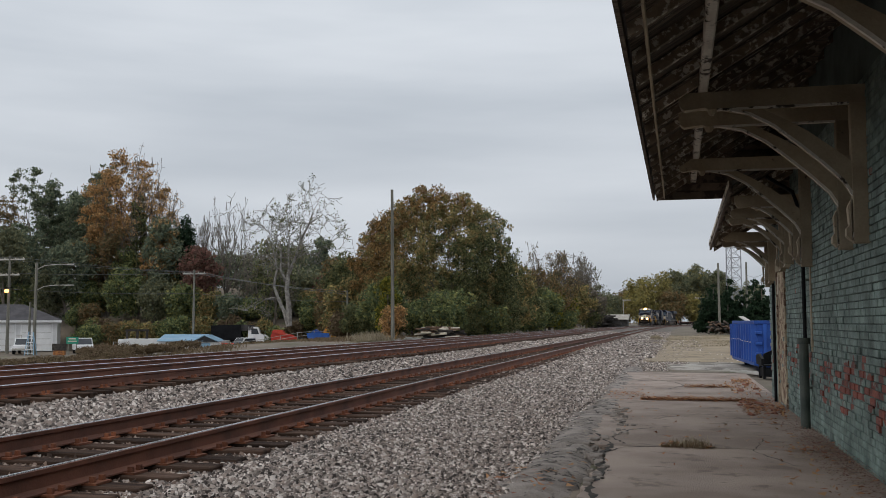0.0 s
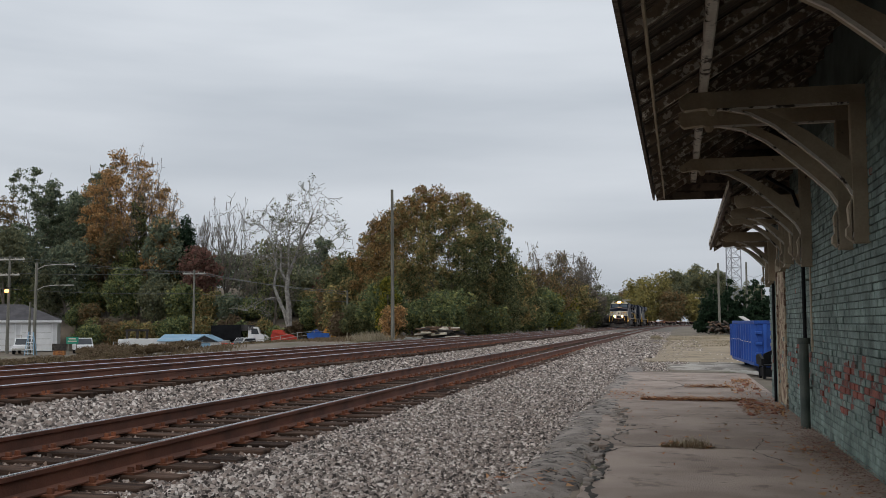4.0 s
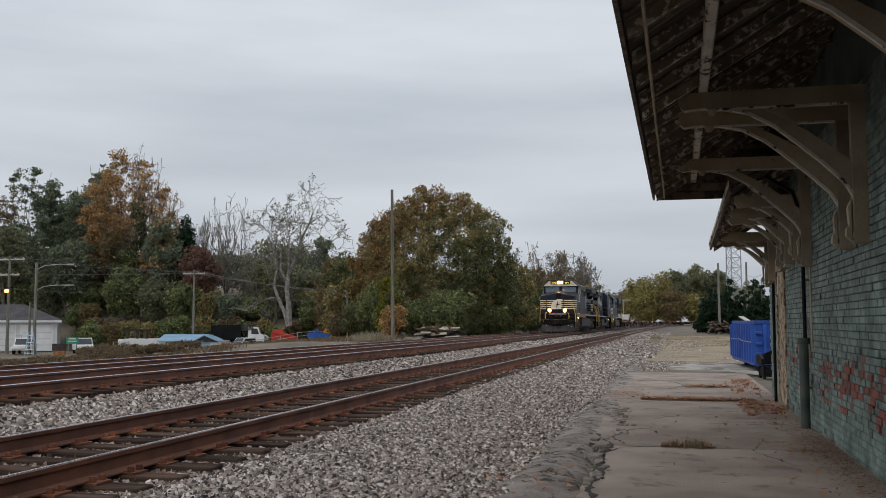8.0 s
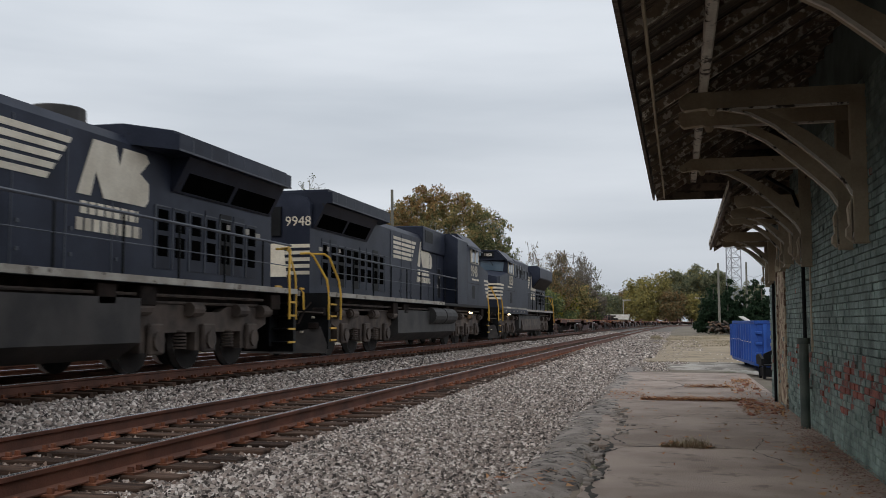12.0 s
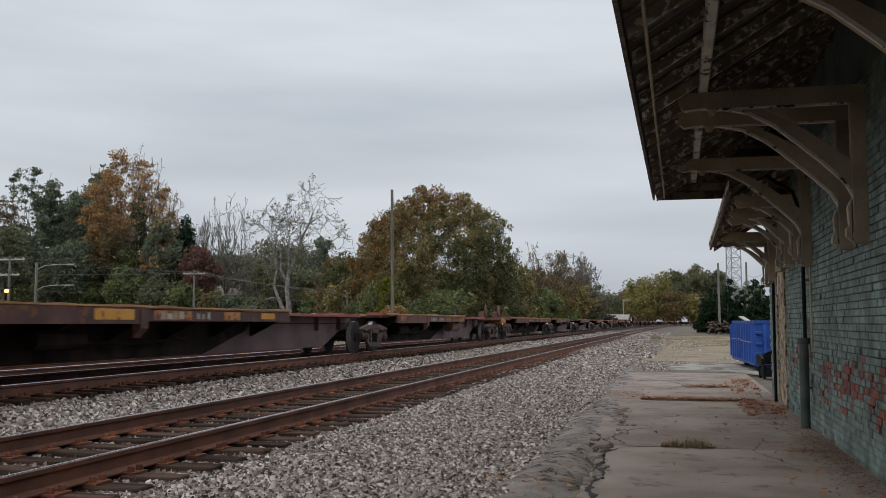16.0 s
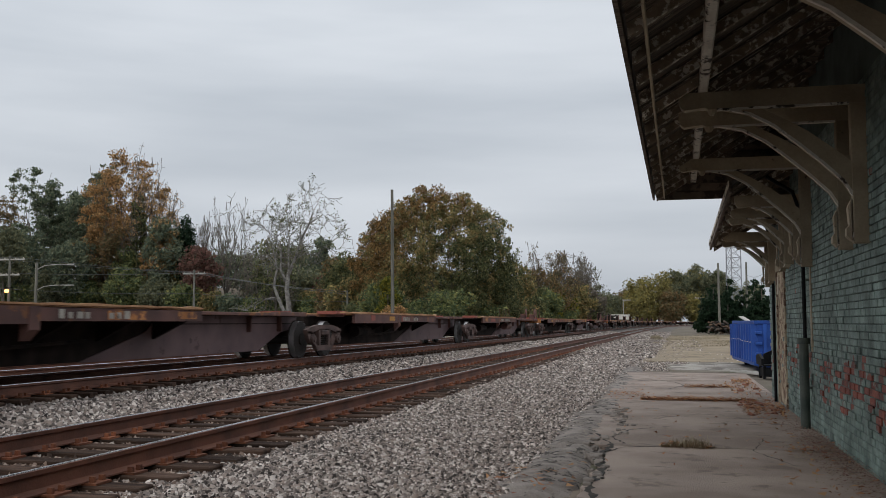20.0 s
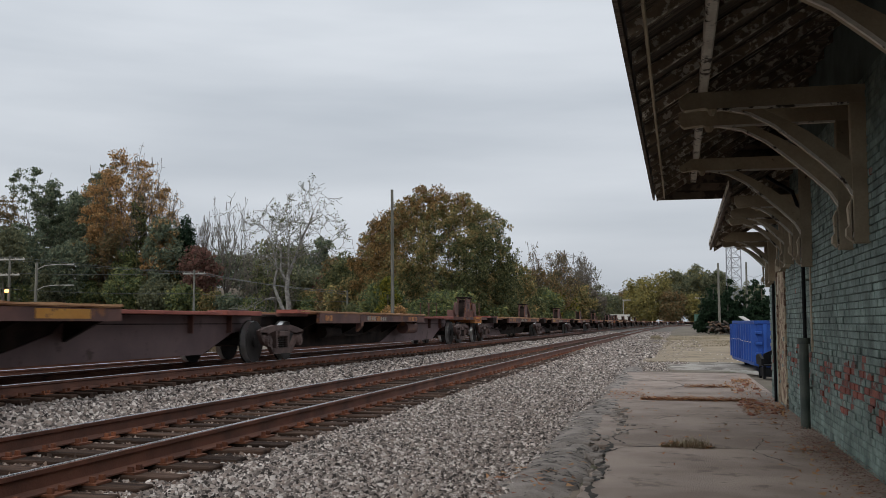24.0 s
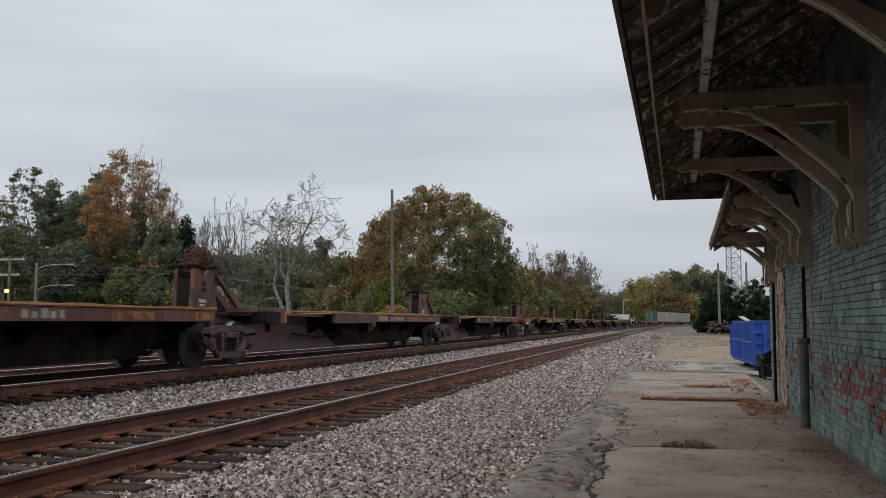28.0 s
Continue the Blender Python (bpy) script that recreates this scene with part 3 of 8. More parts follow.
def brackets():
    src = thing("eaves_bracket", "cream-painted timber eaves bracket with curved brace, paint flaking", "bracket", "eaves brackets")
    for n, b in zip(("arm", "post", "brace", "scroll_foot", "drop_knob", "worn_edge"), bracket_mesh(1.53, 1.34)):
        part(n, b, "peel" if n == "worn_edge" else "cream", src)
    src.matrix_basis = pose(WX, 8.55, 3.30)
    for y in (4.75, 5.4, 9.3, 12.05):
        copy_thing(src, pose(WX, y, 3.30))
    small = thing("eaves_bracket", "cream-painted timber eaves bracket under the narrow roof", "bracket", "eaves brackets")
    for n, b in zip(("arm", "post", "brace", "scroll_foot", "drop_knob", "worn_edge"), bracket_mesh(0.83, 0.8)):
        part(n, b, "peel" if n == "worn_edge" else "cream", small)
    small.matrix_basis = pose(WX, 12.85, 2.93)
    for y, z in ((13.9, 2.9), (14.5, 2.87), (16.3, 2.77), (16.9, 2.73)):
        copy_thing(small, pose(WX, y, z))


brackets()


def roof(name, y0, y1, ex, ez, label, seed, fall=0.0, draw=0.0):
    rf = thing(name, label, "roof", kind="structure")
    rng = random.Random(seed)
    ridge = 4.6
    zt = lambda x: ez + (x - ex) * SL
    part("roof_deck", prism([(ex, ez + 0.05), (ridge, zt(ridge) + 0.05), (ridge, zt(ridge) + 0.09), (ex - 0.03, ez + 0.09)], "y", y0, y1), "shingle", rf)
    y = y0
    while y < y1 - 0.05:
        w = min(rng.uniform(0.27, 0.32), y1 - y)
        d = rng.choice((0.0, 0.012, 0.02))
        part("soffit_board", prism([(ex + 0.02, ez + 0.02 - d), (2.3, zt(2.3) + 0.0 - d), (2.3, zt(2.3) + 0.045), (ex + 0.02, ez + 0.045)], "y", y + 0.004, y + w - 0.012), "soffit", rf)
        if y > 3.0:
            q = [(ex + 0.03, ez + 0.017 - d), (2.28, zt(2.28) - 0.003 - d), (2.28, zt(2.28) - d), (ex + 0.03, ez + 0.02 - d)]
            part("board_edge", prism(q, "y", y + 0.006, y + 0.006 + rng.uniform(0.02, 0.045)), "edgeflake", rf, "pale flaking board edge")
        y += w
    part("fascia", boxes((ex - 0.03, ex + 0.0, y0, y1, ez - 0.03, ez + 0.1)), "soffit", rf)
    part("drip_edge", boxes((ex - 0.044, ex - 0.031, y0, y1, ez + 0.05, ez + 0.11)), "peel", rf, "flaking white-painted metal drip edge")
    y = y0 + 0.5
    while y < y1:
        part("rafter", prism([(ex + 0.03, ez - 0.09), (WX, zt(WX) - 0.1), (WX, zt(WX) - 0.02), (ex + 0.03, ez - 0.005)], "y", y, y + 0.05), "rafter", rf, "rafter with flaking pale paint")
        y += 0.62
    for ob in rf.children:
        for v in ob.data.vertices:
            v.co.z -= fall * (v.co.y - y0)
            v.co.x -= draw * (v.co.y - y0)
    return rf


# behind the camera the roof runs on unseen, added to keep light off soffit
r1 = roof("roof_main", -9.0, 14.2, EX, EZ, "dark boarded overhanging eaves roof with flaking paint", 2)
part("purlin", boxes((0.21, 0.29, -9, 14.1, 3.302, 3.40), bevel=0.012), "peel", r1, "purlin with flaking white paint")
part("wall_plate", boxes((1.38, 1.5, -9, 14.1, 4.1, 4.2), bevel=0.01), "soffit", r1, "dark wall plate")
part("conduit", tube(bmesh.new(), [(-0.16, -9, 3.075), (-0.155, 3, 3.07), (-0.16, 8, 3.075), (-0.155, 13.9, 3.07)], 0.012, 6), "cream", r1, "thin pale electrical conduit")
r2 = roof("roof_narrow", 12.5, 17.6, 0.69, 2.98, "narrower far section of the eaves roof, edge sagging", 4, 0.072, 0.018)


def wall():
    w = thing("wall_trackside", "green-painted brick depot wall, paint peeling to red brick low down", "wall", kind="structure")
    # unseen run behind the camera, lengthened with the roof to hold light back
    part("wall_core", boxes((WX + 0.002, 1.95, -12, 17.55, -0.2, 4.7)), "mortar", w, "dark mortar joints")
    part("end_wall", boxes((1.95, 8.0, 17.25, 17.55, -0.2, 4.7)), "mortar", w)
    return w


wall_thing = wall()


# boarded end of the wide eaves
ends = thing("eaves_end", "dark horizontal boarding closing the end of the wide eaves", "boarding", kind="structure")
part("end_panel", prism([(EX + 0.03, EZ - 0.04), (WX - 0.01, EZ - 0.04), (WX - 0.01, EZ + (WX - EX) * SL), (EX + 0.03, EZ + 0.03)], "y", 14.12, 14.15), "soffit", ends)
for i in range(9):
    z = EZ - 0.04 + 0.115 * i
    x0 = max(EX + 0.03, EX + (z + 0.11 - EZ) / SL)
    if x0 < WX - 0.1:
        part("end_board", boxes((x0, WX - 0.01, 14.09, 14.115, z, z + 0.105)), "soffit", ends)


def downpipe(y, boot, x=1.49):
    d = thing("downpipe", "thin black rainwater pipe" + (" in a stout green iron boot" if boot else " down the brick wall"), "pipe")
    part("pipe", tube(bmesh.new(), [(x, y, 1.05 if boot else 0.03), (x, y, 2.6), (x - 0.1, y, 2.9), (x - 0.4, y, 3.1)], 0.024, 10), "black", d)
    if boot:
        part("iron_boot", tube(bmesh.new(), [(x - 0.02, y, 0.028), (x - 0.02, y, 1.06)], 0.056, 18), "iron", d, "stout green-painted cast iron pipe", smooth=False)
        part("collar", tube(bmesh.new(), [(x - 0.02, y, 1.04), (x - 0.02, y, 1.05), (x - 0.02, y, 1.10), (x - 0.02, y, 1.115)], 0.078, 18), "iron", d)
        for z in (0.5, 1.8):
            part("strap", boxes((x - 0.02, WX, y - 0.015, y + 0.015, z, z + 0.03)), "iron", d)
    return d


downpipe(12.32, True)
downpipe(16.35, False, 1.51)
part_trim = tagged(part("trim_board", boxes((1.545, WX + 0.002, 12.14, 12.25, 0.95, 1.97), bevel=0.004), "cream"), "narrow cream trim board beside the pipe", "trim", kind="structure")

door = thing("door_1", "cream-painted plank door in a peeling frame", "door", kind="structure")
for y in (15.0, 16.1):
    part("jamb", boxes((1.535, WX + 0.002, y, y + 0.12, 0.03, 2.1), bevel=0.006), "wornjamb", door, "peeling cream door jamb")
part("lintel", boxes((1.535, WX + 0.002, 14.98, 16.24, 2.1, 2.22), bevel=0.006), "cream", door)
for i in range(5):
    part("plank", boxes((1.552, WX + 0.002, 15.125 + 0.195 * i, 15.315 + 0.195 * i, 0.05, 2.09), bevel=0.005), "wornjamb", door)
part("notice", boxes((1.452, 1.458, 15.0, 15.12, 1.72, 1.98)), "white", door, "small blank white notice")


# ---- things on the platform ----
def skip():
    s = thing("skip_container", "blue ribbed steel roll-off skip with a rope along its side", "skip", m=pose(1.94, 26.2, 0.0, 0, 0, 3.0))
    L, W, z0, z1 = 5.2, 2.3, 0.2, 1.26
    part("side_wall", boxes((0.06, 0.10, 0, L, z0, z1)), "binblue", s)
    part("side_wall", boxes((W - 0.1, W - 0.06, 0, L, z0, z1)), "binblue", s)
    part("end_wall", boxes((0.1, W - 0.1, 0, 0.05, z0, z1)), "binblue", s)
    part("end_wall", boxes((0.1, W - 0.1, L - 0.05, L, z0, z1)), "binblue", s)
    part("floor_pan", boxes((0.06, W - 0.06, 0, L, z0 - 0.05, z0)), "binblue", s)
    part("top_rim", boxes((-0.02, 0.12, -0.03, L + 0.03, z1, z1 + 0.09), (W - 0.12, W + 0.02, -0.03, L + 0.03, z1, z1 + 0.09), (0.12, W - 0.12, -0.03, 0.07, z1, z1 + 0.09), bevel=0.01), "binblue", s)
    part("bottom_rail", boxes((-0.04, 0.1, 0.0, L, z0 - 0.02, z0 + 0.09), bevel=0.01), "binblue", s)
    for i in range(10):
        y = 0.02 + i * 0.568
        part("rib", prism([(0.06, y), (-0.09, y + 0.02), (-0.09, y + 0.11), (0.06, y + 0.14)], "z", z0 + 0.07, z1), "binblue", s)
    for i in range(4):
        x = 0.2 + i * 0.6
        part("rib", boxes((x, x + 0.09, -0.06, 0.0, z0, z1)), "binblue", s)
    for z in (0.45, 0.72, 1.0):
        part("hinge", boxes((0.0, 0.16, -0.1, 0.0, z, z + 0.07), bevel=0.01), "binblue", s)
    pts = [(-0.07, 0.1 + 5.0 * k / 24, 0.8 - 0.02 * math.sin(k * 0.3) - 0.01 * math.sin(k * 0.8)) for k in range(25)]
    part("rope", tube(bmesh.new(), pts, 0.009, 5), "white", s, "slack pale rope")
    for x in (0.35, W - 0.35):
        for y in (0.5, L - 0.5):
            part("roller", disc(bmesh.new(), (x, y, 0.1), "x", 0.1, 0.16, 14), "black", s)
    part("post_bracket", boxes((0.55, 0.68, -0.16, -0.05, 0.1, 1.2), bevel=0.01), "greywood", s, "weathered timber post tied to the end")
    return s


skip()
brd = thing("loose_board", "pale sawn board sticking up from the skip", "board", m=pose(2.1, 28.6, 1.22, 14, 0, 18))
part("board", boxes((-0.07, 0.07, -1.0, 1.0, 0.0, 0.03)), "concrete", brd)
for i, (x, y, a) in enumerate(((1.75, 25.6, 12), (1.62, 25.2, 22), (1.95, 24.9, 5))):
    b = thing("loose_board", "pale weathered board lying on the ground by the skip", "board", "boards by the skip", m=pose(x, y, 0.03, 0, 0, a))
    part("board", boxes((-0.05, 0.05, -0.8, 0.8, 0.0, 0.03)), "concrete", b)

bench = thing("old_bench", "dark broken bench with a slumped back", "bench", m=pose(1.86, 23.6, 0.0, 0, 0, 8) @ Matrix.Diagonal((1, 1, 0.7, 1)))
part("seat", boxes((0.0, 0.75, -0.25, 0.25, 0.4, 0.46), bevel=0.01), "black", bench)
# black block added under the seat so the bench reads as one dark mass
part("broken_slats", boxes((0.02, 0.74, -0.22, 0.2, 0.06, 0.36), bevel=0.02), "black", bench)
part("backrest", prism([(0.1, 0.46), (0.75, 0.46), (0.78, 0.92), (0.4, 0.98), (0.12, 0.8)], "y", 0.22, 0.27), "black", bench)
part("armrest", prism([(-0.25, 0.46), (0.27, 0.46), (0.3, 0.75), (0.05, 0.82), (-0.25, 0.66)], "x", -0.04, 0.02), "black", bench)
for x in (0.03, 0.7):
    for y in (-0.22, 0.2):
        part("leg", boxes((x - 0.03, x + 0.03, y - 0.03, y + 0.03, 0.0, 0.4)), "black", bench)

pr = random.Random(17)
pad_edge = [(-0.25 + 0.35 * noise.noise((k * 0.9, 3, 0)) + pr.uniform(-0.12, 0.12) + (0.5 if k > 16 else 0.0), 26.9 + 5.3 * k / 24) for k in range(25)]
tagged(part("concrete_pad", prism([(12.0, 26.9), (12.0, 32.2)] + [(12.0 - 1.2 * k, 32.2 + pr.uniform(-0.3, 0.3)) for k in range(1, 10)] + pad_edge[::-1], "z", -0.2, 0.012), "pad"), "pale worn concrete pad beyond the platform", "pavement", kind="structure")
tagged(part("dry_lot", boxes((-1.3, 14.0, 33.01, 96.0, -0.2, 0.0)), "drygrass"), "dry trodden grass lot past the depot", "ground", kind="structure")


def litter(name, rows, fol, label, size, seed):
    """Leaves lying in bands (x0, x1, y0, y1, count)."""
    rng = np.random.RandomState(seed)
    P, z = [], []
    for x0, x1, y0, y1, n in rows:
        P.append(np.stack([rng.uniform(x0, x1, n), rng.normal((y0 + y1) / 2, (y1 - y0) / 4, n), 0.034 + rng.uniform(0, 0.06, n) * (rng.uniform(0, 1, n) ** 0.5)], 1))
    P = np.concatenate(P)
    n = len(P)
    U = sphere(rng, n) * size * rng.uniform(0.5, 1.2, (n, 1))
    U[:, 2] *= 0.4
    W = np.cross(U, sphere(rng, n) * 0.4 + np.array((0, 0, 1.0))) * 0.7
    W[:, 2] *= 0.4
    tagged(quads(name, P, U, W, FOL[fol]), label, "leaf litter", kind="stuff")

# ---- train ----
TRAIN = []


ROLLING = []


def wheelset(parent, y, r, gauge=0.755):
    """Two wheels on an axle, built round the axle's own centre so that it can roll."""
    axle = part("axle", tube(bmesh.new(), [(-gauge, 0, 0), (gauge, 0, 0)], 0.09, 10), "wheel", parent)
    axle.matrix_basis = pose(0, y, r)
    n = 28
    for sx in (-1, 1):
        bm = bmesh.new()
        disc(bm, (sx * gauge, 0, 0), "x", r, 0.13, n)
        disc(bm, (sx * (gauge + 0.075), 0, 0), "x", r * 0.3, 0.06, 16)
        disc(bm, (sx * (gauge - 0.08), 0, 0), "x", r + 0.025, 0.03, n)
        part("wheel", bm, "wheel", axle)
        ring = bmesh.new()
        ro, xo = r + 0.004, sx * (gauge + 0.064)
        turn = [2 * math.pi * k / n for k in range(n)]
        va = [ring.verts.new((xo, ro * math.cos(a), ro * math.sin(a))) for a in turn]
        vb = [ring.verts.new((xo - sx * 0.13, ro * math.cos(a), ro * math.sin(a))) for a in turn]
        for k in range(n):
            ring.faces.new((va[k], va[(k + 1) % n], vb[(k + 1) % n], vb[k]))
        part("tread", ring, "tread", axle, "bright worn wheel tread")
    ROLLING.append((axle, parent, y, r))


def loco_truck(loco, yc):
    """Three-axle truck with cast side frames, springs and brake cylinders."""
    for dy in (-1.9, 0.0, 1.9):
        wheelset(loco, yc + dy, 0.53)
    for sx in (-1, 1):
        a, b = sorted((sx * 1.02, sx * 1.2))
        o = [(-2.75, 0.85), (-2.75, 1.12), (-2.2, 1.2), (-0.9, 1.2), (-0.55, 1.08), (0.55, 1.08), (0.9, 1.2), (2.2, 1.2), (2.75, 1.12), (2.75, 0.85), (2.3, 0.72), (2.3, 0.36), (1.5, 0.36), (1.5, 0.7), (0.4, 0.7), (0.4, 0.36), (-0.4, 0.36), (-0.4, 0.7), (-1.5, 0.7), (-1.5, 0.36), (-2.3, 0.36), (-2.3, 0.72)]
        fr = part("side_frame", prism([(yc + p, q) for p, q in o], "x", a, b), "under", loco, "cast steel truck frame, brown with grime")
        for dy in (-1.9, 0.0, 1.9):
            bm = boxes((min(sx * 1.2, sx * 1.3), max(sx * 1.2, sx * 1.3), yc + dy - 0.24, yc + dy + 0.24, 0.32, 0.86), bevel=0.03)
            disc(bm, (sx * 1.31, yc + dy, 0.56), "x", 0.17, 0.08, 14)
            part("axle_box", bm, "under", fr)
        for dy in (-0.95, 0.95):
            bm = bmesh.new()
            for k in range(6):
                disc(bm, (sx * 1.18, yc + dy, 0.42 + 0.06 * k), "z", 0.13, 0.035, 12)
            part("spring", bm, "under", fr)
        for dy in (-2.45, -0.6, 1.3, 2.45):
            bm = disc(bmesh.new(), (sx * 1.28, yc + dy, 1.12), "y", 0.13, 0.42, 12)
            disc(bm, (sx * 1.28, yc + dy + 0.24, 1.12), "y", 0.09, 0.1, 10)
            part("brake_cylinder", bm, "under", fr)


def rail_bar(bm, pts, r=0.022):
    return tube(bm, pts, r, 6)


def locomotive(number, label, L, flip=False, kind="ge"):
    lead = kind == "ge" and not flip
    e = thing("locomotive", label, "locomotive", "locomotives")
    f = -L / 2
    Y = lambda q: f + q
    # underframe
    part("underframe", boxes((-1.1, 1.1, Y(1.2), Y(L - 1.2), 1.22, 1.52)), "grime", e, "grimy underframe, blackened for the shade beneath")
    deck = part("walkway", boxes((-1.52, 1.52, Y(1.0), Y(L - 1.0), 1.52, 1.62)), "black", e)
    for sx in (-1, 1):
        a, b = sorted((sx * 1.50, sx * 1.53))
        part("side_sill", boxes((a, b, Y(9.8), Y(L - 1.0), 1.53, 1.645)), "dullwhite", deck, "dirty white sill stripe")
    for yc in (4.75, L - 4.75):
        loco_truck(e, Y(yc))
    for sx in (-1, 1):
        for z, x in ((1.36, 1.3), (1.24, 1.2)):
            part("air_pipe", tube(bmesh.new(), [(sx * x, Y(2.4), z), (sx * (x + 0.03), Y(L / 2), z - 0.02), (sx * x, Y(L - 2.4), z)], 0.03, 6), "under", e, "grimy air pipe")
        for q in (1.9, 7.3, 8.6, L - 8.6, L - 7.4, L - 2.2):
            a, b = sorted((sx * 1.1, sx * 1.42))
            part("equipment_box", boxes((a, b, Y(q), Y(q + 0.5), 1.16, 1.5), bevel=0.02), "grime", e)
    # tank
    t0, t1 = 7.6, L - 7.4
    tank = part("fuel_tank", prism([(-1.0, 0.28), (1.0, 0.28), (1.42, 0.55), (1.42, 1.28), (-1.42, 1.28), (-1.42, 0.55)], "y", Y(t0), Y(t1)), "tank", e, "dusty dark grey fuel tank")
    if kind != "ge":
        part("tank_panel", prism([(-1.36, 0.62), (-1.5, 0.45), (-1.5, 0.7), (-1.4, 1.2)], "y", Y(t0 + 0.8), Y(t1 - 0.4)), "under", tank)
        part("tank_panel", prism([(1.36, 0.62), (1.4, 1.2), (1.5, 0.7), (1.5, 0.45)], "y", Y(t0 + 0.8), Y(t1 - 0.4)), "under", tank)
    if flip:
        for sx in (-1, 1):
            for k in (0, 1):
                bm = bmesh.new()
                y = Y(t0 + 1.5 + 1.75 * k)
                tube(bm, [(sx * 1.38, y - 0.8, 1.12), (sx * 1.38, y - 0.72, 1.12), (sx * 1.38, y + 0.72, 1.12), (sx * 1.38, y + 0.8, 1.12)], 0.3, 14)
                part("air_tank", bm, "tank", tank)
    # wide body behind the cab
    wide = 10.4 if not flip else 7.6
    side = [(-1.52, 1.34 if not flip else 1.62), (1.52, 1.34 if not flip else 1.62), (1.52, 4.2), (1.2, 4.4), (-1.2, 4.4), (-1.52, 4.2)]
    body_q0 = 5.7
    cab_low = 1.34 if not flip else 1.62
    cab = part("cab", prism([(-1.52, cab_low), (1.52, cab_low), (1.52, 4.06), (1.02, 4.52), (-1.02, 4.52), (-1.52, 4.06)], "y", Y(3.4), Y(body_q0)), "loco", e, "black wide-nose cab")
    part("equipment_body", prism(side, "y", Y(body_q0 + 0.01), Y(wide)), "loco", e)
    # nose: sloping top, flat front
    nose = bmesh.new()
    ns = [(-1.42, 1.0), (1.42, 1.0), (1.52, 1.35), (1.52, 3.5), (-1.52, 3.5), (-1.52, 1.35)]
    lo = [nose.verts.new((x, Y(q), 1.62)) for x, q in ns]
    tz = [3.12, 3.12, 3.16, 3.44, 3.44, 3.16]
    hi = [nose.verts.new((x, Y(q), z)) for (x, q), z in zip(ns, tz)]
    c0, c1 = nose.verts.new((0, Y(1.0), 3.42)), nose.verts.new((0, Y(3.5), 3.66))
    for i in range(6):
        j = (i + 1) % 6
        if i == 0:
            nose.faces.new((lo[0], lo[1], hi[1], c0, hi[0]))
        elif i == 3:
            nose.faces.new((lo[3], lo[4], hi[4], c1, hi[3]))
        else:
            nose.faces.new((lo[i], lo[j], hi[j], hi[i]))
    nose.faces.new((c0, hi[1], hi[2], hi[3], c1))
    nose.faces.new((c0, c1, hi[4], hi[5], hi[0]))
    nose.faces.new(lo[::-1])
    nz = part("nose", nose, "loco", e)
    part("nose_door", boxes((-0.12, 0.3, Y(0.975), Y(1.01), 2.55, 3.3)), "black", nz)
    part("nose_door", boxes((0.02, 0.24, Y(0.97), Y(1.01), 1.75, 2.1)), "black", nz)
    for x in (-0.95, 0.55):
        part("nose_rail", rail_bar(bmesh.new(), [(x, Y(0.985), 2.9), (x, Y(0.86), 2.88), (x, Y(0.86), 1.75), (x, Y(0.985), 1.72)], 0.03), "black", nz, "black nose handrail")
    part("grab_iron", rail_bar(bmesh.new(), [(0.35, Y(0.93), 3.2), (0.75, Y(0.93), 3.2)]), "black", nz)
    for k in range(5):
        z = 2.02 + 0.172 * k
        part("white_band", boxes((-1.43, -0.42 + 0.06 * abs(k - 2), Y(0.968), Y(0.999), z, z + 0.092)), "white", nz, "off-white painted band")
        part("white_band", boxes((0.30 - 0.05 * abs(k - 2), 1.43, Y(0.968), Y(0.999), z, z + 0.092)), "white", nz, "off-white painted band")
        for sx in (-1, 1):
            m = [(sx * 1.43, Y(0.99)), (sx * 1.535, Y(1.345)), (sx * 1.535, Y(1.85 + 0.12 * k)), (sx * 1.523, Y(1.85 + 0.12 * k)), (sx * 1.523, Y(1.35)), (sx * 1.42, Y(1.0))]
            part("white_band", prism(m, "z", z, z + 0.092), "white", nz, "off-white painted band")
    part("emblem", prism([(-0.62, 2.0), (-0.12, 2.02), (0.28, 2.02), (0.34, 2.3), (0.3, 2.62), (0.42, 2.86), (0.05, 2.88), (-0.3, 2.76), (-0.5, 2.45)], "y", Y(0.955), Y(0.985)), "white", nz, "plain white emblem patch on the nose")
    part("emblem_mark", prism([(-0.06, 2.04), (-0.02, 2.04), (-0.03, 2.3), (0.08, 2.4), (0.26, 2.36), (0.1, 2.47), (0.0, 2.52), (0.04, 2.74), (-0.07, 2.56), (-0.09, 2.3)], "y", Y(0.945), Y(0.956)), "black", nz, "plain black emblem shape")
    # windscreens and cab windows
    for sx in (-1, 1):
        pts = [(sx * 0.12, 3.62), (sx * 1.3, 3.5), (sx * 1.36, 3.98), (sx * 0.12, 4.08)]
        part("windscreen", prism(pts if sx > 0 else pts[::-1], "y", Y(3.385), Y(3.41)), "glass", cab, "windscreen with pale sky reflection in its colour")
        bm = rail_bar(bmesh.new(), [(sx * 0.6, Y(3.35), 4.1), (sx * 0.8, Y(3.33), 3.8)], 0.012)
        part("wiper", bm, "black", cab)
        a, b = sorted((sx * 1.515, sx * 1.535))
        w = part("side_window", boxes((a, b, Y(3.6), Y(5.2), 3.42, 4.02)), "black", cab, "dark cab side window")
        a, b = sorted((sx * 1.52, sx * 1.55))
        for q, ww in ((3.7, 0.58), (4.42, 0.56)):
            part("window_pane", boxes((a, b, Y(q), Y(q + ww), 3.46, 3.98)), "glass", w)
        a, b = sorted((sx * 1.52, sx * 1.565))
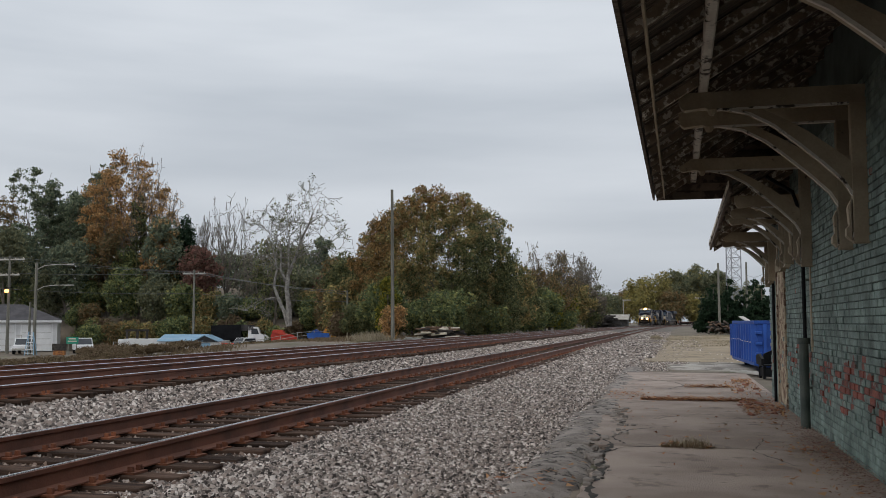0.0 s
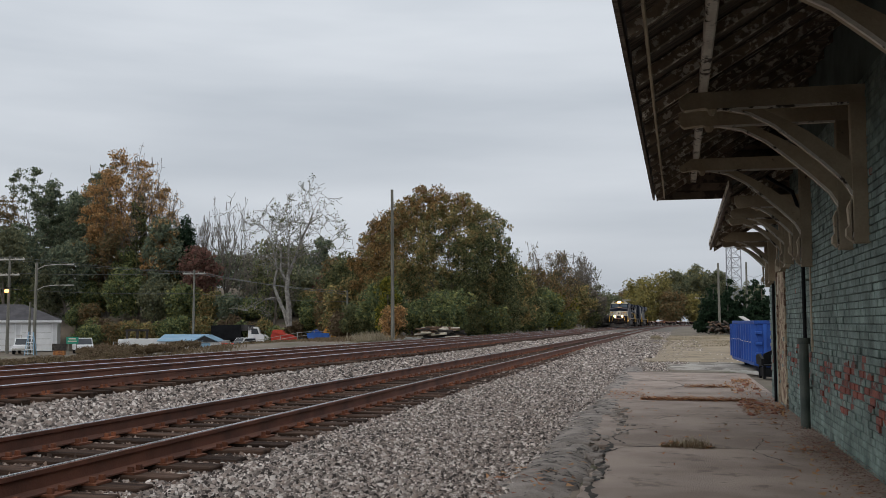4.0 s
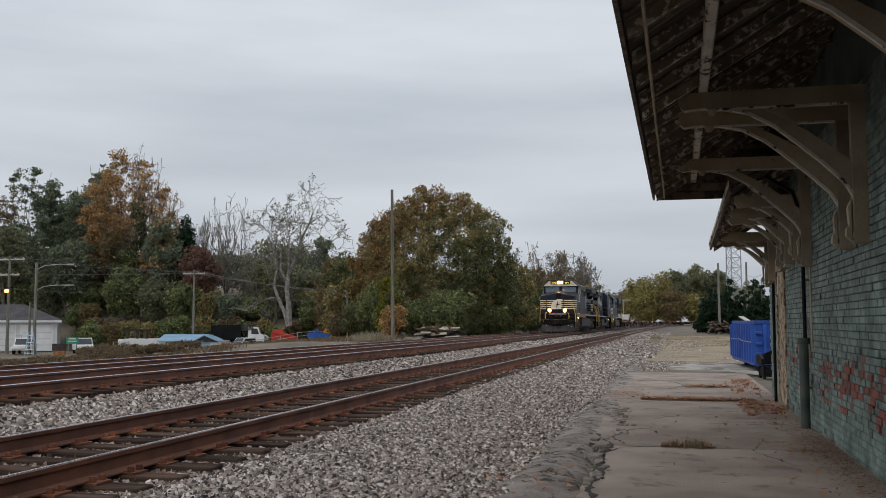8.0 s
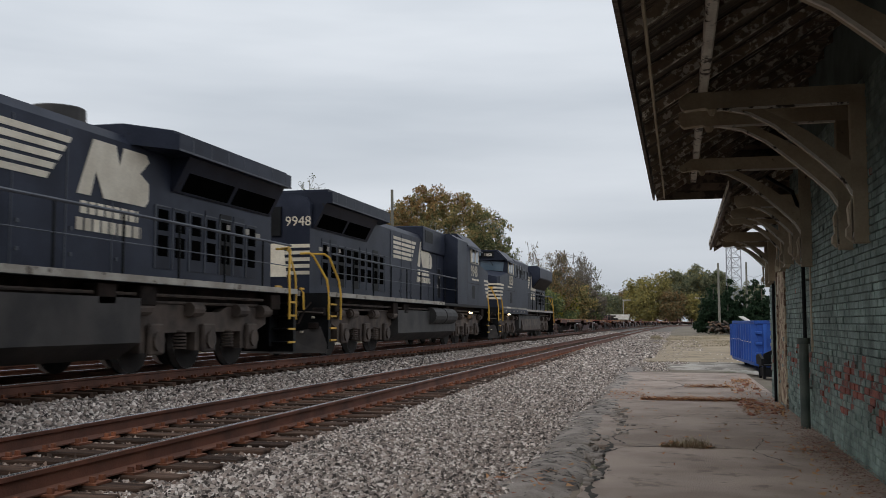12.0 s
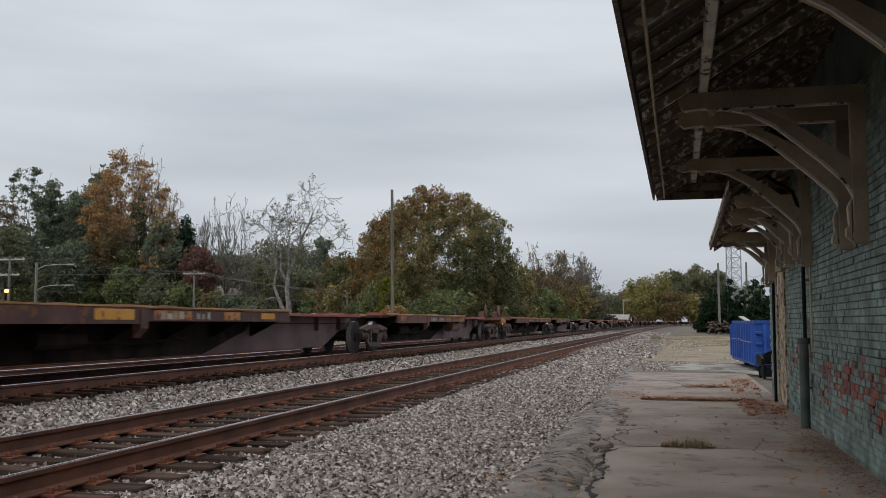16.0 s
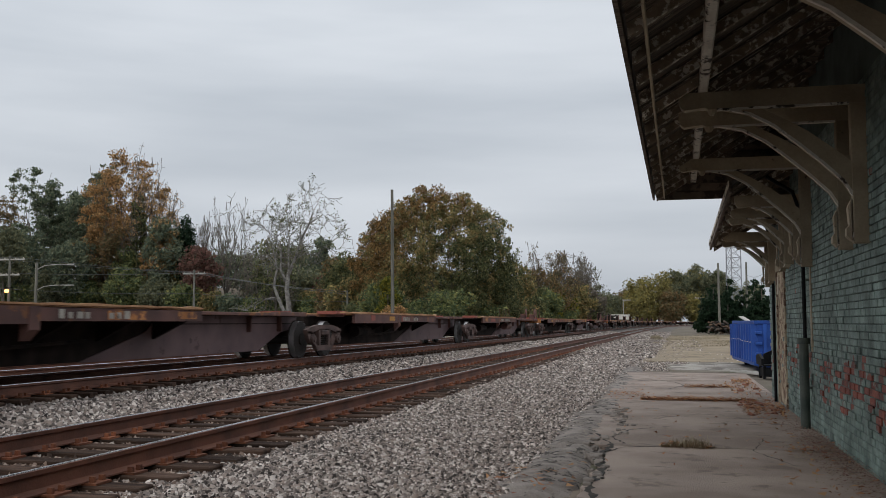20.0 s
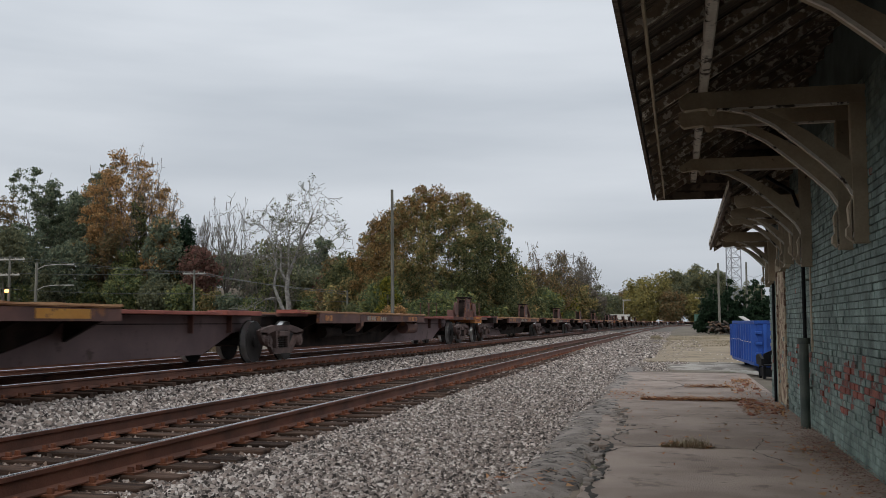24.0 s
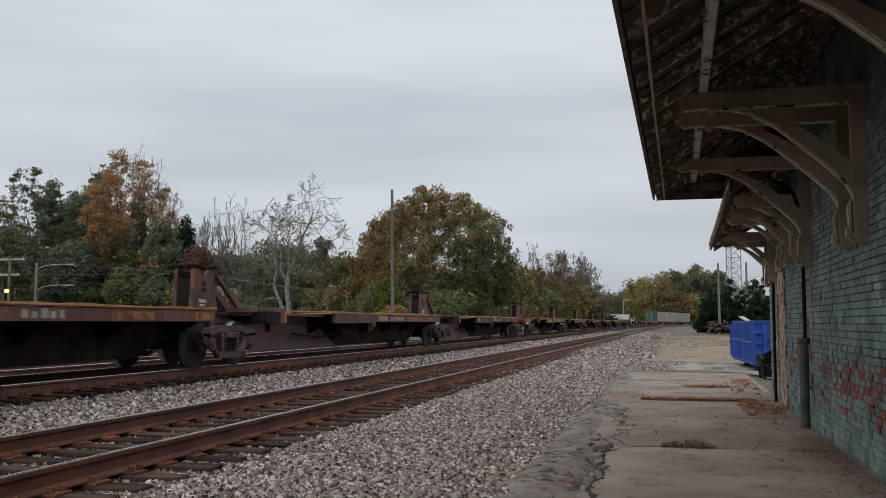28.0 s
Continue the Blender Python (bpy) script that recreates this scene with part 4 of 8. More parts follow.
        for q, ww in ((3.6, 0.09), (4.3, 0.1), (5.0, 0.2)):
            part("window_frame", boxes((a, b, Y(q), Y(q + ww), 3.42, 4.02)), "white", w)
        part("window_frame", boxes((a, b, Y(3.6), Y(5.2), 3.38, 3.42)), "dullwhite", w)
        a, b = sorted((sx * 1.5, sx * 1.75))
        part("sunshade", prism([(sx * 1.5, 4.02), (sx * 1.72, 3.92), (sx * 1.72, 3.95), (sx * 1.5, 4.06)], "y", Y(3.5), Y(5.3)), "doorline", w)
        a, b = sorted((sx * 1.517, sx * 1.526))
        part("cab_step_panel", boxes((a, b, Y(4.3), Y(4.85), 1.9, 2.45)), "black", cab)
        part("seam", boxes((a, b, Y(3.1), Y(5.68), 2.52, 2.545)), "black", cab)
        if not flip:
            a, b = sorted((sx * 1.52, sx * 1.53))
            part("reflective_strip", boxes((a, b, Y(2.2), Y(9.9), 1.6, 1.68)), "carorange" if lead else "dullwhite", cab, "faded sill stripe")
            part("reflective_strip", boxes((a, b + 0.002, Y(3.2), Y(4.4), 1.6, 1.69)), "white", cab)
            part("step_box", boxes((a, b + 0.003, Y(2.2), Y(9.9), 1.34, 1.6)), "sillrust" if lead else "loco", cab, "grimy lower sill")
            for q in (2.9, 4.1, 5.3, 6.5, 7.7, 8.9):
                part("sill_bolt", disc(bmesh.new(), (sx * 1.535, Y(q), 1.47), "x", 0.035, 0.03, 8), "white", cab)
            for q in (6.1, 6.95, 7.8):
                part("louvre", boxes((a, b, Y(q), Y(q + 0.55), 3.55, 4.0)), "black", cab)
            a, b = sorted((sx * 1.52, sx * 1.54))
            for q in (5.95, 6.75, 7.55, 8.35, 9.15):
                part("grille_post", boxes((a, b + 0.004, Y(q), Y(q + 0.09), 3.3, 4.02)), "steelgrey", cab, "pale upright between the grilles")
            bm = bmesh.new()
            rail_bar(bm, [(sx * 1.62, Y(5.8), 3.75), (sx * 1.62, Y(9.6), 3.75)])
            for q in (5.9, 7.1, 8.3, 9.5):
                rail_bar(bm, [(sx * 1.52, Y(q), 3.3), (sx * 1.62, Y(q), 3.35), (sx * 1.62, Y(q), 3.75)])
            part("handrail", bm, "black", cab)
        x = sx * 1.531
        rz = 90 if sx > 0 else -90
        words("road_number", number, 0.68, "white", cab, pose(x, Y(4.45), 2.84, 90, 0, rz), "white painted road number")
        a, b = sorted((sx * 1.52, sx * 1.53))
        part("lettering_bar", boxes((a, b, Y(3.5), Y(3.95), 2.68, 2.76), (a, b, Y(4.02), Y(4.9), 2.68, 2.75)), "white", cab, "small unreadable white lettering")
    # roof, headlight and number boards
    part("cab_roof_edge", prism([(-1.56, 4.03), (-1.03, 4.54), (1.03, 4.54), (1.56, 4.03), (1.56, 4.1), (1.05, 4.6), (-1.05, 4.6), (-1.56, 4.1)], "y", Y(3.17), Y(body_q0 + 0.1)), "tank" if lead else "loco", cab, "cab roof cap")
    front = part("visor", prism([(-1.5, 4.08), (1.5, 4.08), (1.0, 4.54), (-1.0, 4.54)], "y", Y(3.21), Y(3.41)), "white" if lead else "loco", cab)
    for x0, x1 in ((-0.86, -0.28), (0.28, 0.86)):
        nb = part("number_board", boxes((x0, x1, Y(3.12), Y(3.21), 4.24, 4.5)), "black", cab, "black number board with lit digits")
        words("board_number", number, 0.21, "lit_board" if kind == "ge" and not flip else "white", nb, pose((x0 + x1) / 2, Y(3.115), 4.28, 90, 0, 0))
    hl = part("headlight_housing", boxes((-0.26, 0.26, Y(3.09), Y(3.25), 4.24, 4.5), bevel=0.02), "black", cab)
    for x in (-0.13, 0.13):
        part("headlight", disc(bmesh.new(), (x, Y(3.07), 4.38), "y", 0.1, 0.05, 16), "headlamp" if not flip and kind == "ge" else "glass", hl, "glowing headlight")
    for sx in (-1, 1):
        d = part("ditch_light_bracket", boxes((sx * 0.64 - 0.13, sx * 0.64 + 0.13, Y(0.72), Y(0.9), 1.75, 2.02)), "black", e)
        part("ditch_light", disc(bmesh.new(), (sx * 0.64, Y(0.7), 1.9), "y", 0.1, 0.05, 16), "ditchlamp" if not flip and kind == "ge" else "glass", d, "glowing ditch light")
        # Rim disc; on the leader its glow paints the halo round the lamp.
        part("lamp_reflector", disc(bmesh.new(), (sx * 0.64, Y(0.712), 1.9), "y", 0.15, 0.03, 18), "lampring" if not flip and kind == "ge" else "tank", d, "rim disc, glowing on the leader to paint the lamp's halo")
    # long hood
    hw = 0.92
    hood = part("long_hood", prism([(-hw, 1.62), (hw, 1.62), (hw, 3.92), (hw - 0.1, 4.08), (hw - 0.4, 4.17), (-hw + 0.4, 4.17), (-hw + 0.1, 4.08), (-hw, 3.92)], "y", Y(wide + 0.01), Y(L - 1.15)), "loco", e)
    rq0, rq1 = L - 7.4, L - 1.3
    if kind == "ge":
        rq0 = L - 6.35
        plan = [(-hw + 0.05, Y(rq0 - 0.75)), (hw - 0.05, Y(rq0 - 0.75)), (1.47, Y(rq0)), (1.47, Y(rq1)), (-1.47, Y(rq1)), (-1.47, Y(rq0))]
        part("radiator", prism(plan, "z", 3.93, 4.22), "loco", hood, "overhanging black radiator housing")
        part("radiator_cap", prism([(x * 0.92, yy_) for x, yy_ in plan], "z", 4.22, 4.29), "loco", hood)
        for sx in (-1, 1):
            part("radiator_underside", prism([(sx * (hw - 0.05), 3.3), (sx * (hw + 0.04), 3.3), (sx * 1.3, 3.93), (sx * (hw - 0.05), 3.93)], "y", Y(rq0 + 0.7), Y(rq1)), "loco", hood)
            n_ = Vector((sx * 0.63, 0, -0.26)).normalized() * 0.012
            for q in (rq0 + 0.95, rq0 + 3.0):
                edge = [(sx * (hw + 0.055), 3.34), (sx * 1.25, 3.87)]
                o_ = [(edge[0][0] + n_.x, edge[0][1] + n_.z), (edge[1][0] + n_.x, edge[1][1] + n_.z)]
                part("radiator_screen", prism([edge[0], edge[1], o_[1], o_[0]], "y", Y(q), Y(q + 1.9)), "void", hood, "dark radiator screen")
            part("housing_edge", boxes((min(sx * 1.465, sx * 1.48), max(sx * 1.465, sx * 1.48), Y(rq0), Y(rq1), 3.925, 3.96)), "doorline", hood)
            for k in range(7):
                q = rq0 + 0.5 + 0.7 * k
                part("housing_seam", boxes((min(sx * 1.468, sx * 1.474), max(sx * 1.468, sx * 1.474), Y(q), Y(q + 0.02), 3.97, 4.2)), "doorline", hood)
    else:
        part("radiator", prism([(-hw, 3.1), (hw, 3.1), (1.48, 3.75), (1.48, 4.35), (1.3, 4.5), (-1.3, 4.5), (-1.48, 4.35), (-1.48, 3.75)], "y", Y(rq0), Y(rq1)), "loco", hood, "flared black radiator housing")
        for sx in (-1, 1):
            part("radiator_screen", prism([(sx * (hw + 0.02), 3.1), (sx * 1.44, 3.7), (sx * 1.46, 3.68), (sx * (hw + 0.04), 3.08)], "y", Y(rq0 + 0.2), Y(rq1 - 0.2)), "black", hood)
    if kind == "ge" and not flip:
        part("exhaust_stack", tube(bmesh.new(), [(0.1, Y(16.0), 4.1), (0.1, Y(16.0), 4.38), (0.1, Y(16.0), 4.4)], 0.46, 20, 0.44), "tank", hood, "round grey exhaust stack")
        part("horn_cluster", boxes((0.15, 0.6, Y(12.3), Y(12.7), 4.15, 4.3), (0.2, 0.5, Y(12.8), Y(13.4), 4.15, 4.26), bevel=0.03), "black", hood)
    elif kind != "ge":
        part("exhaust_stack", boxes((-0.45, 0.45, Y(wide + 3.2), Y(wide + 4.4), 4.15, 4.42), bevel=0.03), "black", hood)
    if flip:
        rb_ = part("roof_box", boxes((-1.0, 1.0, Y(wide), Y(wide + 3.4), 3.5, 4.42), bevel=0.04), "loco", hood, "dynamic brake housing")
        for sx in (-1, 1):
            c0, c1 = sorted((sx * 1.0, sx * 1.012))
            part("brake_screen", boxes((c0, c1, Y(wide + 2.0), Y(wide + 3.1), 3.85, 4.28)), "black", rb_, "dark cooling screen")
        part("exhaust_stack", boxes((-0.4, 0.4, Y(L - 9.3), Y(L - 8.6), 4.1, 4.36), bevel=0.08), "black", hood)
    for sx in (-1, 1):
        a, b = sorted((sx * hw, sx * (hw + 0.012)))
        q = wide + 0.5
        while q < L - 2.2:
            if not (wide + 1.0 < q < wide + 7.2):
                part("hood_door", boxes((a, b, Y(q), Y(q + 0.52), 1.85, 2.95 + 0.15 * ((int(q * 7)) % 2)), bevel=0.0), "black" if int(q * 3) % 3 == 0 else "loco", hood)
                c0, c1 = sorted((sx * hw, sx * (hw + 0.018)))
                part("door_edge", boxes((c0, c1, Y(q - 0.03), Y(q), 1.85, 2.98), (c0, c1, Y(q), Y(q + 0.52), 2.98, 3.005)), "doorline", hood)
                if q > L - 8.0:
                    for z in (2.08, 2.55):
                        part("vent_opening", boxes((c0, c1, Y(q + 0.08), Y(q + 0.44), z, z + 0.38)), "void", hood, "louvre painted near black for its inner shade")
            q += 0.62
        # white bars with a slanted end, the plain emblem shape, and two rows of lettering as bars
        q0 = wide + (2.9 if not flip else 4.2)
        for k in range(5):
            z = 3.02 + 0.155 * k
            part("white_band", prism([(Y(q0 - 0.7), z), (Y(q0 + 1.35 + 0.13 * k), z), (Y(q0 + 1.42 + 0.13 * k), z + 0.1), (Y(q0 - 0.7), z + 0.1)] if not flip else [(Y(q0 + 2.7), z), (Y(q0 + 2.7), z + 0.1), (Y(q0 + 0.42 - 0.13 * k), z + 0.1), (Y(q0 + 0.5 - 0.13 * k), z)], "x", a, b + (0.002 if sx > 0 else 0)), "white", hood, "off-white painted band")
        e0 = q0 + 2.1 if not flip else q0 - 2.1
        emb = [(p * 1.15, 2.9 + (z - 2.95) * 1.2) for p, z in [(0, 2.95), (0.3, 2.95), (0.42, 3.3), (0.62, 2.95), (1.7, 2.95), (1.8, 3.05), (1.8, 3.3), (1.55, 3.42), (1.8, 3.62), (1.7, 3.72), (1.1, 3.72), (1.0, 3.45), (0.9, 3.72), (0.35, 3.72), (0.2, 3.4)]]
        part("emblem", prism([(Y(e0 + (p if not flip else 1.8 - p)), z) for p, z in emb], "x", a, b + (0.003 if sx > 0 else 0)), "white", hood, "plain off-white emblem shape")
        for z, w0, w1 in ((2.6, 0.1, 1.75), (2.33, 0.0, 1.85)):
            x = w0
            k = 0
            while x < w1:
                part("lettering_bar", boxes((a, b, Y(e0 + x), Y(e0 + min(w1, x + 0.17)), z, z + 0.2)), "white", hood, "white lettering")
                x += 0.23
        c0, c1 = sorted((sx * hw, sx * (hw + 0.02)))
        for q, z, w_, h_ in ((L - 2.0, 2.75, 0.22, 0.1), (L - 2.5, 2.78, 0.16, 0.12), (L - 3.4, 2.8, 0.14, 0.1), (wide + 0.6, 2.6, 0.12, 0.1), (wide + 0.9, 2.2, 0.1, 0.14), (L - 5.2, 3.3, 0.2, 0.08)):
            part("placard", boxes((c0, c1, Y(q), Y(q + w_), z, z + h_)), "dullwhite", hood, "small white warning placard")
        q = wide + 1.0
        while q < L - 7.5:
            part("hood_seam", boxes((c0, c1 - 0.008 * (sx > 0), Y(q), Y(q + 0.025), 1.7, 3.85)), "doorline", hood)
            part("latch", boxes((c0, c1, Y(q + 0.12), Y(q + 0.18), 2.3, 2.36), (c0, c1, Y(q + 0.12), Y(q + 0.18), 1.9, 1.96)), "doorline", hood)
            q += 1.24
        # handrail along the walkway; its sky highlight is painted as a lighter black
        bm = bmesh.new()
        rail_bar(bm, [(sx * 1.48, Y(wide + 0.1), 2.62), (sx * 1.48, Y(L - 1.3), 2.62)], 0.028)
        rail_bar(bm, [(sx * 1.48, Y(wide + 0.1), 2.15), (sx * 1.48, Y(L - 1.3), 2.15)], 0.012)
        part("handrail", bm, "doorline", e)
        q = wide + 0.2
        while q < L - 1.2:
            part("stanchion", rail_bar(bmesh.new(), [(sx * 1.48, Y(q), 1.6), (sx * 1.48, Y(q), 2.62)]), "black", e)
            q += 1.75
    # ends: plow, coupler, steps, yellow handrails
    for end, s in ((0.0, 1), (L, -1)):
        yy = lambda d: Y(end + s * d)
        v = bmesh.new()
        pl = [(-1.5, 0.95), (-0.35, 0.35), (0.35, 0.35), (1.5, 0.95), (1.5, 1.05), (0.3, 0.55), (-0.3, 0.55), (-1.5, 1.05)]
        lo = [v.verts.new((x * 0.97, yy(d), 0.12)) for x, d in pl]
        hi = [v.verts.new((x, yy(d + 0.16), 0.84 if abs(x) > 1 else 0.56)) for x, d in pl]
        v.faces.new(lo)
        v.faces.new(hi)
        for i in range(8):
            v.faces.new((lo[i], lo[(i + 1) % 8], hi[(i + 1) % 8], hi[i]))
        if end == 0.0 or flip:
            part("snow_plow", v, "plowsteel", e, "scuffed dark steel plow")
        else:
            v.free()
        part("end_plate", boxes((-1.5, 1.5, min(yy(1.0), yy(1.15)), max(yy(1.0), yy(1.15)), 0.22, 1.62)), "black", e)
        part("end_sill", boxes((-0.74, 0.74, min(yy(0.9), yy(1.0)), max(yy(0.9), yy(1.0)), 1.55, 1.68)), "dullwhite", e, "dirty white end sill")
        cp = boxes((-0.2, 0.2, min(yy(0.0), yy(0.35)), max(yy(0.0), yy(0.35)), 0.72, 1.08), (-0.12, 0.12, min(yy(0.3), yy(1.0)), max(yy(0.3), yy(1.0)), 0.78, 1.02), bevel=0.03)
        part("coupler", cp, "grime", e)
        for x, z, w, hh in ((-1.3, 1.05, 0.3, 0.2), (-1.15, 0.72, 0.22, 0.16), (-0.62, 1.3, 0.2, 0.12), (0.0, 1.3, 0.5, 0.14), (0.55, 0.98, 0.16, 0.3), (1.05, 0.85, 0.3, 0.22), (1.25, 1.2, 0.25, 0.1)):
            part("end_fitting", boxes((x - w / 2, x + w / 2, min(yy(0.78), yy(1.0)), max(yy(0.78), yy(1.0)), z, z + hh), bevel=0.02), "grime", e)
        for x, z in ((-1.2, 0.98), (-0.9, 0.62), (0.95, 0.6), (1.2, 0.52), (0.3, 1.42), (1.05, 1.36)):
            part("glad_hand", boxes((x - 0.035, x + 0.035, min(yy(0.68), yy(0.76)), max(yy(0.68), yy(0.76)), z, z + 0.05), bevel=0.01), "white", e, "small pale hose fitting")
        lv = rail_bar(bmesh.new(), [(-1.45, yy(0.75), 1.12), (-0.5, yy(0.6), 1.16), (0.3, yy(0.6), 1.14), (1.45, yy(0.75), 1.06)], 0.022)
        part("uncoupling_lever", lv, "under", e)
        for x, dx in ((-1.05, 0.25), (-0.6, 0.3), (0.5, -0.3), (0.95, -0.35), (1.2, -0.3)):
            h = rail_bar(bmesh.new(), [(x, yy(0.95), 1.38), (x + dx * 0.2, yy(0.66), 1.2), (x + dx * 0.6, yy(0.52), 0.86), (x + dx, yy(0.5), 0.84), (x + dx * 1.2, yy(0.55), 1.02)], 0.024)
            part("brake_hose", h, "grime", e)
        for x, z in ((-0.75, 1.15), (-0.45, 1.25), (0.45, 1.25), (0.8, 1.15)):
            h = rail_bar(bmesh.new(), [(x, yy(0.95), z), (x, yy(0.7), z - 0.1), (x * 0.8, yy(0.5), z - 0.45), (x * 0.6, yy(0.45), z - 0.5)], 0.03)
            part("air_hose", h, "black", e)
        for sx in (-1, 1):
            for k in range(4):
                z = 0.42 + 0.3 * k
                a, b = sorted((sx * 1.12, sx * 1.52))
                st = part("step", boxes((a, b, min(yy(1.1), yy(1.5)), max(yy(1.1), yy(1.5)), z, z + 0.03)), "black", e)
                a, b = sorted((sx * 1.5, sx * 1.535))
                part("step_edge", boxes((a, b, min(yy(1.1), yy(1.5)), max(yy(1.1), yy(1.5)), z - 0.005, z + 0.04)), "yellow", st, "yellow-painted step edge")
            a, b = sorted((sx * 1.08, sx * 1.12))
            part("step_well", boxes((a, b, min(yy(1.05), yy(1.6)), max(yy(1.05), yy(1.6)), 0.35, 1.6)), "black", e)
            for d in (1.02, 1.62):
                o = 0.0 if d < 1.3 else 0.1
                x = sx * (1.5 + o)
                bm = rail_bar(bmesh.new(), [(x, yy(d), 0.95), (x, yy(d), 1.6), (sx * (1.46 + o), yy(d - 0.05), 1.95), (sx * (1.2 + 2.3 * o), yy(d - 0.3 - o), 2.52), (sx * (1.12 + 2.3 * o), yy(d - 0.33 - 2 * o), 2.6), (sx * (0.85 + 2.3 * o), yy(d - 0.33 - 4.4 * o), 2.6)], 0.03)
                part("grab_rail", bm, "yellow", e, "yellow-painted handrail")
            bm = rail_bar(bmesh.new(), [(sx * 1.0, yy(0.6), 1.2), (sx * 1.0, yy(0.55), 1.62), (sx * 0.92, yy(0.55), 1.72), (sx * 0.9, yy(0.8), 1.72)], 0.03)
            part("cut_lever_rail", bm, "yellow", e, "yellow-painted handrail")
    part("marker_light", disc(bmesh.new(), (-0.12, Y(0.86), 1.55), "y", 0.09, 0.06, 12), "redlens", e, "red marker lens")
    for sx in (-1, 1):
        part("ground_light", disc(bmesh.new(), (sx * 1.4, Y(4.6), 1.3), "z", 0.07, 0.06, 10), "groundlamp", e, "small glowing ground light")
    if flip:
        # hood-end face carries the bands and number
        y = Y(L - 1.15)
        for k in range(5):
            z = 2.1 + 0.172 * k
            part("white_band", boxes((-hw, hw, y, y + 0.012, z, z + 0.092)), "white", hood, "off-white painted band")
        part("emblem", prism([(-0.3, 2.05), (0.3, 2.05), (0.35, 2.9), (-0.2, 2.9)], "y", y + 0.002, y + 0.016), "white", hood, "plain white emblem patch")
        for x in (-0.6, 0.6):
            words("road_number", number, 0.36, "white", hood, pose(x, y + 0.012, 3.35, 90, 0, 180), "white painted road number")
        part("class_light", boxes((-0.14, 0.14, y, y + 0.06, 3.1, 3.85)), "black", hood)
        r = Matrix.Rotation(math.pi, 4, "Z")
        for o in e.children:
            o.matrix_basis = r @ o.matrix_basis
    return e



lead = locomotive("4273", "black wide-cab diesel locomotive with white nose bands and lit headlights", 23.9)
TRAIN.append((lead, 9.55, 14.0))
second = locomotive("9948", "black diesel locomotive running long hood first, coupled behind the leader", 23.0, flip=True)
TRAIN.append((second, 33.1, 14.0))
third = locomotive("1050", "black diesel locomotive with flared radiators, last of three", 23.2, kind="emd")
TRAIN.append((third, 56.6, 14.0))


# ---- articulated spine cars, one thing a platform ----
def freight_truck(car, y):
    """Two-axle truck: open cast side frames with springs in the middle, bearing caps and brake beams."""
    for dy in (-0.89, 0.89):
        wheelset(car, y + dy, 0.455)
    for sx in (-1, 1):
        a, b = sorted((sx * 1.02, sx * 1.12))
        bm = bmesh.new()
        top = [(-1.2, 0.6), (-1.24, 0.7), (-0.95, 0.76), (-0.5, 0.82), (0.5, 0.82), (0.95, 0.76), (1.24, 0.7), (1.2, 0.6), (0.8, 0.63), (0.4, 0.7), (-0.4, 0.7), (-0.8, 0.63)]
        prism([(y + p, q) for p, q in top], "x", a, b, bm)
        prism([(y + p, q) for p, q in [(-0.5, 0.17), (0.5, 0.17), (0.56, 0.25), (0.4, 0.3), (-0.4, 0.3), (-0.56, 0.25)]], "x", a, b, bm)
        for k in (-1, 1):
            prism([(y + k * p, q) for p, q in [(0.44, 0.2), (0.56, 0.22), (0.99, 0.6), (0.9, 0.66)]], "x", a, b, bm)
            prism([(y + k * p, q) for p, q in [(0.27, 0.28), (0.37, 0.28), (0.4, 0.72), (0.3, 0.72)]], "x", a, b, bm)
            prism([(y + k * p, q) for p, q in [(0.82, 0.4), (0.98, 0.38), (1.12, 0.5), (1.2, 0.66), (0.86, 0.66)]], "x", a, b, bm)
        fr = part("side_frame", bm, "truckiron", car, "rusty cast steel truck side frame")
        bm = bmesh.new()
        for dy in (-0.17, 0.0, 0.17):
            for k in range(5):
                disc(bm, (sx * 1.06, y + dy, 0.325 + 0.05 * k), "z", 0.08, 0.028, 8)
        part("spring", bm, "grime", fr)
        a, b = sorted((sx * 0.9, sx * 1.15))
        part("bolster_end", boxes((a, b, y - 0.25, y + 0.25, 0.56, 0.69), bevel=0.02), "truckiron", fr)
        for dy in (-0.89, 0.89):
            cap = disc(bmesh.new(), (sx * 1.15, y + dy, 0.46), "x", 0.125, 0.08, 12)
            disc(cap, (sx * 1.2, y + dy, 0.46), "x", 0.07, 0.04, 10)
            part("bearing_cap", cap, "truckiron", fr)
    part("bolster", boxes((-1.0, 1.0, y - 0.22, y + 0.22, 0.5, 0.78)), "truckiron", car)
    for dy in (-0.36, 0.36):
        part("brake_beam", tube(bmesh.new(), [(-0.7, y + dy, 0.36), (0.0, y + dy * 0.8, 0.36), (0.7, y + dy, 0.36)], 0.035, 6), "truckiron", car)


def wavy_edge(x0, x1, y0, y1, z, rng):
    """A thin bent strip along a deck: its top rises and dips a little."""
    n = 26
    vs, fs = [], []
    for i in range(n + 1):
        y = y0 + (y1 - y0) * i / n
        d = rng.uniform(0.022, 0.05)
        vs += [(x0, y, z), (x1, y, z), (x1, y, z + d), (x0, y, z + d)]
    for i in range(n):
        for k in range(4):
            fs.append((4 * i + k, 4 * i + (k + 1) % 4, 4 * i + 4 + (k + 1) % 4, 4 * i + 4 + k))
    fs += [(3, 2, 1, 0), (4 * n, 4 * n + 1, 4 * n + 2, 4 * n + 3)]
    return vs, fs


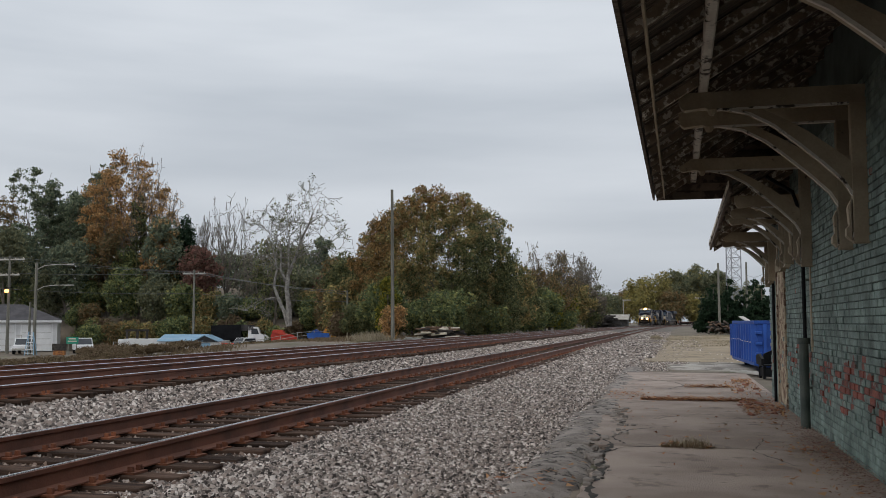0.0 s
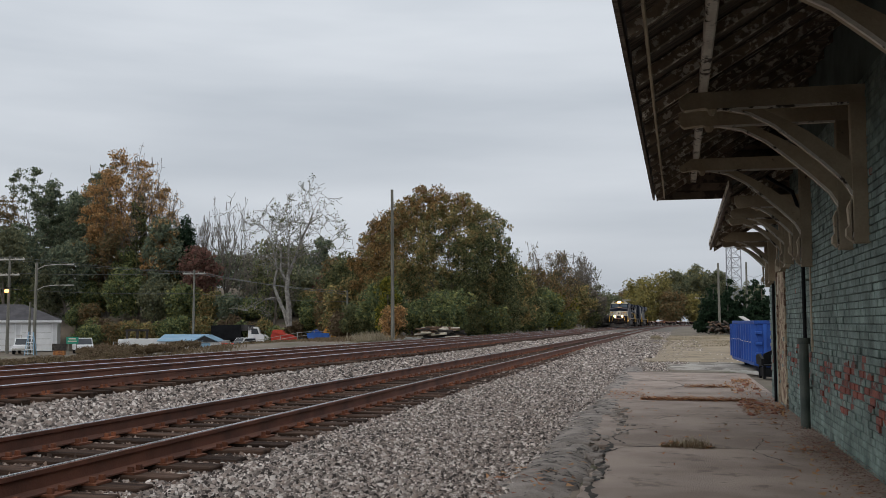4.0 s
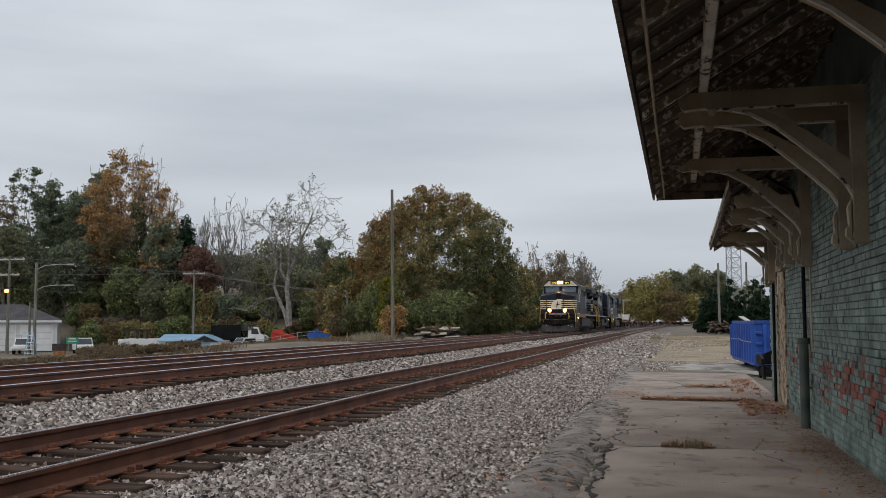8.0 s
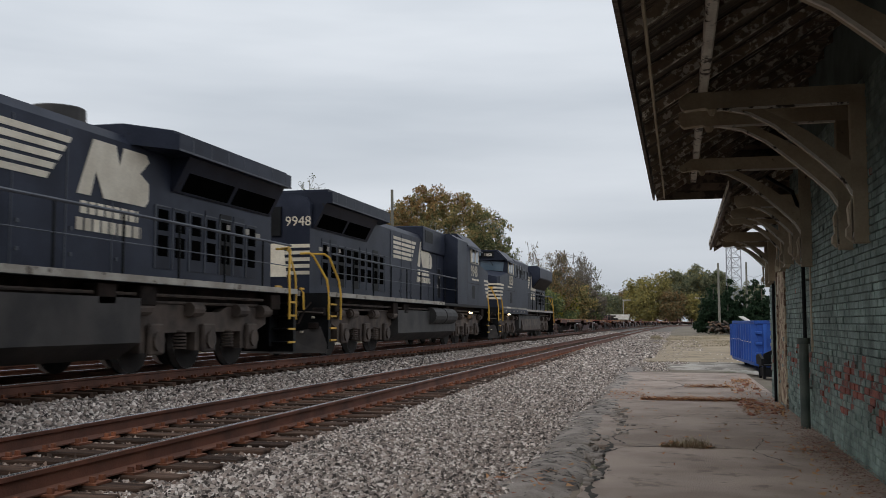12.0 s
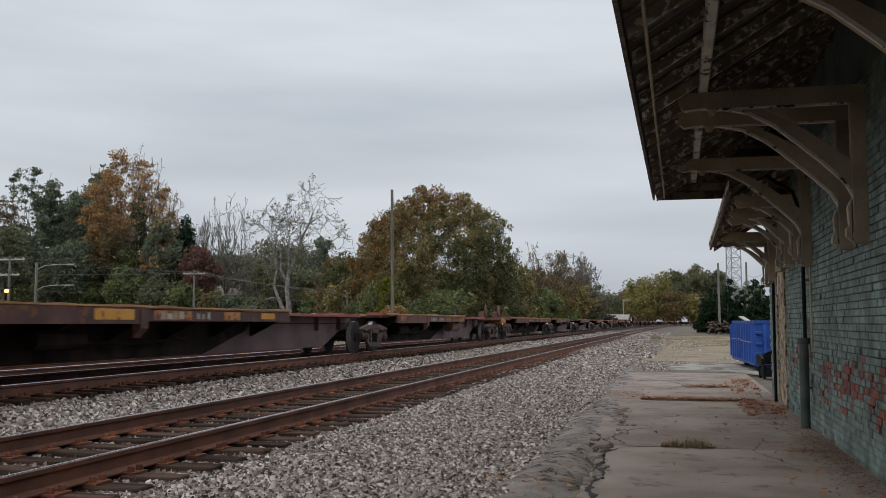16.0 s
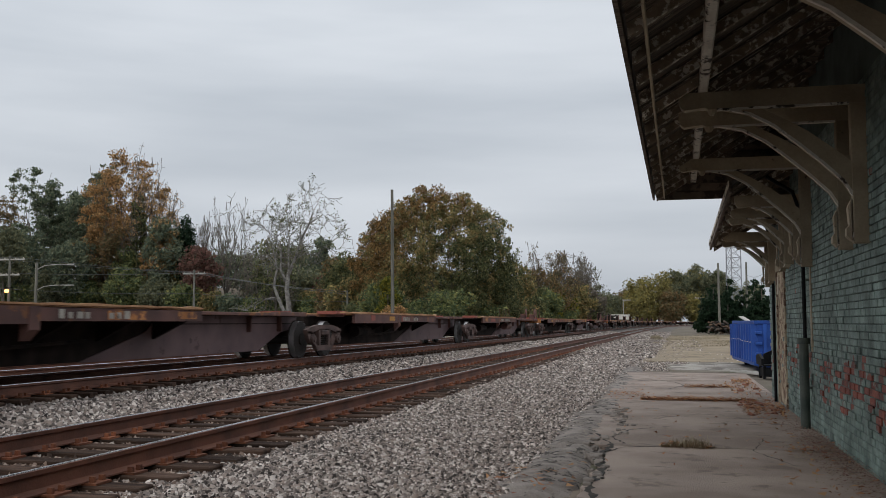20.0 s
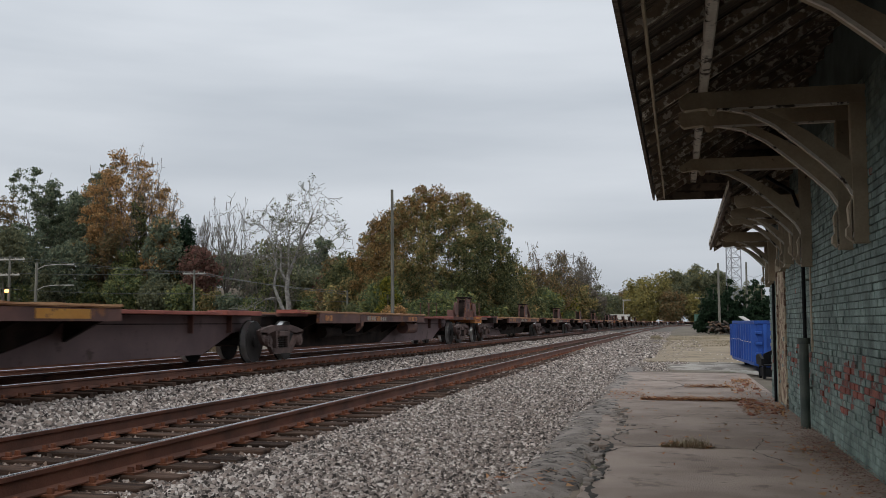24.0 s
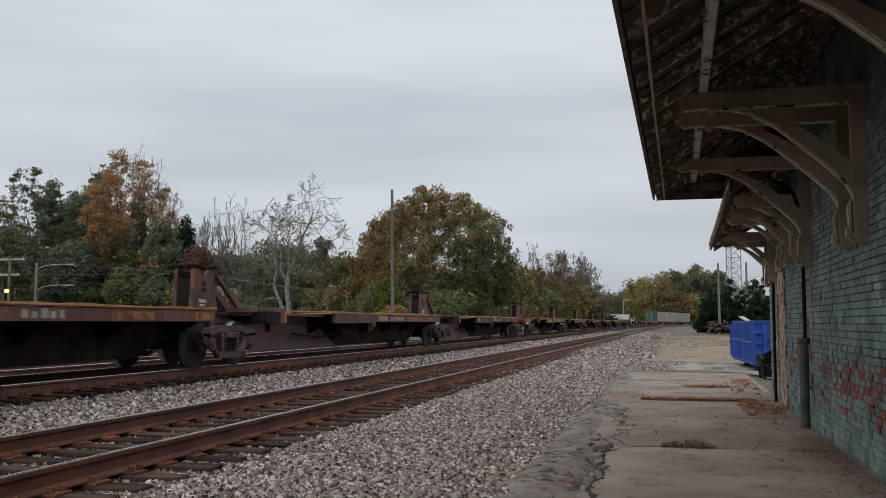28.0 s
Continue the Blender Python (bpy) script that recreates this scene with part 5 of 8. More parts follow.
def spine_platform(P, first, last, hitch, style, seed):
    """One platform of an articulated car; front truck at -P/2."""
    rng = random.Random(seed)
    e = thing("spine_car_platform", "empty rusty brown articulated spine car platform with faded orange sills", "rail car", "empty spine cars")
    Y = lambda d: -P / 2 + d
    sill = [(Y(0.3), 0.72), (Y(1.6), 0.66), (Y(2.6), 0.24), (Y(P - 4.6), 0.22), (Y(P - 2.4), 0.24), (Y(P - 1.3), 0.66), (Y(P - 0.2), 0.72), (Y(P - 0.2), 1.02), (Y(0.3), 1.02)]
    part("centre_sill", prism(sill, "x", -0.42, 0.42), "grime", e, "grimy centre sill, blackened for the deck's shade")
    part("sill_flange", boxes((-0.5, 0.5, Y(0.4), Y(P - 0.3), 1.02, 1.06)), "grime", e)
    # the deck reaches one end of the platform; at the other the bare centre sill shows
    w0, w1 = (5.6, P - 1.0) if hitch else (1.8, P - 1.2 if first else P - 6.9)
    part("inner_deck", boxes((-1.0, 1.0, Y(1.0), Y(w0), 1.03, 1.1)), "carbrown", e)
    part("deck", boxes((-1.28, 1.28, Y(w0), Y(w1), 1.1, 1.13)), "cardeck", e, "rusty open-mesh walkway deck")
    step = w0 + rng.uniform(3.2, 4.4)
    for sx in (-1, 1):
        a, b = sorted((sx * 1.24, sx * 1.32))
        s = part("side_sill", boxes((a, b, Y(w0), Y(step), 0.86, 1.11)), "carbrown", e, "brown side sill with faded paint patches")
        a, b = sorted((sx * 1.2, sx * 1.28))
        s2 = part("side_sill", boxes((a, b, Y(step), Y(w1 - 0.0), 0.9, 1.11)), "carbrown", e, "brown side sill with faded paint patches")
        a, b = sorted((sx * 1.18, sx * 1.335))
        part("sill_gusset", prism([(sx * 1.18, 0.62), (sx * 1.335, 0.78), (sx * 1.335, 1.11), (sx * 1.18, 1.11)], "y", Y(step) - 0.12, Y(step) + 0.12), "carbrown", e)
        for which, x, qa, qb in ((s, 1.32, w0 + 0.15, step - 0.3), (s2, 1.28, step + 0.35, w1 - 0.1)):
            a, b = sorted((sx * x, sx * (x + 0.006)))
            q = qa + rng.uniform(0.0, 0.4)
            while q < qb - 0.3:
                ln = min(rng.uniform(0.35, 1.3), qb - q)
                if rng.random() < 0.62:
                    z0 = rng.uniform(0.92, 0.95)
                    part("paint_patch", boxes((a, b, Y(q), Y(q + ln), z0, rng.uniform(1.06, 1.1))), rng.choice(("carorange", "carorange", "carorange", "carred", "carfresh")), which, "faded orange paint patch")
                q += ln + rng.uniform(0.3, 1.5)
        a, b = sorted((sx * 1.286, sx * 1.292))
        q = step + 0.6
        for k in range(rng.choice((9, 11, 13))):
            if k not in (4, 5):
                h = rng.uniform(0.09, 0.14)
                part("stencil_bar", boxes((a, b, Y(q), Y(q + rng.uniform(0.1, 0.17)), 0.94, 0.94 + h)), "dullwhite", s2, "worn white stencil lettering")
            q += 0.21
            if q > w1 - 0.5:
                break
        n = 6
        for k in range(n):
            y = Y(w0 + 0.3 + (w1 - w0 - 0.6) * k / (n - 1))
            part("outrigger", prism([(sx * 0.42, 0.55), (sx * 0.42, 1.02), (sx * 1.22, 1.08), (sx * 1.22, 0.95)], "y", y - 0.05, y + 0.05), "grime", e)
        a, b = sorted((sx * 0.425, sx * 0.45))
        if hitch:
            web = [(Y(0.4), 0.74), (Y(1.6), 0.62), (Y(2.4), 0.22), (Y(w0 + 2.4), 0.22), (Y(w0 + 1.2), 0.7), (Y(w0 + 0.2), 1.03), (Y(0.4), 1.03)]
        else:
            web = [(Y(w1 - 2.6), 0.22), (Y(P - 2.6), 0.22), (Y(P - 1.3), 0.64), (Y(P - 0.3), 0.74), (Y(P - 0.3), 1.03), (Y(w1 - 0.1), 1.03), (Y(w1 - 0.6), 0.7)]
        part("sill_web", prism(web, "x", a, b), "carweb", e, "brown fishbelly web plate")
        for q in ((1.5, 3.2) if hitch else (P - 1.5, P - 3.2)):
            part("web_rib", boxes((min(sx * 0.45, sx * 0.56), max(sx * 0.45, sx * 0.56), Y(q) - 0.02, Y(q) + 0.02, 0.66, 1.02)), "carbrown", e)
        part("web_seam", boxes((a, b + (0.004 if sx > 0 else 0), *((Y(0.6), Y(w0)) if hitch else (Y(w1 - 0.2), Y(P - 0.6))), 0.84, 0.86)), "grime", e)
        a, b = sorted((sx * 1.2, sx * 1.312))
        part("deck_edge", wavy_edge(a, b, Y(w0 - (2.6 if hitch else 0.9)), Y(w1), 1.131, rng), "cardeck", e, "rusty tan lip of the deck")
        a, b = sorted((sx * 0.44, sx * 0.9))
        part("end_flange", boxes((a, b, Y(min(w1, P - 4.3)), Y(P - 2.6), 1.03, 1.1), (a, b, Y(P - 2.4), Y(P - 0.7), 1.03, 1.13), bevel=0.01), "carred" if style == 2 else "carbrown", e)
        pad = boxes((min(sx * 0.55, sx * 1.1), max(sx * 0.55, sx * 1.1), Y(0.9), Y(1.7), 1.1, 1.19))
        part("container_pad", pad, "carred" if rng.random() < 0.5 else "carbrown", e)
    for x in (-0.75, 0.75):
        part("brake_reservoir", tube(bmesh.new(), [(x, Y(w0 + 1.6), 0.62), (x, Y(w0 + 2.8), 0.62)], 0.16, 12), "grime", e)
    part("brake_rigging", tube(bmesh.new(), [(0.6, Y(4.4), 0.6), (0.66, Y(6), 0.5), (0.6, Y(8.5), 0.58)], 0.03, 6), "grime", e)
    if last and not hitch:
        part("air_reservoir", tube(bmesh.new(), [(0.86, Y(w1 - 1.3), 0.7), (0.86, Y(w1 - 1.22), 0.7), (0.86, Y(w1 - 0.1), 0.7), (0.86, Y(w1), 0.7)], 0.2, 14), "carbrown", e, "rusty brown air reservoir")
    freight_truck(e, Y(0.0))
    if last:
        freight_truck(e, Y(P))
    for flag, y0, y1 in ((first, Y(-2.2), Y(0.4)), (last, Y(P - 0.3), Y(P + 2.2))):
        if flag:
            part("end_platform", boxes((-1.25, 1.25, y0 + 0.5, y1 - 0.4, 1.0, 1.12)), "carbrown", e)
            part("coupler", boxes((-0.16, 0.16, y0, y1, 0.7, 0.98), bevel=0.02), "under", e)
            bm = bmesh.new()
            ye = y0 + 0.55 if y0 < 0 else y1 - 0.45
            for sx in (-1, 1):
                rail_bar(bm, [(sx * 1.2, ye, 0.4), (sx * 1.2, ye, 1.75), (sx * 0.8, ye, 1.75), (sx * 0.8, ye, 1.1)], 0.02)
            part("grab_rail", bm, "carbrown", e)
            part("end_sill", boxes((-1.3, 1.3, ye - 0.06, ye + 0.06, 0.85, 1.12)), "carorange", e, "faded orange end sill")
    if hitch:
        side = [(Y(0.0), 1.12), (Y(1.15), 1.12), (Y(1.0), 1.62), (Y(0.98), 2.02), (Y(0.75), 2.02), (Y(0.62), 1.9), (Y(0.4), 1.9), (Y(0.3), 2.04), (Y(0.08), 2.04)]
        h = part("trailer_hitch", prism(side, "x", -0.22, -0.15), "carbrown", e, "brown steel trailer hitch stand")
        part("hitch_plate", prism(side, "x", 0.15, 0.22), "carbrown", h)
        part("hitch_top", boxes((-0.3, 0.3, Y(0.02), Y(0.34), 2.04, 2.1), (-0.3, 0.3, Y(0.72), Y(1.02), 2.03, 2.09), bevel=0.015), "grime", h)
        part("hitch_jaw", boxes((-0.15, 0.15, Y(0.2), Y(0.8), 1.8, 1.95), bevel=0.03), "grime", h)
        part("hitch_back", boxes((-0.15, 0.15, Y(0.04), Y(0.1), 1.12, 1.8)), "grime", h)
        for z in (1.52, 1.66):
            part("hitch_slot", boxes((0.22, 0.226, Y(0.42), Y(0.58), z, z + 0.1)), "black", h)
        part("hitch_label", boxes((0.22, 0.226, Y(0.3), Y(0.62), 1.3, 1.37), (0.22, 0.226, Y(0.34), Y(0.58), 1.22, 1.27)), "peel", h, "worn white stencil lettering")
        for x in (-0.22, 0.12):
            part("hitch_strut", prism([(Y(0.95), 2.0), (Y(1.12), 1.92), (Y(2.75), 1.12), (Y(2.3), 1.12)], "x", x, x + 0.1), "carbrown", h)
        part("strut_web", prism([(Y(1.5), 1.3), (Y(2.2), 1.12), (Y(1.2), 1.12)], "x", -0.05, 0.05), "grime", h)
        part("strut_foot", boxes((-0.5, 0.5, Y(2.2), Y(2.9), 1.12, 1.2), bevel=0.02), "carred", h, "faded red hitch foot")
        for sx in (-1, 1):
            a, b = sorted((sx * 0.5, sx * 1.3))
            part("guard_box", boxes((a, b, Y(1.3), Y(2.1), 0.86, 1.12)), "grime", h)
            part("guard_bar", boxes((a, b, Y(2.1), Y(2.42), 0.84, 1.2), bevel=0.015), "carbrown", h)
            a, b = sorted((sx * 1.3, sx * 1.308))
            part("guard_paint", boxes((a, b, Y(2.3), Y(2.41), 0.88, 1.17)), "carorange", h, "faded orange edge")
    elif style == 2 and first:
        for y in (0.4, 1.6):
            part("stake_pocket", boxes((-0.5, 0.5, Y(y), Y(y + 0.5), 1.1, 1.22)), "carred", e)
    if first or (last and not hitch):
        yb = Y(-0.5) if first else Y(P + 0.4)
        st = part("brake_stand", boxes((0.4, 0.7, yb - 0.22, yb + 0.2, 1.1, 1.42), bevel=0.03), "carbrown", e, "brown steel end stand")
        part("hand_wheel", disc(bmesh.new(), (0.73, yb, 1.46), "x", 0.29, 0.06, 20), "carbrown", st)
    return e


def consist(trucks, hitch, style, seed):
    n = len(trucks) - 1
    for i in range(n):
        P = trucks[i + 1] - trucks[i]
        e = spine_platform(P, i == 0, i == n - 1, hitch, style, seed + i)
        TRAIN.append((e, (trucks[i] + trucks[i + 1]) / 2, P))


consist([71.3 + 18.73 * k for k in range(4)], False, 2, 10)
consist([131.9 + 17.95 * k for k in range(6)], False, 1, 20)
consist([226.3 + 18.98 * k for k in range(4)], False, 2, 30)
consist([288.0 + 18.1 * k for k in range(6)], True, 1, 40)
consist([383.7 + 18.0 * k for k in range(6)], True, 1, 50)
consist([478.2 + 18.0 * k for k in range(6)], False, 1, 60)
consist([572.7 + 18.0 * k for k in range(6)], False, 1, 70)


# ---- trees ----
# Pine and far greens are lightened and blued to paint distance haze.
FOL = {
    "pine": leafy("pine_needles", [(0.09, 0.118, 0.09), (0.17, 0.205, 0.135), (0.29, 0.3, 0.18)]),
    "cedar": leafy("cedar_foliage", [(0.012, 0.028, 0.016), (0.025, 0.050, 0.025), (0.037, 0.065, 0.031)]),
    "orange": leafy("autumn_orange_leaves", [(0.14, 0.12, 0.06), (0.3, 0.19, 0.09), (0.5, 0.29, 0.12), (0.66, 0.4, 0.18), (0.36, 0.22, 0.1)]),
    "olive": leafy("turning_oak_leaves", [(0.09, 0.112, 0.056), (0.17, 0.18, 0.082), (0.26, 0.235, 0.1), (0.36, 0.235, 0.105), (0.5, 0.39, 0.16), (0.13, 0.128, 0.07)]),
    "brown": leafy("brown_oak_leaves", [(0.085, 0.1, 0.055), (0.19, 0.145, 0.078), (0.34, 0.205, 0.095), (0.15, 0.165, 0.08)]),
    "red": leafy("dull_red_leaves", [(0.1, 0.068, 0.056), (0.22, 0.105, 0.085), (0.3, 0.16, 0.125), (0.12, 0.105, 0.07)]),
    "ivy": leafy("ivy_and_vines", [(0.06, 0.088, 0.05), (0.13, 0.165, 0.08), (0.21, 0.24, 0.1), (0.36, 0.34, 0.12)]),
    "yellow": leafy("yellowing_vine_leaves", [(0.046, 0.065, 0.019), (0.093, 0.109, 0.023), (0.232, 0.202, 0.031), (0.403, 0.341, 0.046)]),
    "mixed": leafy("far_wood_leaves", [(0.11, 0.115, 0.06), (0.23, 0.21, 0.08), (0.4, 0.335, 0.11), (0.34, 0.26, 0.1)]),
    "far": leafy("far_green_leaves", [(0.1, 0.118, 0.082), (0.19, 0.2, 0.12), (0.29, 0.28, 0.155)]),
    "twig": leafy("grey_twigs_and_leaves", [(0.12, 0.108, 0.096), (0.2, 0.175, 0.15), (0.17, 0.14, 0.09), (0.26, 0.225, 0.18)]),
    "weed": leafy("dead_brown_weeds", [(0.1, 0.07, 0.045), (0.19, 0.13, 0.085), (0.14, 0.112, 0.06), (0.26, 0.19, 0.12)]),
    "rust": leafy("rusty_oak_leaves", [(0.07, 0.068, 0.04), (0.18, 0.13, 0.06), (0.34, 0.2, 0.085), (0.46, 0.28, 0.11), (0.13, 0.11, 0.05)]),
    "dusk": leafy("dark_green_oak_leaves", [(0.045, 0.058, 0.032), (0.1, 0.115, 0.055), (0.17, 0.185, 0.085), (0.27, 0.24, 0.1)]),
    "grey_green": leafy("grey_green_leaves", [(0.06, 0.082, 0.06), (0.12, 0.155, 0.1), (0.2, 0.235, 0.15), (0.3, 0.32, 0.2)]),
    "redgrit": leafy("red_brick_grit", [(0.12, 0.07, 0.05), (0.24, 0.11, 0.08), (0.3, 0.2, 0.15), (0.16, 0.14, 0.12)], thin=0.0),
    "straw": leafy("pale_dry_grass", [(0.24, 0.2, 0.135), (0.4, 0.34, 0.24), (0.31, 0.26, 0.18)]),
    "litter": leafy("fallen_leaf_litter", [(0.24, 0.095, 0.055), (0.4, 0.18, 0.09), (0.5, 0.29, 0.14), (0.16, 0.085, 0.055)]),
}


def quads(name, P, U, W, material, parent=None, label=""):
    """Small three-cornered leaves at P, spanned by U and W."""
    V = np.stack([P - 1.1 * U - 0.55 * W, P + 1.1 * U - 0.4 * W, P + 0.1 * U + 1.3 * W], 1).reshape(-1, 3)
    n = len(P)
    me = bpy.data.meshes.new(name)
    me.vertices.add(3 * n)
    me.vertices.foreach_set("co", V.ravel().astype(np.float32))
    me.loops.add(3 * n)
    me.loops.foreach_set("vertex_index", np.arange(3 * n, dtype=np.int32))
    me.polygons.add(n)
    me.polygons.foreach_set("loop_start", np.arange(0, 3 * n, 3, dtype=np.int32))
    me.update()
    me.materials.append(material)
    ob = new(name, me)
    ob.parent = parent
    if label:
        ob["label"] = label
    return ob


def sphere(rng, n):
    v = rng.normal(size=(n, 3))
    return v / np.linalg.norm(v, axis=1, keepdims=True)


def crown(rng, blobs, clumps, per, cr, leaf, material, parent, flat=0.0, name="crown"):
    """Clumps of leaves spread through ellipsoids (cx, cy, cz, rx, ry, rz), thicker near their skins."""
    B = np.array(blobs, float)
    w = B[:, 3] * B[:, 4] * B[:, 5]
    idx = rng.choice(len(B), clumps, p=w / w.sum())
    d = sphere(rng, clumps)
    r = rng.uniform(0.25, 1.0, (clumps, 1)) ** 0.45
    C = B[idx, :3] + d * r * B[idx, 3:]
    size = cr * rng.uniform(0.55, 1.35, (clumps, 1))
    n = clumps * per
    k = np.repeat(np.arange(clumps), per)
    P = C[k] + sphere(rng, n) * size[k] * rng.uniform(0.2, 1.0, (n, 1)) ** 0.5 * np.array([1, 1, 1 - flat])
    U = sphere(rng, n) * leaf * rng.uniform(0.5, 1.2, (n, 1))
    W = np.cross(U, sphere(rng, n))
    W *= 0.62
    return quads(name, P, U, W, material, parent)


def grow(rng, p, d, length, r, depth, out, spread=0.55, kink=0.18, up=0.12, split=3):
    """Branch by branch: out collects (a, b, ra, rb)."""
    n = 3 if depth > 1 else 2
    for i in range(n):
        d = d + rng.normal(size=3) * kink * (0.6 if depth > 3 else 1.0)
        d[2] += up
        d /= np.linalg.norm(d)
        q = p + d * length / n
        r2 = max(FINEST[0], r * (0.86 if i < n - 1 else 0.75))
        out.append((p, q, r, r2))
        p, r = q, r2
        if depth > 1 and i == n - 2 and rng.rand() < 0.7:
            e = d + rng.normal(size=3) * spread * 1.2
            grow(rng, p, e / np.linalg.norm(e), length * 0.62, r * 0.55, depth - 1, out, spread, kink, up, split)
    if depth > 0:
        for _ in range(split if rng.rand() < 0.5 else max(2, split - 1)):
            e = d + rng.normal(size=3) * spread
            grow(rng, p, e / np.linalg.norm(e), length * rng.uniform(0.6, 0.82), r * rng.uniform(0.55, 0.75), depth - 1, out, spread, kink, up, split)


def limbs(name, segs, material, parent, sides=5):
    vs, fs = [], []
    for a, b, ra, rb in segs:
        d = b - a
        u = np.cross(d, (0.3, 0.5, 0.81))
        u /= np.linalg.norm(u) + 1e-9
        v = np.cross(d, u)
        v /= np.linalg.norm(v) + 1e-9
        k = sides if ra > 0.05 else 3
        o = len(vs)
        for c, r in ((a, ra), (b, rb)):
            for i in range(k):
                t = 2 * math.pi * i / k
                vs.append(tuple(c + r * (math.cos(t) * u + math.sin(t) * v)))
        for i in range(k):
            fs.append((o + i, o + (i + 1) % k, o + k + (i + 1) % k, o + k + i))
    return part(name, (vs, fs), material, parent)


SEED = [100]
FINEST = [0.024]   # thinnest twig


def tree(kind, x, y, top, half, low, label, fol, leaf, clumps, per, cr, group="", bark="bark", bare=0, base=None, lean=0.0):
    if kind in ("hedge", "bare") and -20 < x < 0:
        # keep clear of the outer track
        k = max(1.0, 16.4 / (-x - half))
        x, y, half, leaf, cr = x * k, y * k, half * k, leaf * k, cr * k
        top, low = 1.3 + (top - 1.3) * k, min(low, 1.3 + (low - 1.3) * k)
    SEED[0] += 1
    FINEST[0] = 0.042 if kind in ("bare", "sycamore") else 0.024
    rng = np.random.RandomState(SEED[0])
    z0 = height(x, y) if base is None else base
    e = thing(kind + "_tree", label, "tree", group, m=pose(x, y, z0))
    h, lo = top - z0, max(0.3, low - z0)
    rt = max(0.12, h * ((0.017 if kind == "sycamore" else 0.0115) if bare else 0.017))
    segs = []
    if kind == "pine":
        segs.append((np.array((0.0, 0, -0.3)), np.array((0.3 * rng.normal(), 0.3 * rng.normal(), h * 0.93)), rt, rt * 0.3))
        blobs = []
        for i in range(20):
            f = i / 19
            z = lo + (h - lo) * (0.05 + 0.92 * f)
            rr = half * (1.1 - 0.6 * f ** 2.2) * rng.uniform(0.5, 1.1)
            a = rng.uniform(0, 6.28)
            off = half * 0.7 * (1 - 0.75 * f) * rng.uniform(0.3, 1)
            c = (off * math.cos(a), off * math.sin(a), z)
            blobs.append((*c, rr * 0.8, rr * 0.8, rr * 0.34))
            segs.append((np.array((0, 0, z - 0.8)), np.array(c), 0.09, 0.03))
        crown(rng, blobs, clumps, per, cr, leaf, FOL[fol], e, 0.45)
    elif kind == "cedar":
        segs.append((np.array((0.0, 0, -0.3)), np.array((0, 0, h * 0.95)), rt, rt * 0.2))
        n = 12
        blobs = [(0.12 * half * rng.normal(), 0.12 * half * rng.normal(), 0.2 + h * (0.04 + 0.92 * (i / n)), half * (1.02 - 0.92 * (i / n) ** 1.35), half * (1.02 - 0.92 * (i / n) ** 1.35), h / n * 0.9) for i in range(n + 1)]
        crown(rng, blobs, clumps, per, cr, leaf, FOL[fol], e, 0.3)
    else:
        d0 = np.array((lean, 0.0, 1.0))
        st = h * (0.15 if kind == "sycamore" else (0.26 if bare else 0.3))
        grow(rng, np.array((0.0, 0, -0.3)), d0, st, rt * 1.25, (6 if kind in ("bare", "sycamore") else 5) if bare else 3, segs, spread=(0.85 if kind in ("bare", "sycamore") else 0.62) if bare else 0.6, up=0.04 if kind == "bare" else 0.1, split=3)
        # fit the limbs to the height and spread
        zs = np.array([s[1][2] for s in segs])
        xs = np.abs(np.array([s[1][:2] for s in segs])).max()
        kz, kx = h * (1.0 if bare else 0.88) / max(zs.max(), 0.5 * st), half * (1.0 if bare else 0.8) / xs
        sc = np.array((kx, kx, kz))
        segs = [(a * sc, b * sc, ra, rb) for a, b, ra, rb in segs]
        if clumps:
            if bare:
                tips = np.array([s[1] for s in segs if s[3] <= max(rt * 0.2, FINEST[0] * 1.02)])
                sel = tips[rng.choice(len(tips), min(clumps, len(tips)), replace=False)]
                k = np.repeat(np.arange(len(sel)), per)
                P = sel[k] + rng.normal(size=(len(k), 3)) * cr
                U = sphere(rng, len(k)) * leaf
                quads("crown", P, U, np.cross(U, sphere(rng, len(k))) * 0.6, FOL[fol], e)
            else:
                cz, rz = (h + lo) / 2, (h - lo) / 2
                blobs = [(0, 0, cz, half * 0.8, half * 0.8, rz * 0.9)]
                for i in range(11):
                    a, f = rng.uniform(0, 6.28), rng.uniform(-0.8, 0.85)
                    rr = half * math.sqrt(1 - f * f * 0.85) * 0.7
                    blobs.append((rr * math.cos(a), rr * math.sin(a), cz + f * rz * 0.8, half * rng.uniform(0.26, 0.42), half * rng.uniform(0.26, 0.42), rz * rng.uniform(0.2, 0.32)))
                crown(rng, blobs, clumps, per, cr, leaf, FOL[fol], e)
    limbs("trunk", segs, bark, e)
    return e


def skeleton(rng, p, d, length, r, depth, spread, kink, up):
    out = []
    grow(rng, np.array(p, float), np.array(d, float) / np.linalg.norm(d), length, r, depth, out, spread, kink, up, 3)
    return out


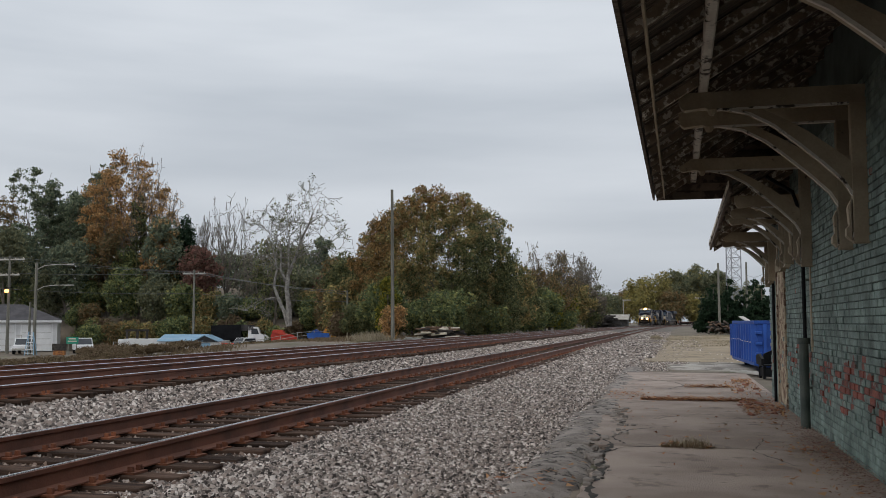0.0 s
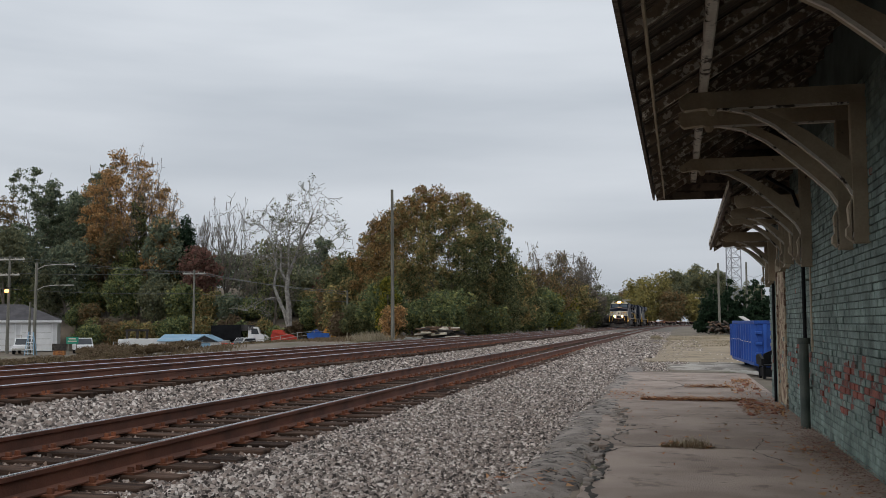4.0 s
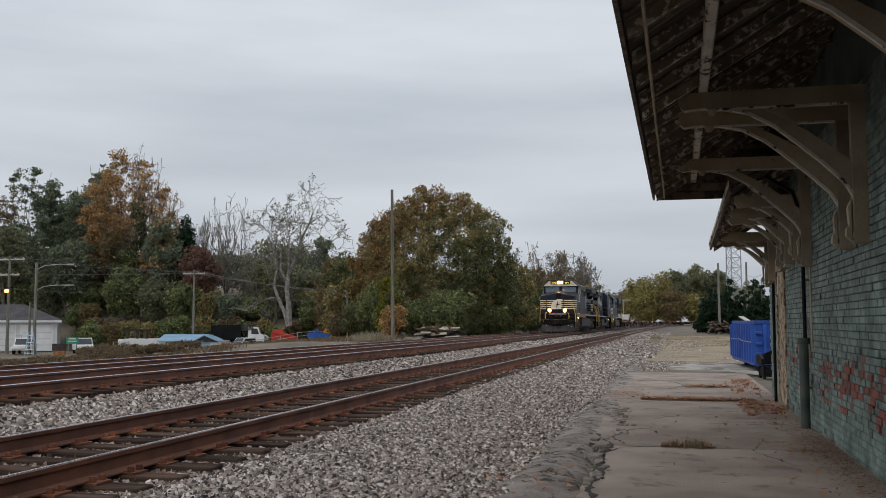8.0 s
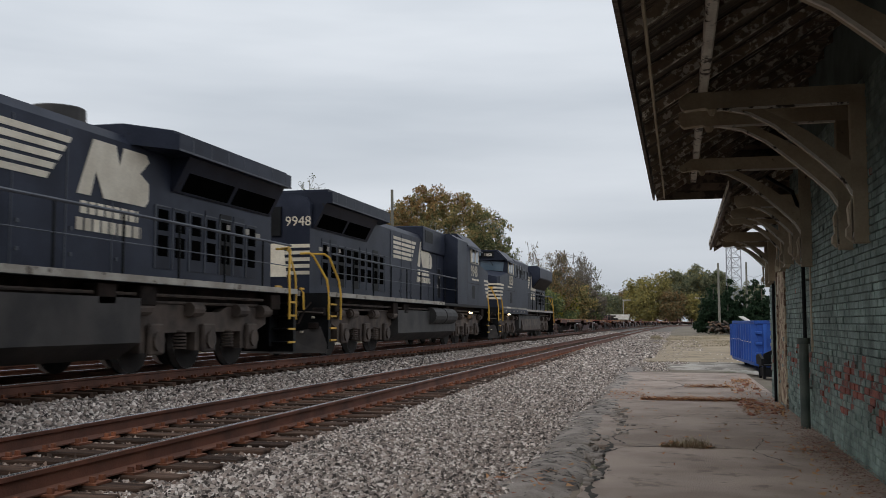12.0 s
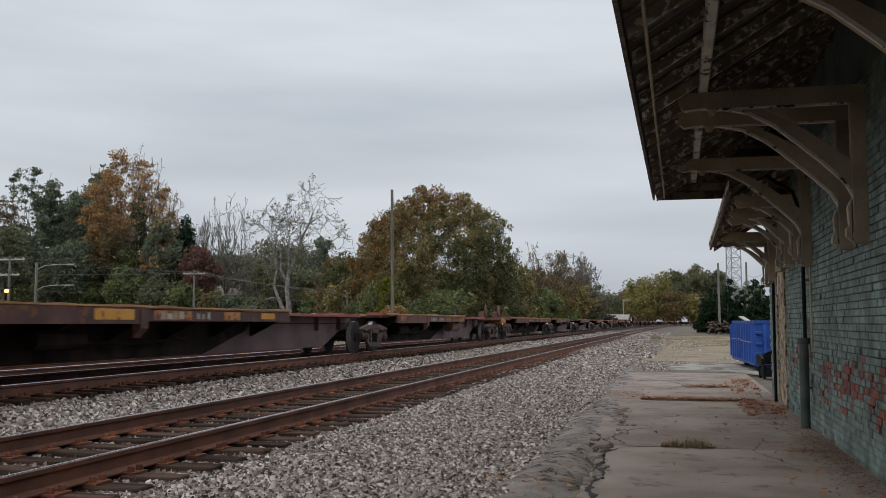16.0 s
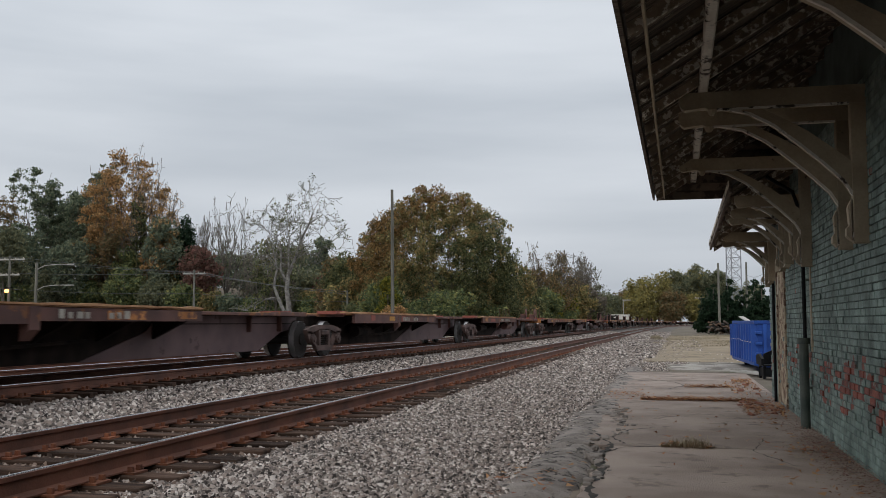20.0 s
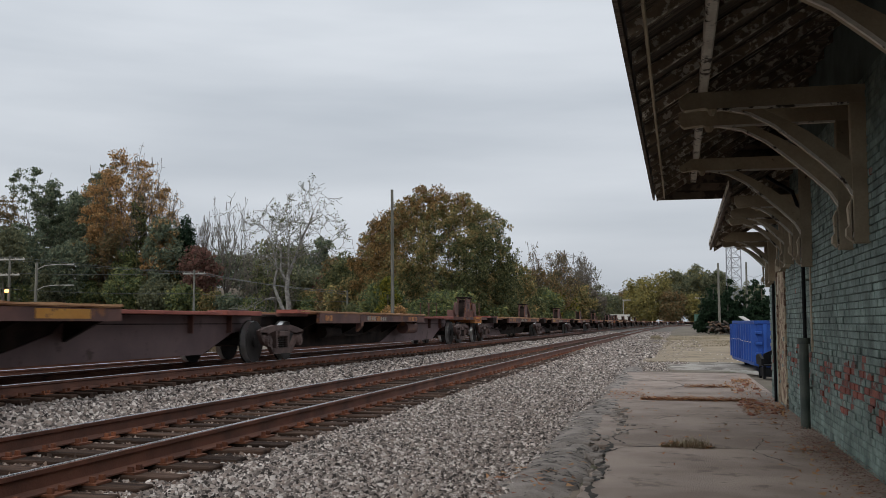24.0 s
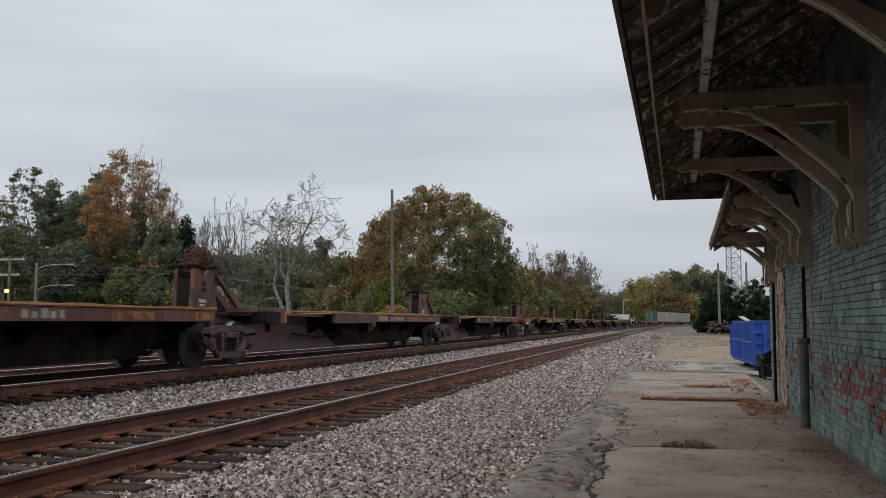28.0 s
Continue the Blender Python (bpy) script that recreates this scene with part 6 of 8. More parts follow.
def spreading_tree(name, x, y, top, half, low, label, fol, leaf, clumps, per, cr, group="", bark="bark", flat=0.45, depth=4, twig=0.03):
    """A tree whose leaves hang in flat clumps on its outer limbs, with sky between them."""
    if -20 < x < 0 and y < 200:
        # keep clear of the outer track
        k = max(1.0, 16.6 / (-x - half))
        x, y, half, leaf, cr = x * k, y * k, half * k, leaf * k, cr * k
        top, low = 1.3 + (top - 1.3) * k, 1.3 + (low - 1.3) * k
    SEED[0] += 1
    rng = np.random.RandomState(SEED[0])
    FINEST[0] = twig
    z0 = height(x, y)
    e = thing(name, label, "tree", group, m=pose(x, y, z0))
    h, lo = top - z0, max(0.5, low - z0)
    rt = max(0.14, h * 0.015)
    fork = lo * 0.75
    segs = [(np.array((0.0, 0, -0.3)), np.array((0.2, 0, fork)), rt, rt * 0.8)]
    arms = []
    for i in range(6):
        a = 1.05 * i + rng.uniform(-0.4, 0.4)
        arms += skeleton(rng, (0.2, 0, fork * rng.uniform(0.8, 1.1)), (math.cos(a) * rng.uniform(0.6, 1.5), math.sin(a) * rng.uniform(0.6, 1.5), rng.uniform(0.5, 1.2)), (h - fork) * 0.42, rt * 0.5, depth - 1, 0.8, 0.24, 0.02)
    pts = np.array([q[1] for q in arms])
    kz = (h - fork) * 0.97 / (pts[:, 2].max() - fork)
    kx = half * 0.92 / np.percentile(np.abs(pts[:, :2]).max(1), 96)
    sc, o = np.array((kx, kx, kz)), np.array((0, 0, fork))
    arms = [((a - o) * sc + o, (b - o) * sc + o, ra, rb) for a, b, ra, rb in arms]
    segs += arms
    thin = [q for q in arms if q[2] < rt * 0.3 and q[1][2] > lo * 0.9] or arms
    idx = rng.randint(0, len(thin), clumps)
    f = rng.uniform(0.2, 1.0, (clumps, 1))
    C = np.array([thin[i][0] for i in idx]) * (1 - f) + np.array([thin[i][1] for i in idx]) * f
    k = np.repeat(np.arange(clumps), per)
    size = cr * rng.uniform(0.5, 1.3, (clumps, 1))
    P = C[k] + sphere(rng, len(k)) * size[k] * rng.uniform(0.15, 1.0, (len(k), 1)) ** 0.5 * np.array([1, 1, 1 - flat])
    U = sphere(rng, len(k)) * leaf * rng.uniform(0.5, 1.2, (len(k), 1))
    quads("crown", P, U, np.cross(U, sphere(rng, len(k))) * 0.62, FOL[fol], e)
    limbs("trunk", segs, bark, e)
    return e


def pale_sycamore(x, y, z0):
    """Two pale stems leaning apart, long crooked limbs, a few leaves at the tips."""
    rng = np.random.RandomState(77)
    FINEST[0] = 0.026
    e = thing("sycamore_tree", "pale-limbed sycamore, nearly bare, with two leaning stems", "tree", m=pose(x, y, z0))
    V = lambda *p: np.array(p, float)
    lines = ([V(0.2, 0, -0.4), V(0.0, 0.1, 2.4), V(-0.4, 0, 4.6), V(-0.2, 0.2, 6.8), V(1.0, 0.3, 9.0), V(2.0, 0.2, 11.4), V(3.6, 0, 13.6), V(4.4, -0.2, 15.2)],
             [V(-0.1, 0.2, -0.4), V(-1.0, 0.4, 1.6), V(-2.3, 0.5, 3.6), V(-3.0, 0.4, 5.2), V(-2.6, 0.6, 7.4), V(-3.2, 0.8, 9.6), V(-4.2, 0.9, 11.8)],
             [V(-0.3, 0, 5.4), V(-1.4, -0.3, 7.4), V(-1.2, -0.5, 9.6), V(-2.4, -0.6, 11.6), V(-2.2, -0.5, 13.2)],
             [V(1.0, 0.3, 9.0), V(3.0, 0.5, 9.6), V(4.8, 0.6, 9.2), V(5.6, 0.6, 10.6)],
             [V(-2.3, 0.5, 3.6), V(-4.2, 0.2, 3.4), V(-6.0, 0.2, 2.6)],
             [V(-0.2, 0.2, 6.8), V(0.2, -0.6, 9.4), V(0.4, -0.7, 11.8), V(-0.2, -0.6, 13.4)])
    lines = [[p * np.array((0.72, 1.0, 0.9)) for p in ln] for ln in lines]
    segs = []
    for i, ln in enumerate(lines):
        r = (0.36, 0.28, 0.17, 0.13, 0.1, 0.15)[i]
        n = len(ln) - 1
        for j in range(n):
            ra, rb = r * (1 - 0.8 * j / n), r * (1 - 0.8 * (j + 1) / n)
            segs.append((ln[j], ln[j + 1], ra, rb))
            if j >= (3 if i < 2 else 1):
                for _ in range(2):
                    d = (ln[j + 1] - ln[j]) / np.linalg.norm(ln[j + 1] - ln[j]) + rng.normal(size=3) * 0.75
                    segs += skeleton(rng, ln[j + 1], d, rng.uniform(1.7, 2.6), rb * 0.6, 3, 0.75, 0.22, 0.05)
    tips = np.array([q[1] for q in segs if q[3] < 0.04])
    sel = tips[rng.choice(len(tips), 420)]
    k = np.repeat(np.arange(len(sel)), 5)
    P = sel[k] + rng.normal(size=(len(k), 3)) * 0.14
    U = sphere(rng, len(k)) * 0.12
    quads("crown", P, U, np.cross(U, sphere(rng, len(k))) * 0.7, FOL["dusk"], e, "last dark leaves")
    limbs("trunk", segs, "palebark", e)


def dome_oak(x, y, top, half):
    """A wide round oak: a lumpy leafy shell from its dome down to a skirt of vines, rusty on the weather side."""
    rng = np.random.RandomState(91)
    FINEST[0] = 0.03
    z0 = height(x, y)
    h = top - z0
    e = thing("oak_tree", "great round oak turning rust and olive, vines hanging to the ground", "tree", m=pose(x, y, z0))
    segs = []
    for i in range(7):
        a = 0.9 * i
        segs += skeleton(rng, (0, 0, h * 0.12), (math.cos(a), math.sin(a), 1.1), h * 0.3, 0.22, 3, 0.55, 0.16, 0.08)
    pts = np.array([q[1] for q in segs])
    sc = np.array((half * 0.85 / np.abs(pts[:, 0]).max(), half * 0.85 / np.abs(pts[:, 1]).max(), h * 0.93 / pts[:, 2].max()))
    segs = [(a * sc, b * sc, ra, rb) for a, b, ra, rb in segs] + [(np.array((0.0, 0, -0.3)), np.array((0, 0, h * 0.12)), 0.5, 0.42)]
    limbs("trunk", segs, "bark", e)
    n = 2700
    d = sphere(rng, n)
    d[:, 1] = np.where(rng.rand(n) < 0.6, -np.abs(d[:, 1]), d[:, 1])
    cz = h * 0.42
    lump = np.array([1.0 + 0.13 * noise.noise((v[0] * 2.6, v[1] * 2.6, v[2] * 2.6 + 4)) + 0.05 * noise.noise((v[0] * 7, v[1] * 7, v[2] * 7)) for v in d])
    r = (rng.uniform(0.3, 1.0, n) ** 0.4 * lump)[:, None]
    C = d * r * np.array((half, half * 0.85, h * 0.56))
    skirt = d[:, 2] < 0
    C[skirt, 2] = d[skirt, 2] * cz * 0.98
    flatr = np.linalg.norm(d[:, :2], axis=1) + 1e-6
    grow_out = np.where(skirt, (0.86 + 0.14 * flatr) / flatr, 1.0)
    C[:, :2] *= np.minimum(grow_out, 2.5)[:, None]
    C[:, 2] += cz
    gap = np.array([noise.noise((c[0] * 0.45 + 9, c[2] * 0.45, 2.0)) for c in C])
    keep = (C[:, 2] > 0.2) & ~((gap > 0.38) & (C[:, 2] > h * 0.6) & (rng.rand(n) < 0.6))
    C = C[keep]
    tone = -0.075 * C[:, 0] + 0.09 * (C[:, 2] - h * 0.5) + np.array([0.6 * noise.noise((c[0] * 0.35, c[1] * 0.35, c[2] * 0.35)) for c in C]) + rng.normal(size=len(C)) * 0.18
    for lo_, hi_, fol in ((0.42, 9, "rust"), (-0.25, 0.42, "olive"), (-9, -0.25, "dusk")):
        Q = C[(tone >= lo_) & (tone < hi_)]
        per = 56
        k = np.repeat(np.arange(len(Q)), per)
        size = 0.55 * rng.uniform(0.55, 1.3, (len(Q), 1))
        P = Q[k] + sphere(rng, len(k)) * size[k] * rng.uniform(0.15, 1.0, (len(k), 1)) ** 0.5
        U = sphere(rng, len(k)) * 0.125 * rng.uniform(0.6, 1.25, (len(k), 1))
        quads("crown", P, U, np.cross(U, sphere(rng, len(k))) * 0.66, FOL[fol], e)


for r, fol in (((-96.2, 128, 25.5, 5.1, 13.0), "grey_green"), ((-96.8, 140, 24.9, 4.0, 14.0), "grey_green"), ((-88.5, 134, 27.8, 4.0, 14.0), "pine"), ((-99.6, 138, 22.5, 3.9, 12.0), "grey_green"), ((-89.0, 128, 21.5, 3.6, 11.0), "grey_green"), ((-110.5, 131, 25.0, 4.2, 13.0), "grey_green")):
    spreading_tree("pine_tree", *r, "tall dark green pine with sky between its limbs", fol, 0.22, 330, 42, 0.9, "pines on the bank", flat=0.55)
spreading_tree("oak_tree", -105.0, 132, 24.9, 3.8, 13.2, "thin brown oak beside the pines", "brown", 0.2, 150, 30, 0.8)
tree("pine", -53.9, 141.7, 14.5, 2.9, 3.6, "dark pine standing behind the bare trees", "pine", 0.3, 110, 60, 0.9)
spreading_tree("oak_tree", -79.4, 126, 28.0, 6.0, 11.5, "tall oak with bright orange leaves and ivy on its trunk", "orange", 0.2, 480, 44, 1.0)
spreading_tree("oak_tree", -74.2, 124, 27.8, 4.8, 15.0, "half-bare oak with its last tan leaves", "orange", 0.12, 520, 9, 0.6, twig=0.035, depth=5)
spreading_tree("oak_tree", -70.8, 121, 18.2, 2.8, 9.5, "small oak with orange leaves below the tall one", "orange", 0.2, 130, 40, 0.8)
spreading_tree("oak_tree", -79.5, 122, 16.9, 3.2, 8.5, "small oak turning orange and brown", "brown", 0.2, 150, 40, 0.9)
tree("ivy_clad", -75.4, 123.0, 20.5, 1.3, 2.0, "trunk thickly clad in dark ivy", "dusk", 0.2, 150, 50, 0.6)
tree("ivy_clad", -76.6, 122.0, 13.0, 2.6, 2.0, "foot of a tree smothered in dark ivy", "ivy", 0.22, 120, 50, 0.8)
for r in ((-87.5, 110.7, 14.2, 3.0, 6.0), (-83.8, 118.9, 13.5, 3.6, 4.4), (-84.1, 126.0, 16.6, 3.4, 5.2), (-70.5, 121.1, 16.4, 3.4, 4.9), (-93, 121, 15.5, 3.6, 5), (-98, 118, 14, 3.6, 5), (-104, 119, 15, 3.6, 5)):
    tree("oak", *r, "small oak turning brown at the foot of the bank", ("brown", "pine", "far")[int(r[1]) % 3], 0.27, 110, 60, 1.0, "brown oaks")
tree("ivy_clad", -67.4, 122.0, 17.0, 1.3, 6.0, "dark ivy-covered column of a dead tree", "cedar", 0.22, 110, 50, 0.7)
spreading_tree("bare_tree", -62.2, 124.1, 20.3, 4.2, 6.0, "grey bare tree with a few dark leaves", "dusk", 0.11, 150, 4, 0.35, "bare trees", depth=5, twig=0.03)
spreading_tree("bare_tree", -68.8, 128.0, 18.0, 3.4, 6.5, "grey bare tree with hardly a leaf", "twig", 0.11, 150, 4, 0.35, "bare trees", depth=5, twig=0.03)
spreading_tree("bare_tree", -54.5, 119.7, 15.0, 4.8, 4.0, "grey bare tree with sparse dull leaves", "twig", 0.12, 300, 8, 0.5, "bare trees", depth=5, twig=0.03)
spreading_tree("oak_tree", -52.0, 118.0, 12.5, 3.6, 5.0, "thin olive oak behind the sycamore", "dusk", 0.17, 110, 30, 0.8)
pale_sycamore(-46.6, 110.0, 1.2)
tree("maple", -63.4, 118.7, 12.0, 2.8, 4.0, "small maple with dull red leaves", "red", 0.25, 110, 60, 0.8)
dome_oak(-24.6, 98.0, 15.5, 8.9)
tree("oak", -37.2, 104.0, 9.4, 2.9, 0.4, "dark brown oak behind the great round oak", "dusk", 0.2, 120, 70, 0.8)
tree("oak", -38.6, 106.2, 9.0, 2.9, 0.2, "brown oak at the edge of the yard", "brown", 0.22, 110, 70, 0.8)
tree("oak", -34.5, 97.0, 6.0, 2.6, -0.6, "low dark oak at the edge of the yard", "olive", 0.22, 90, 70, 0.8)
spreading_tree("twiggy_tree", -22.2, 170, 16.1, 5.2, 3.9, "round brown twiggy tree behind the hedge", "brown", 0.15, 900, 12, 0.9, "twiggy trees", depth=5, twig=0.05)
spreading_tree("twiggy_tree", -21.9, 205, 17.1, 5.4, 4.4, "round brown twiggy tree behind the hedge", "twig", 0.15, 800, 12, 0.9, "twiggy trees", depth=5, twig=0.055)
spreading_tree("twiggy_tree", -22.6, 250, 16.4, 5.0, 2.9, "dark brown twiggy tree behind the hedge", "dusk", 0.2, 420, 22, 1.0, "twiggy trees", depth=5, twig=0.055)
spreading_tree("twiggy_tree", -23.5, 160, 10.9, 3.8, 2.3, "dark brown twiggy tree behind the hedge", "brown", 0.18, 420, 24, 1.0, "twiggy trees", depth=5, twig=0.05)
for r, f in (((-15.9, 93.8, 7.4, 2.7, 0.2), "olive"), ((-15.5, 118.0, 8.2, 3.6, 0.3), "brown"), ((-13.4, 98.6, 4.4, 2.2, 0.1), "yellow"), ((-11.5, 106.7, 5.5, 2.6, 0.2), "olive"), ((-9.8, 113.3, 5.4, 1.6, 0.2), "twig"), ((-14.2, 101.5, 5.0, 2.2, 0.2), "ivy"), ((-18.2, 91.0, 6.0, 2.6, 0.0), "olive"), ((-26.5, 84.5, 5.2, 2.3, 0.0), "ivy"), ((-20.2, 83.5, 4.6, 2.3, 0.0), "ivy"), ((-17.0, 88.0, 3.2, 1.8, 0.0), "ivy"), ((-14.2, 95.0, 2.6, 1.6, 0.0), "ivy"), ((-12.0, 103.0, 2.4, 1.6, 0.0), "ivy"), ((-15.2, 96.0, 5.8, 2.6, 0.2), "dusk"), ((-12.3, 100.0, 4.6, 2.4, 0.2), "yellow"), ((-10.8, 116.0, 5.0, 2.4, 0.0), "dusk"), ((-27.0, 86.0, 3.0, 2.0, -0.2), "dusk"), ((-24.0, 86.0, 3.2, 2.0, -0.2), "ivy"), ((-21.2, 85.0, 3.0, 2.0, -0.2), "dusk"), ((-30.5, 90.0, 3.2, 2.0, -0.2), "dusk"), ((-33.0, 93.0, 2.6, 1.8, -0.4), "weed")):
    tree("hedge", *r, "overgrown hedge bush beside the line", f, 0.17, 90, 70, 0.6, "hedge bushes")
tree("vine", -21.6, 70.5, 5.0, 1.0, 0.2, "dead trunk hung with yellow vines beside the pole", "yellow", 0.13, 90, 50, 0.4)
tree("vine", -20.4, 67.5, 2.6, 0.9, 0.2, "low tangle of yellow and brown vines", "orange", 0.12, 60, 50, 0.4)
for i, r in enumerate(((-23.7, 335.0, 12.2, 4.9, 0.5), (-21.3, 397.5, 15.8, 5.8, 0.4), (-14.1, 358.0, 18.0, 6.2, 0.5), (-7.7, 344.1, 18.9, 6.5, 0.5), (-1.0, 356.0, 19.8, 7.1, 0.5), (6.4, 363.0, 21.7, 7.9, 0.5), (12.8, 374.9, 20.2, 6.4, 0.5), (20.2, 387.1, 16.8, 7.7, 0.4), (28.4, 399.4, 18.1, 6.7, 0.4), (-11.5, 337, 11.5, 4.5, 0.3), (-1.5, 338, 12.5, 5, 0.3), (6.0, 340, 11, 5, 0.3))):
    r = (r[0] * 1.22, r[1] * 1.22, 1.3 + (r[2] - 1.3) * 1.22, r[3] * 1.22, r[4])
    tree("far", *r, "tall tree at the far end of the line", ("far", "brown", "mixed", "mixed", "mixed", "mixed", "far", "far", "far", "mixed", "brown", "mixed")[i], 0.52, 140, 60, 2.2, "far trees")
for r in ((8.6, 440.0, 27.4, 7.5, 6.0), (1.0, 432.0, 25.0, 8.0, 3.0), (17.0, 430.0, 24.5, 7.0, 4.0)):
    tree("far", *r, "tall dark round-topped pine at the far end of the line", "far", 0.5, 170, 70, 1.6, "far trees")
for r in ((4.6, 131.3, 6.9, 1.9, -0.1), (6.6, 135.9, 6.3, 1.8, -0.2), (3.4, 128.9, 4.7, 1.4, -0.1), (9.6, 118.0, 6.8, 1.9, 0.0), (8.8, 124.0, 4.7, 1.6, -0.0), (11.0, 122, 5.5, 1.8, 0), (5.9, 121.0, 6.4, 1.9, 0.0), (8.9, 119.0, 6.7, 2.1, 0.0), (3.6, 122.0, 5.2, 1.5, 0.0), (8.0, 126.0, 5.8, 1.7, 0.0)):
    tree("cedar", *r, "dense dark cedar behind the log pile", "cedar", 0.15, 130, 70, 0.4, "cedars")
for i, (x, y, top, half) in enumerate(((-66, 150, 15, 6), (-58, 152, 12, 6), (-50, 150, 11, 6), (-43, 148, 10, 5.5), (-36, 146, 9.5, 5.5), (-74, 152, 13, 6), (-82, 155, 13, 6), (-92, 158, 12, 6), (-104, 158, 12, 6), (-116, 156, 13, 6), (-30, 135, 8, 5), (-47, 134, 8, 5), (-54, 135, 9, 5), (-62, 136, 10, 5), (-24, 128, 7, 4.5), (-27, 152, 7, 5), (-126, 150, 14, 6), (-120, 125, 14, 5), (-113, 112, 12, 5))):
    tree("back", x, y, top, half, height(x, y) + 0.3, "dull tree in the wood behind the yard", ("far", "pine", "ivy", "red")[i % 4], 0.36, 90, 50, 1.5, "back wood trees")
UNDER = ((-85.5, 105.0, 6.4), (-80.7, 104.1, 8.5), (-75.9, 105.2, 6.9), (-74.4, 107.7, 6.4), (-73.0, 110.1, 8.0), (-68.7, 109.1, 8.6), (-63.6, 108.3, 7.0), (-59.8, 108.1, 6.2), (-57.8, 109.7, 5.6), (-54.1, 110.5, 4.5), (-50.7, 110.4, 4.1), (-48.8, 112.9, 4.5), (-45.4, 113.7, 4.1), (-44.2, 115.2, 5.0), (-40.0, 112.0, 3.2), (-90, 106, 8), (-95, 108, 9), (-78, 112, 10), (-66, 114, 9.5), (-36.5, 104.5, 2.6))
UNDER = [(x * (1 + 9 / y), y + 9 + (7 if x < -72 else 0), top * (1 + 9 / y)) for x, y, top in UNDER]
for i, (x, y, top) in enumerate(UNDER):
    tree("vine_covered", x, y, top, 3.1, height(x, y), "thicket of vine-covered saplings on the bank", ("ivy", "far", "ivy", "olive", "pine")[i % 5], 0.25, 105, 55, 0.85, "vine-covered thickets")


br = random.Random(21)
for i in range(26):
    x, y = -80 + 1.75 * i + br.uniform(-0.5, 0.5), (112.5 if i < 20 else 113.5) + br.uniform(-1, 1)
    if x < -75:
        y += 3
    tree("foot_bush", x, y, height(x, y) + br.uniform(2.2, 4.0), br.uniform(1.3, 1.9), height(x, y), "low tangled bush at the foot of the bank", ("ivy", "brown", "olive", "ivy", "weed")[i % 5], 0.2, 70, 50, 0.6, "bank bushes")


for i, (x, y) in enumerate(((-71.5, 106.5), (-69.2, 107.5), (-67.0, 108.0), (-73.5, 108.5), (-70.0, 110.5), (-65.0, 109.0), (-62.5, 109.5))):
    tree("foot_bush", x, y, height(x, y) + br.uniform(3.0, 4.6), 1.9, height(x, y), "low tangled bush at the foot of the bank", ("ivy", "brown", "olive")[i % 3], 0.2, 80, 50, 0.6, "bank bushes")


def tuft(name, spots, n, hgt, rad, fol, label, wide=0.018):
    """Upright blades round spots (x, y, scale)."""
    SEED[0] += 1
    rng = np.random.RandomState(SEED[0])
    S = np.array(spots, float)
    k = rng.randint(0, len(S), n)
    sc = S[k, 2:3]
    P = np.zeros((n, 3))
    P[:, :2] = S[k, :2] + rng.normal(size=(n, 2)) * rad * sc
    hh = hgt * rng.uniform(0.35, 1.1, (n, 1)) * sc
    P[:, 2] = [height(a, b) if a < -16 or b > 30 else 0.02 for a, b in P[:, :2]]
    U = np.concatenate([rng.normal(size=(n, 2)) * 0.4, np.ones((n, 1))], 1) * hh / 2
    P[:, 2:] += hh / 2
    W = np.concatenate([rng.normal(size=(n, 2)), np.zeros((n, 1))], 1)
    W *= wide / np.linalg.norm(W, axis=1, keepdims=True)
    return tagged(quads(name, P, U, W, FOL[fol]), label, "plants", kind="stuff")


wr = random.Random(4)
tuft("weeds", [(-19.5 - wr.uniform(0, 7) - 0.12 * i, 21 + i * 0.5 + wr.uniform(-1, 1), wr.uniform(0.6, 1.3)) for i in range(70)], 9000, 0.34, 0.5, "weed", "dead brown weeds along the far side of the tracks", 0.03)
tuft("lot_weeds", [(-22 - wr.uniform(0, 16), 62 + wr.uniform(0, 26), wr.uniform(0.6, 1.2)) for i in range(200)], 9000, 0.2, 0.8, "weed", "dead brown weeds over the open lot beyond the tracks", 0.045)
tuft("pale_grass", [(-20.6 + wr.uniform(-0.9, 0.6), 62 + wr.uniform(-2.5, 3), wr.uniform(0.5, 1.0)) for i in range(14)], 1300, 0.75, 0.4, "straw", "pale dry grass clumps round the foot of the pole", 0.02)
tuft("grass_verge", [(-0.5 + wr.uniform(-1, 8), 62 + wr.uniform(-10, 40), wr.uniform(0.5, 1)) for i in range(60)], 5000, 0.16, 0.9, "straw", "short dry grass beyond the platform", 0.03)
tuft("broom_sedge", [(-1.9 + wr.uniform(-0.5, 0.5), 78 + wr.uniform(-2, 2), wr.uniform(0.5, 0.9)) for i in range(7)], 420, 0.42, 0.25, "straw", "tuft of tan grass at the end of the gravel", 0.03)


for i, (x, y, h) in enumerate(((-36.2, 45.8, 1.0), (-34.6, 45.2, 0.8), (-35.0, 47.4, 1.1), (-33.9, 48.3, 0.9), (-34.1, 51.5, 1.2), (-32.3, 50.5, 0.8), (-33.5, 54.9, 1.1), (-32.3, 56.0, 1.0), (-33.2, 60.5, 1.1), (-38.5, 58.0, 1.7), (-37.2, 56.5, 2.0), (-35.6, 54.0, 1.9), (-33.7, 52.0, 1.5), (-36.4, 58.0, 1.8), (-31.2, 54.0, 1.3))):
    tree("dead_brush", x, y, height(x, y) + 0.45 * h, 1.4, height(x, y), "low dead brown brush beyond the tracks", "weed", 0.07, 60, 50, 0.22, "dead brush clumps")

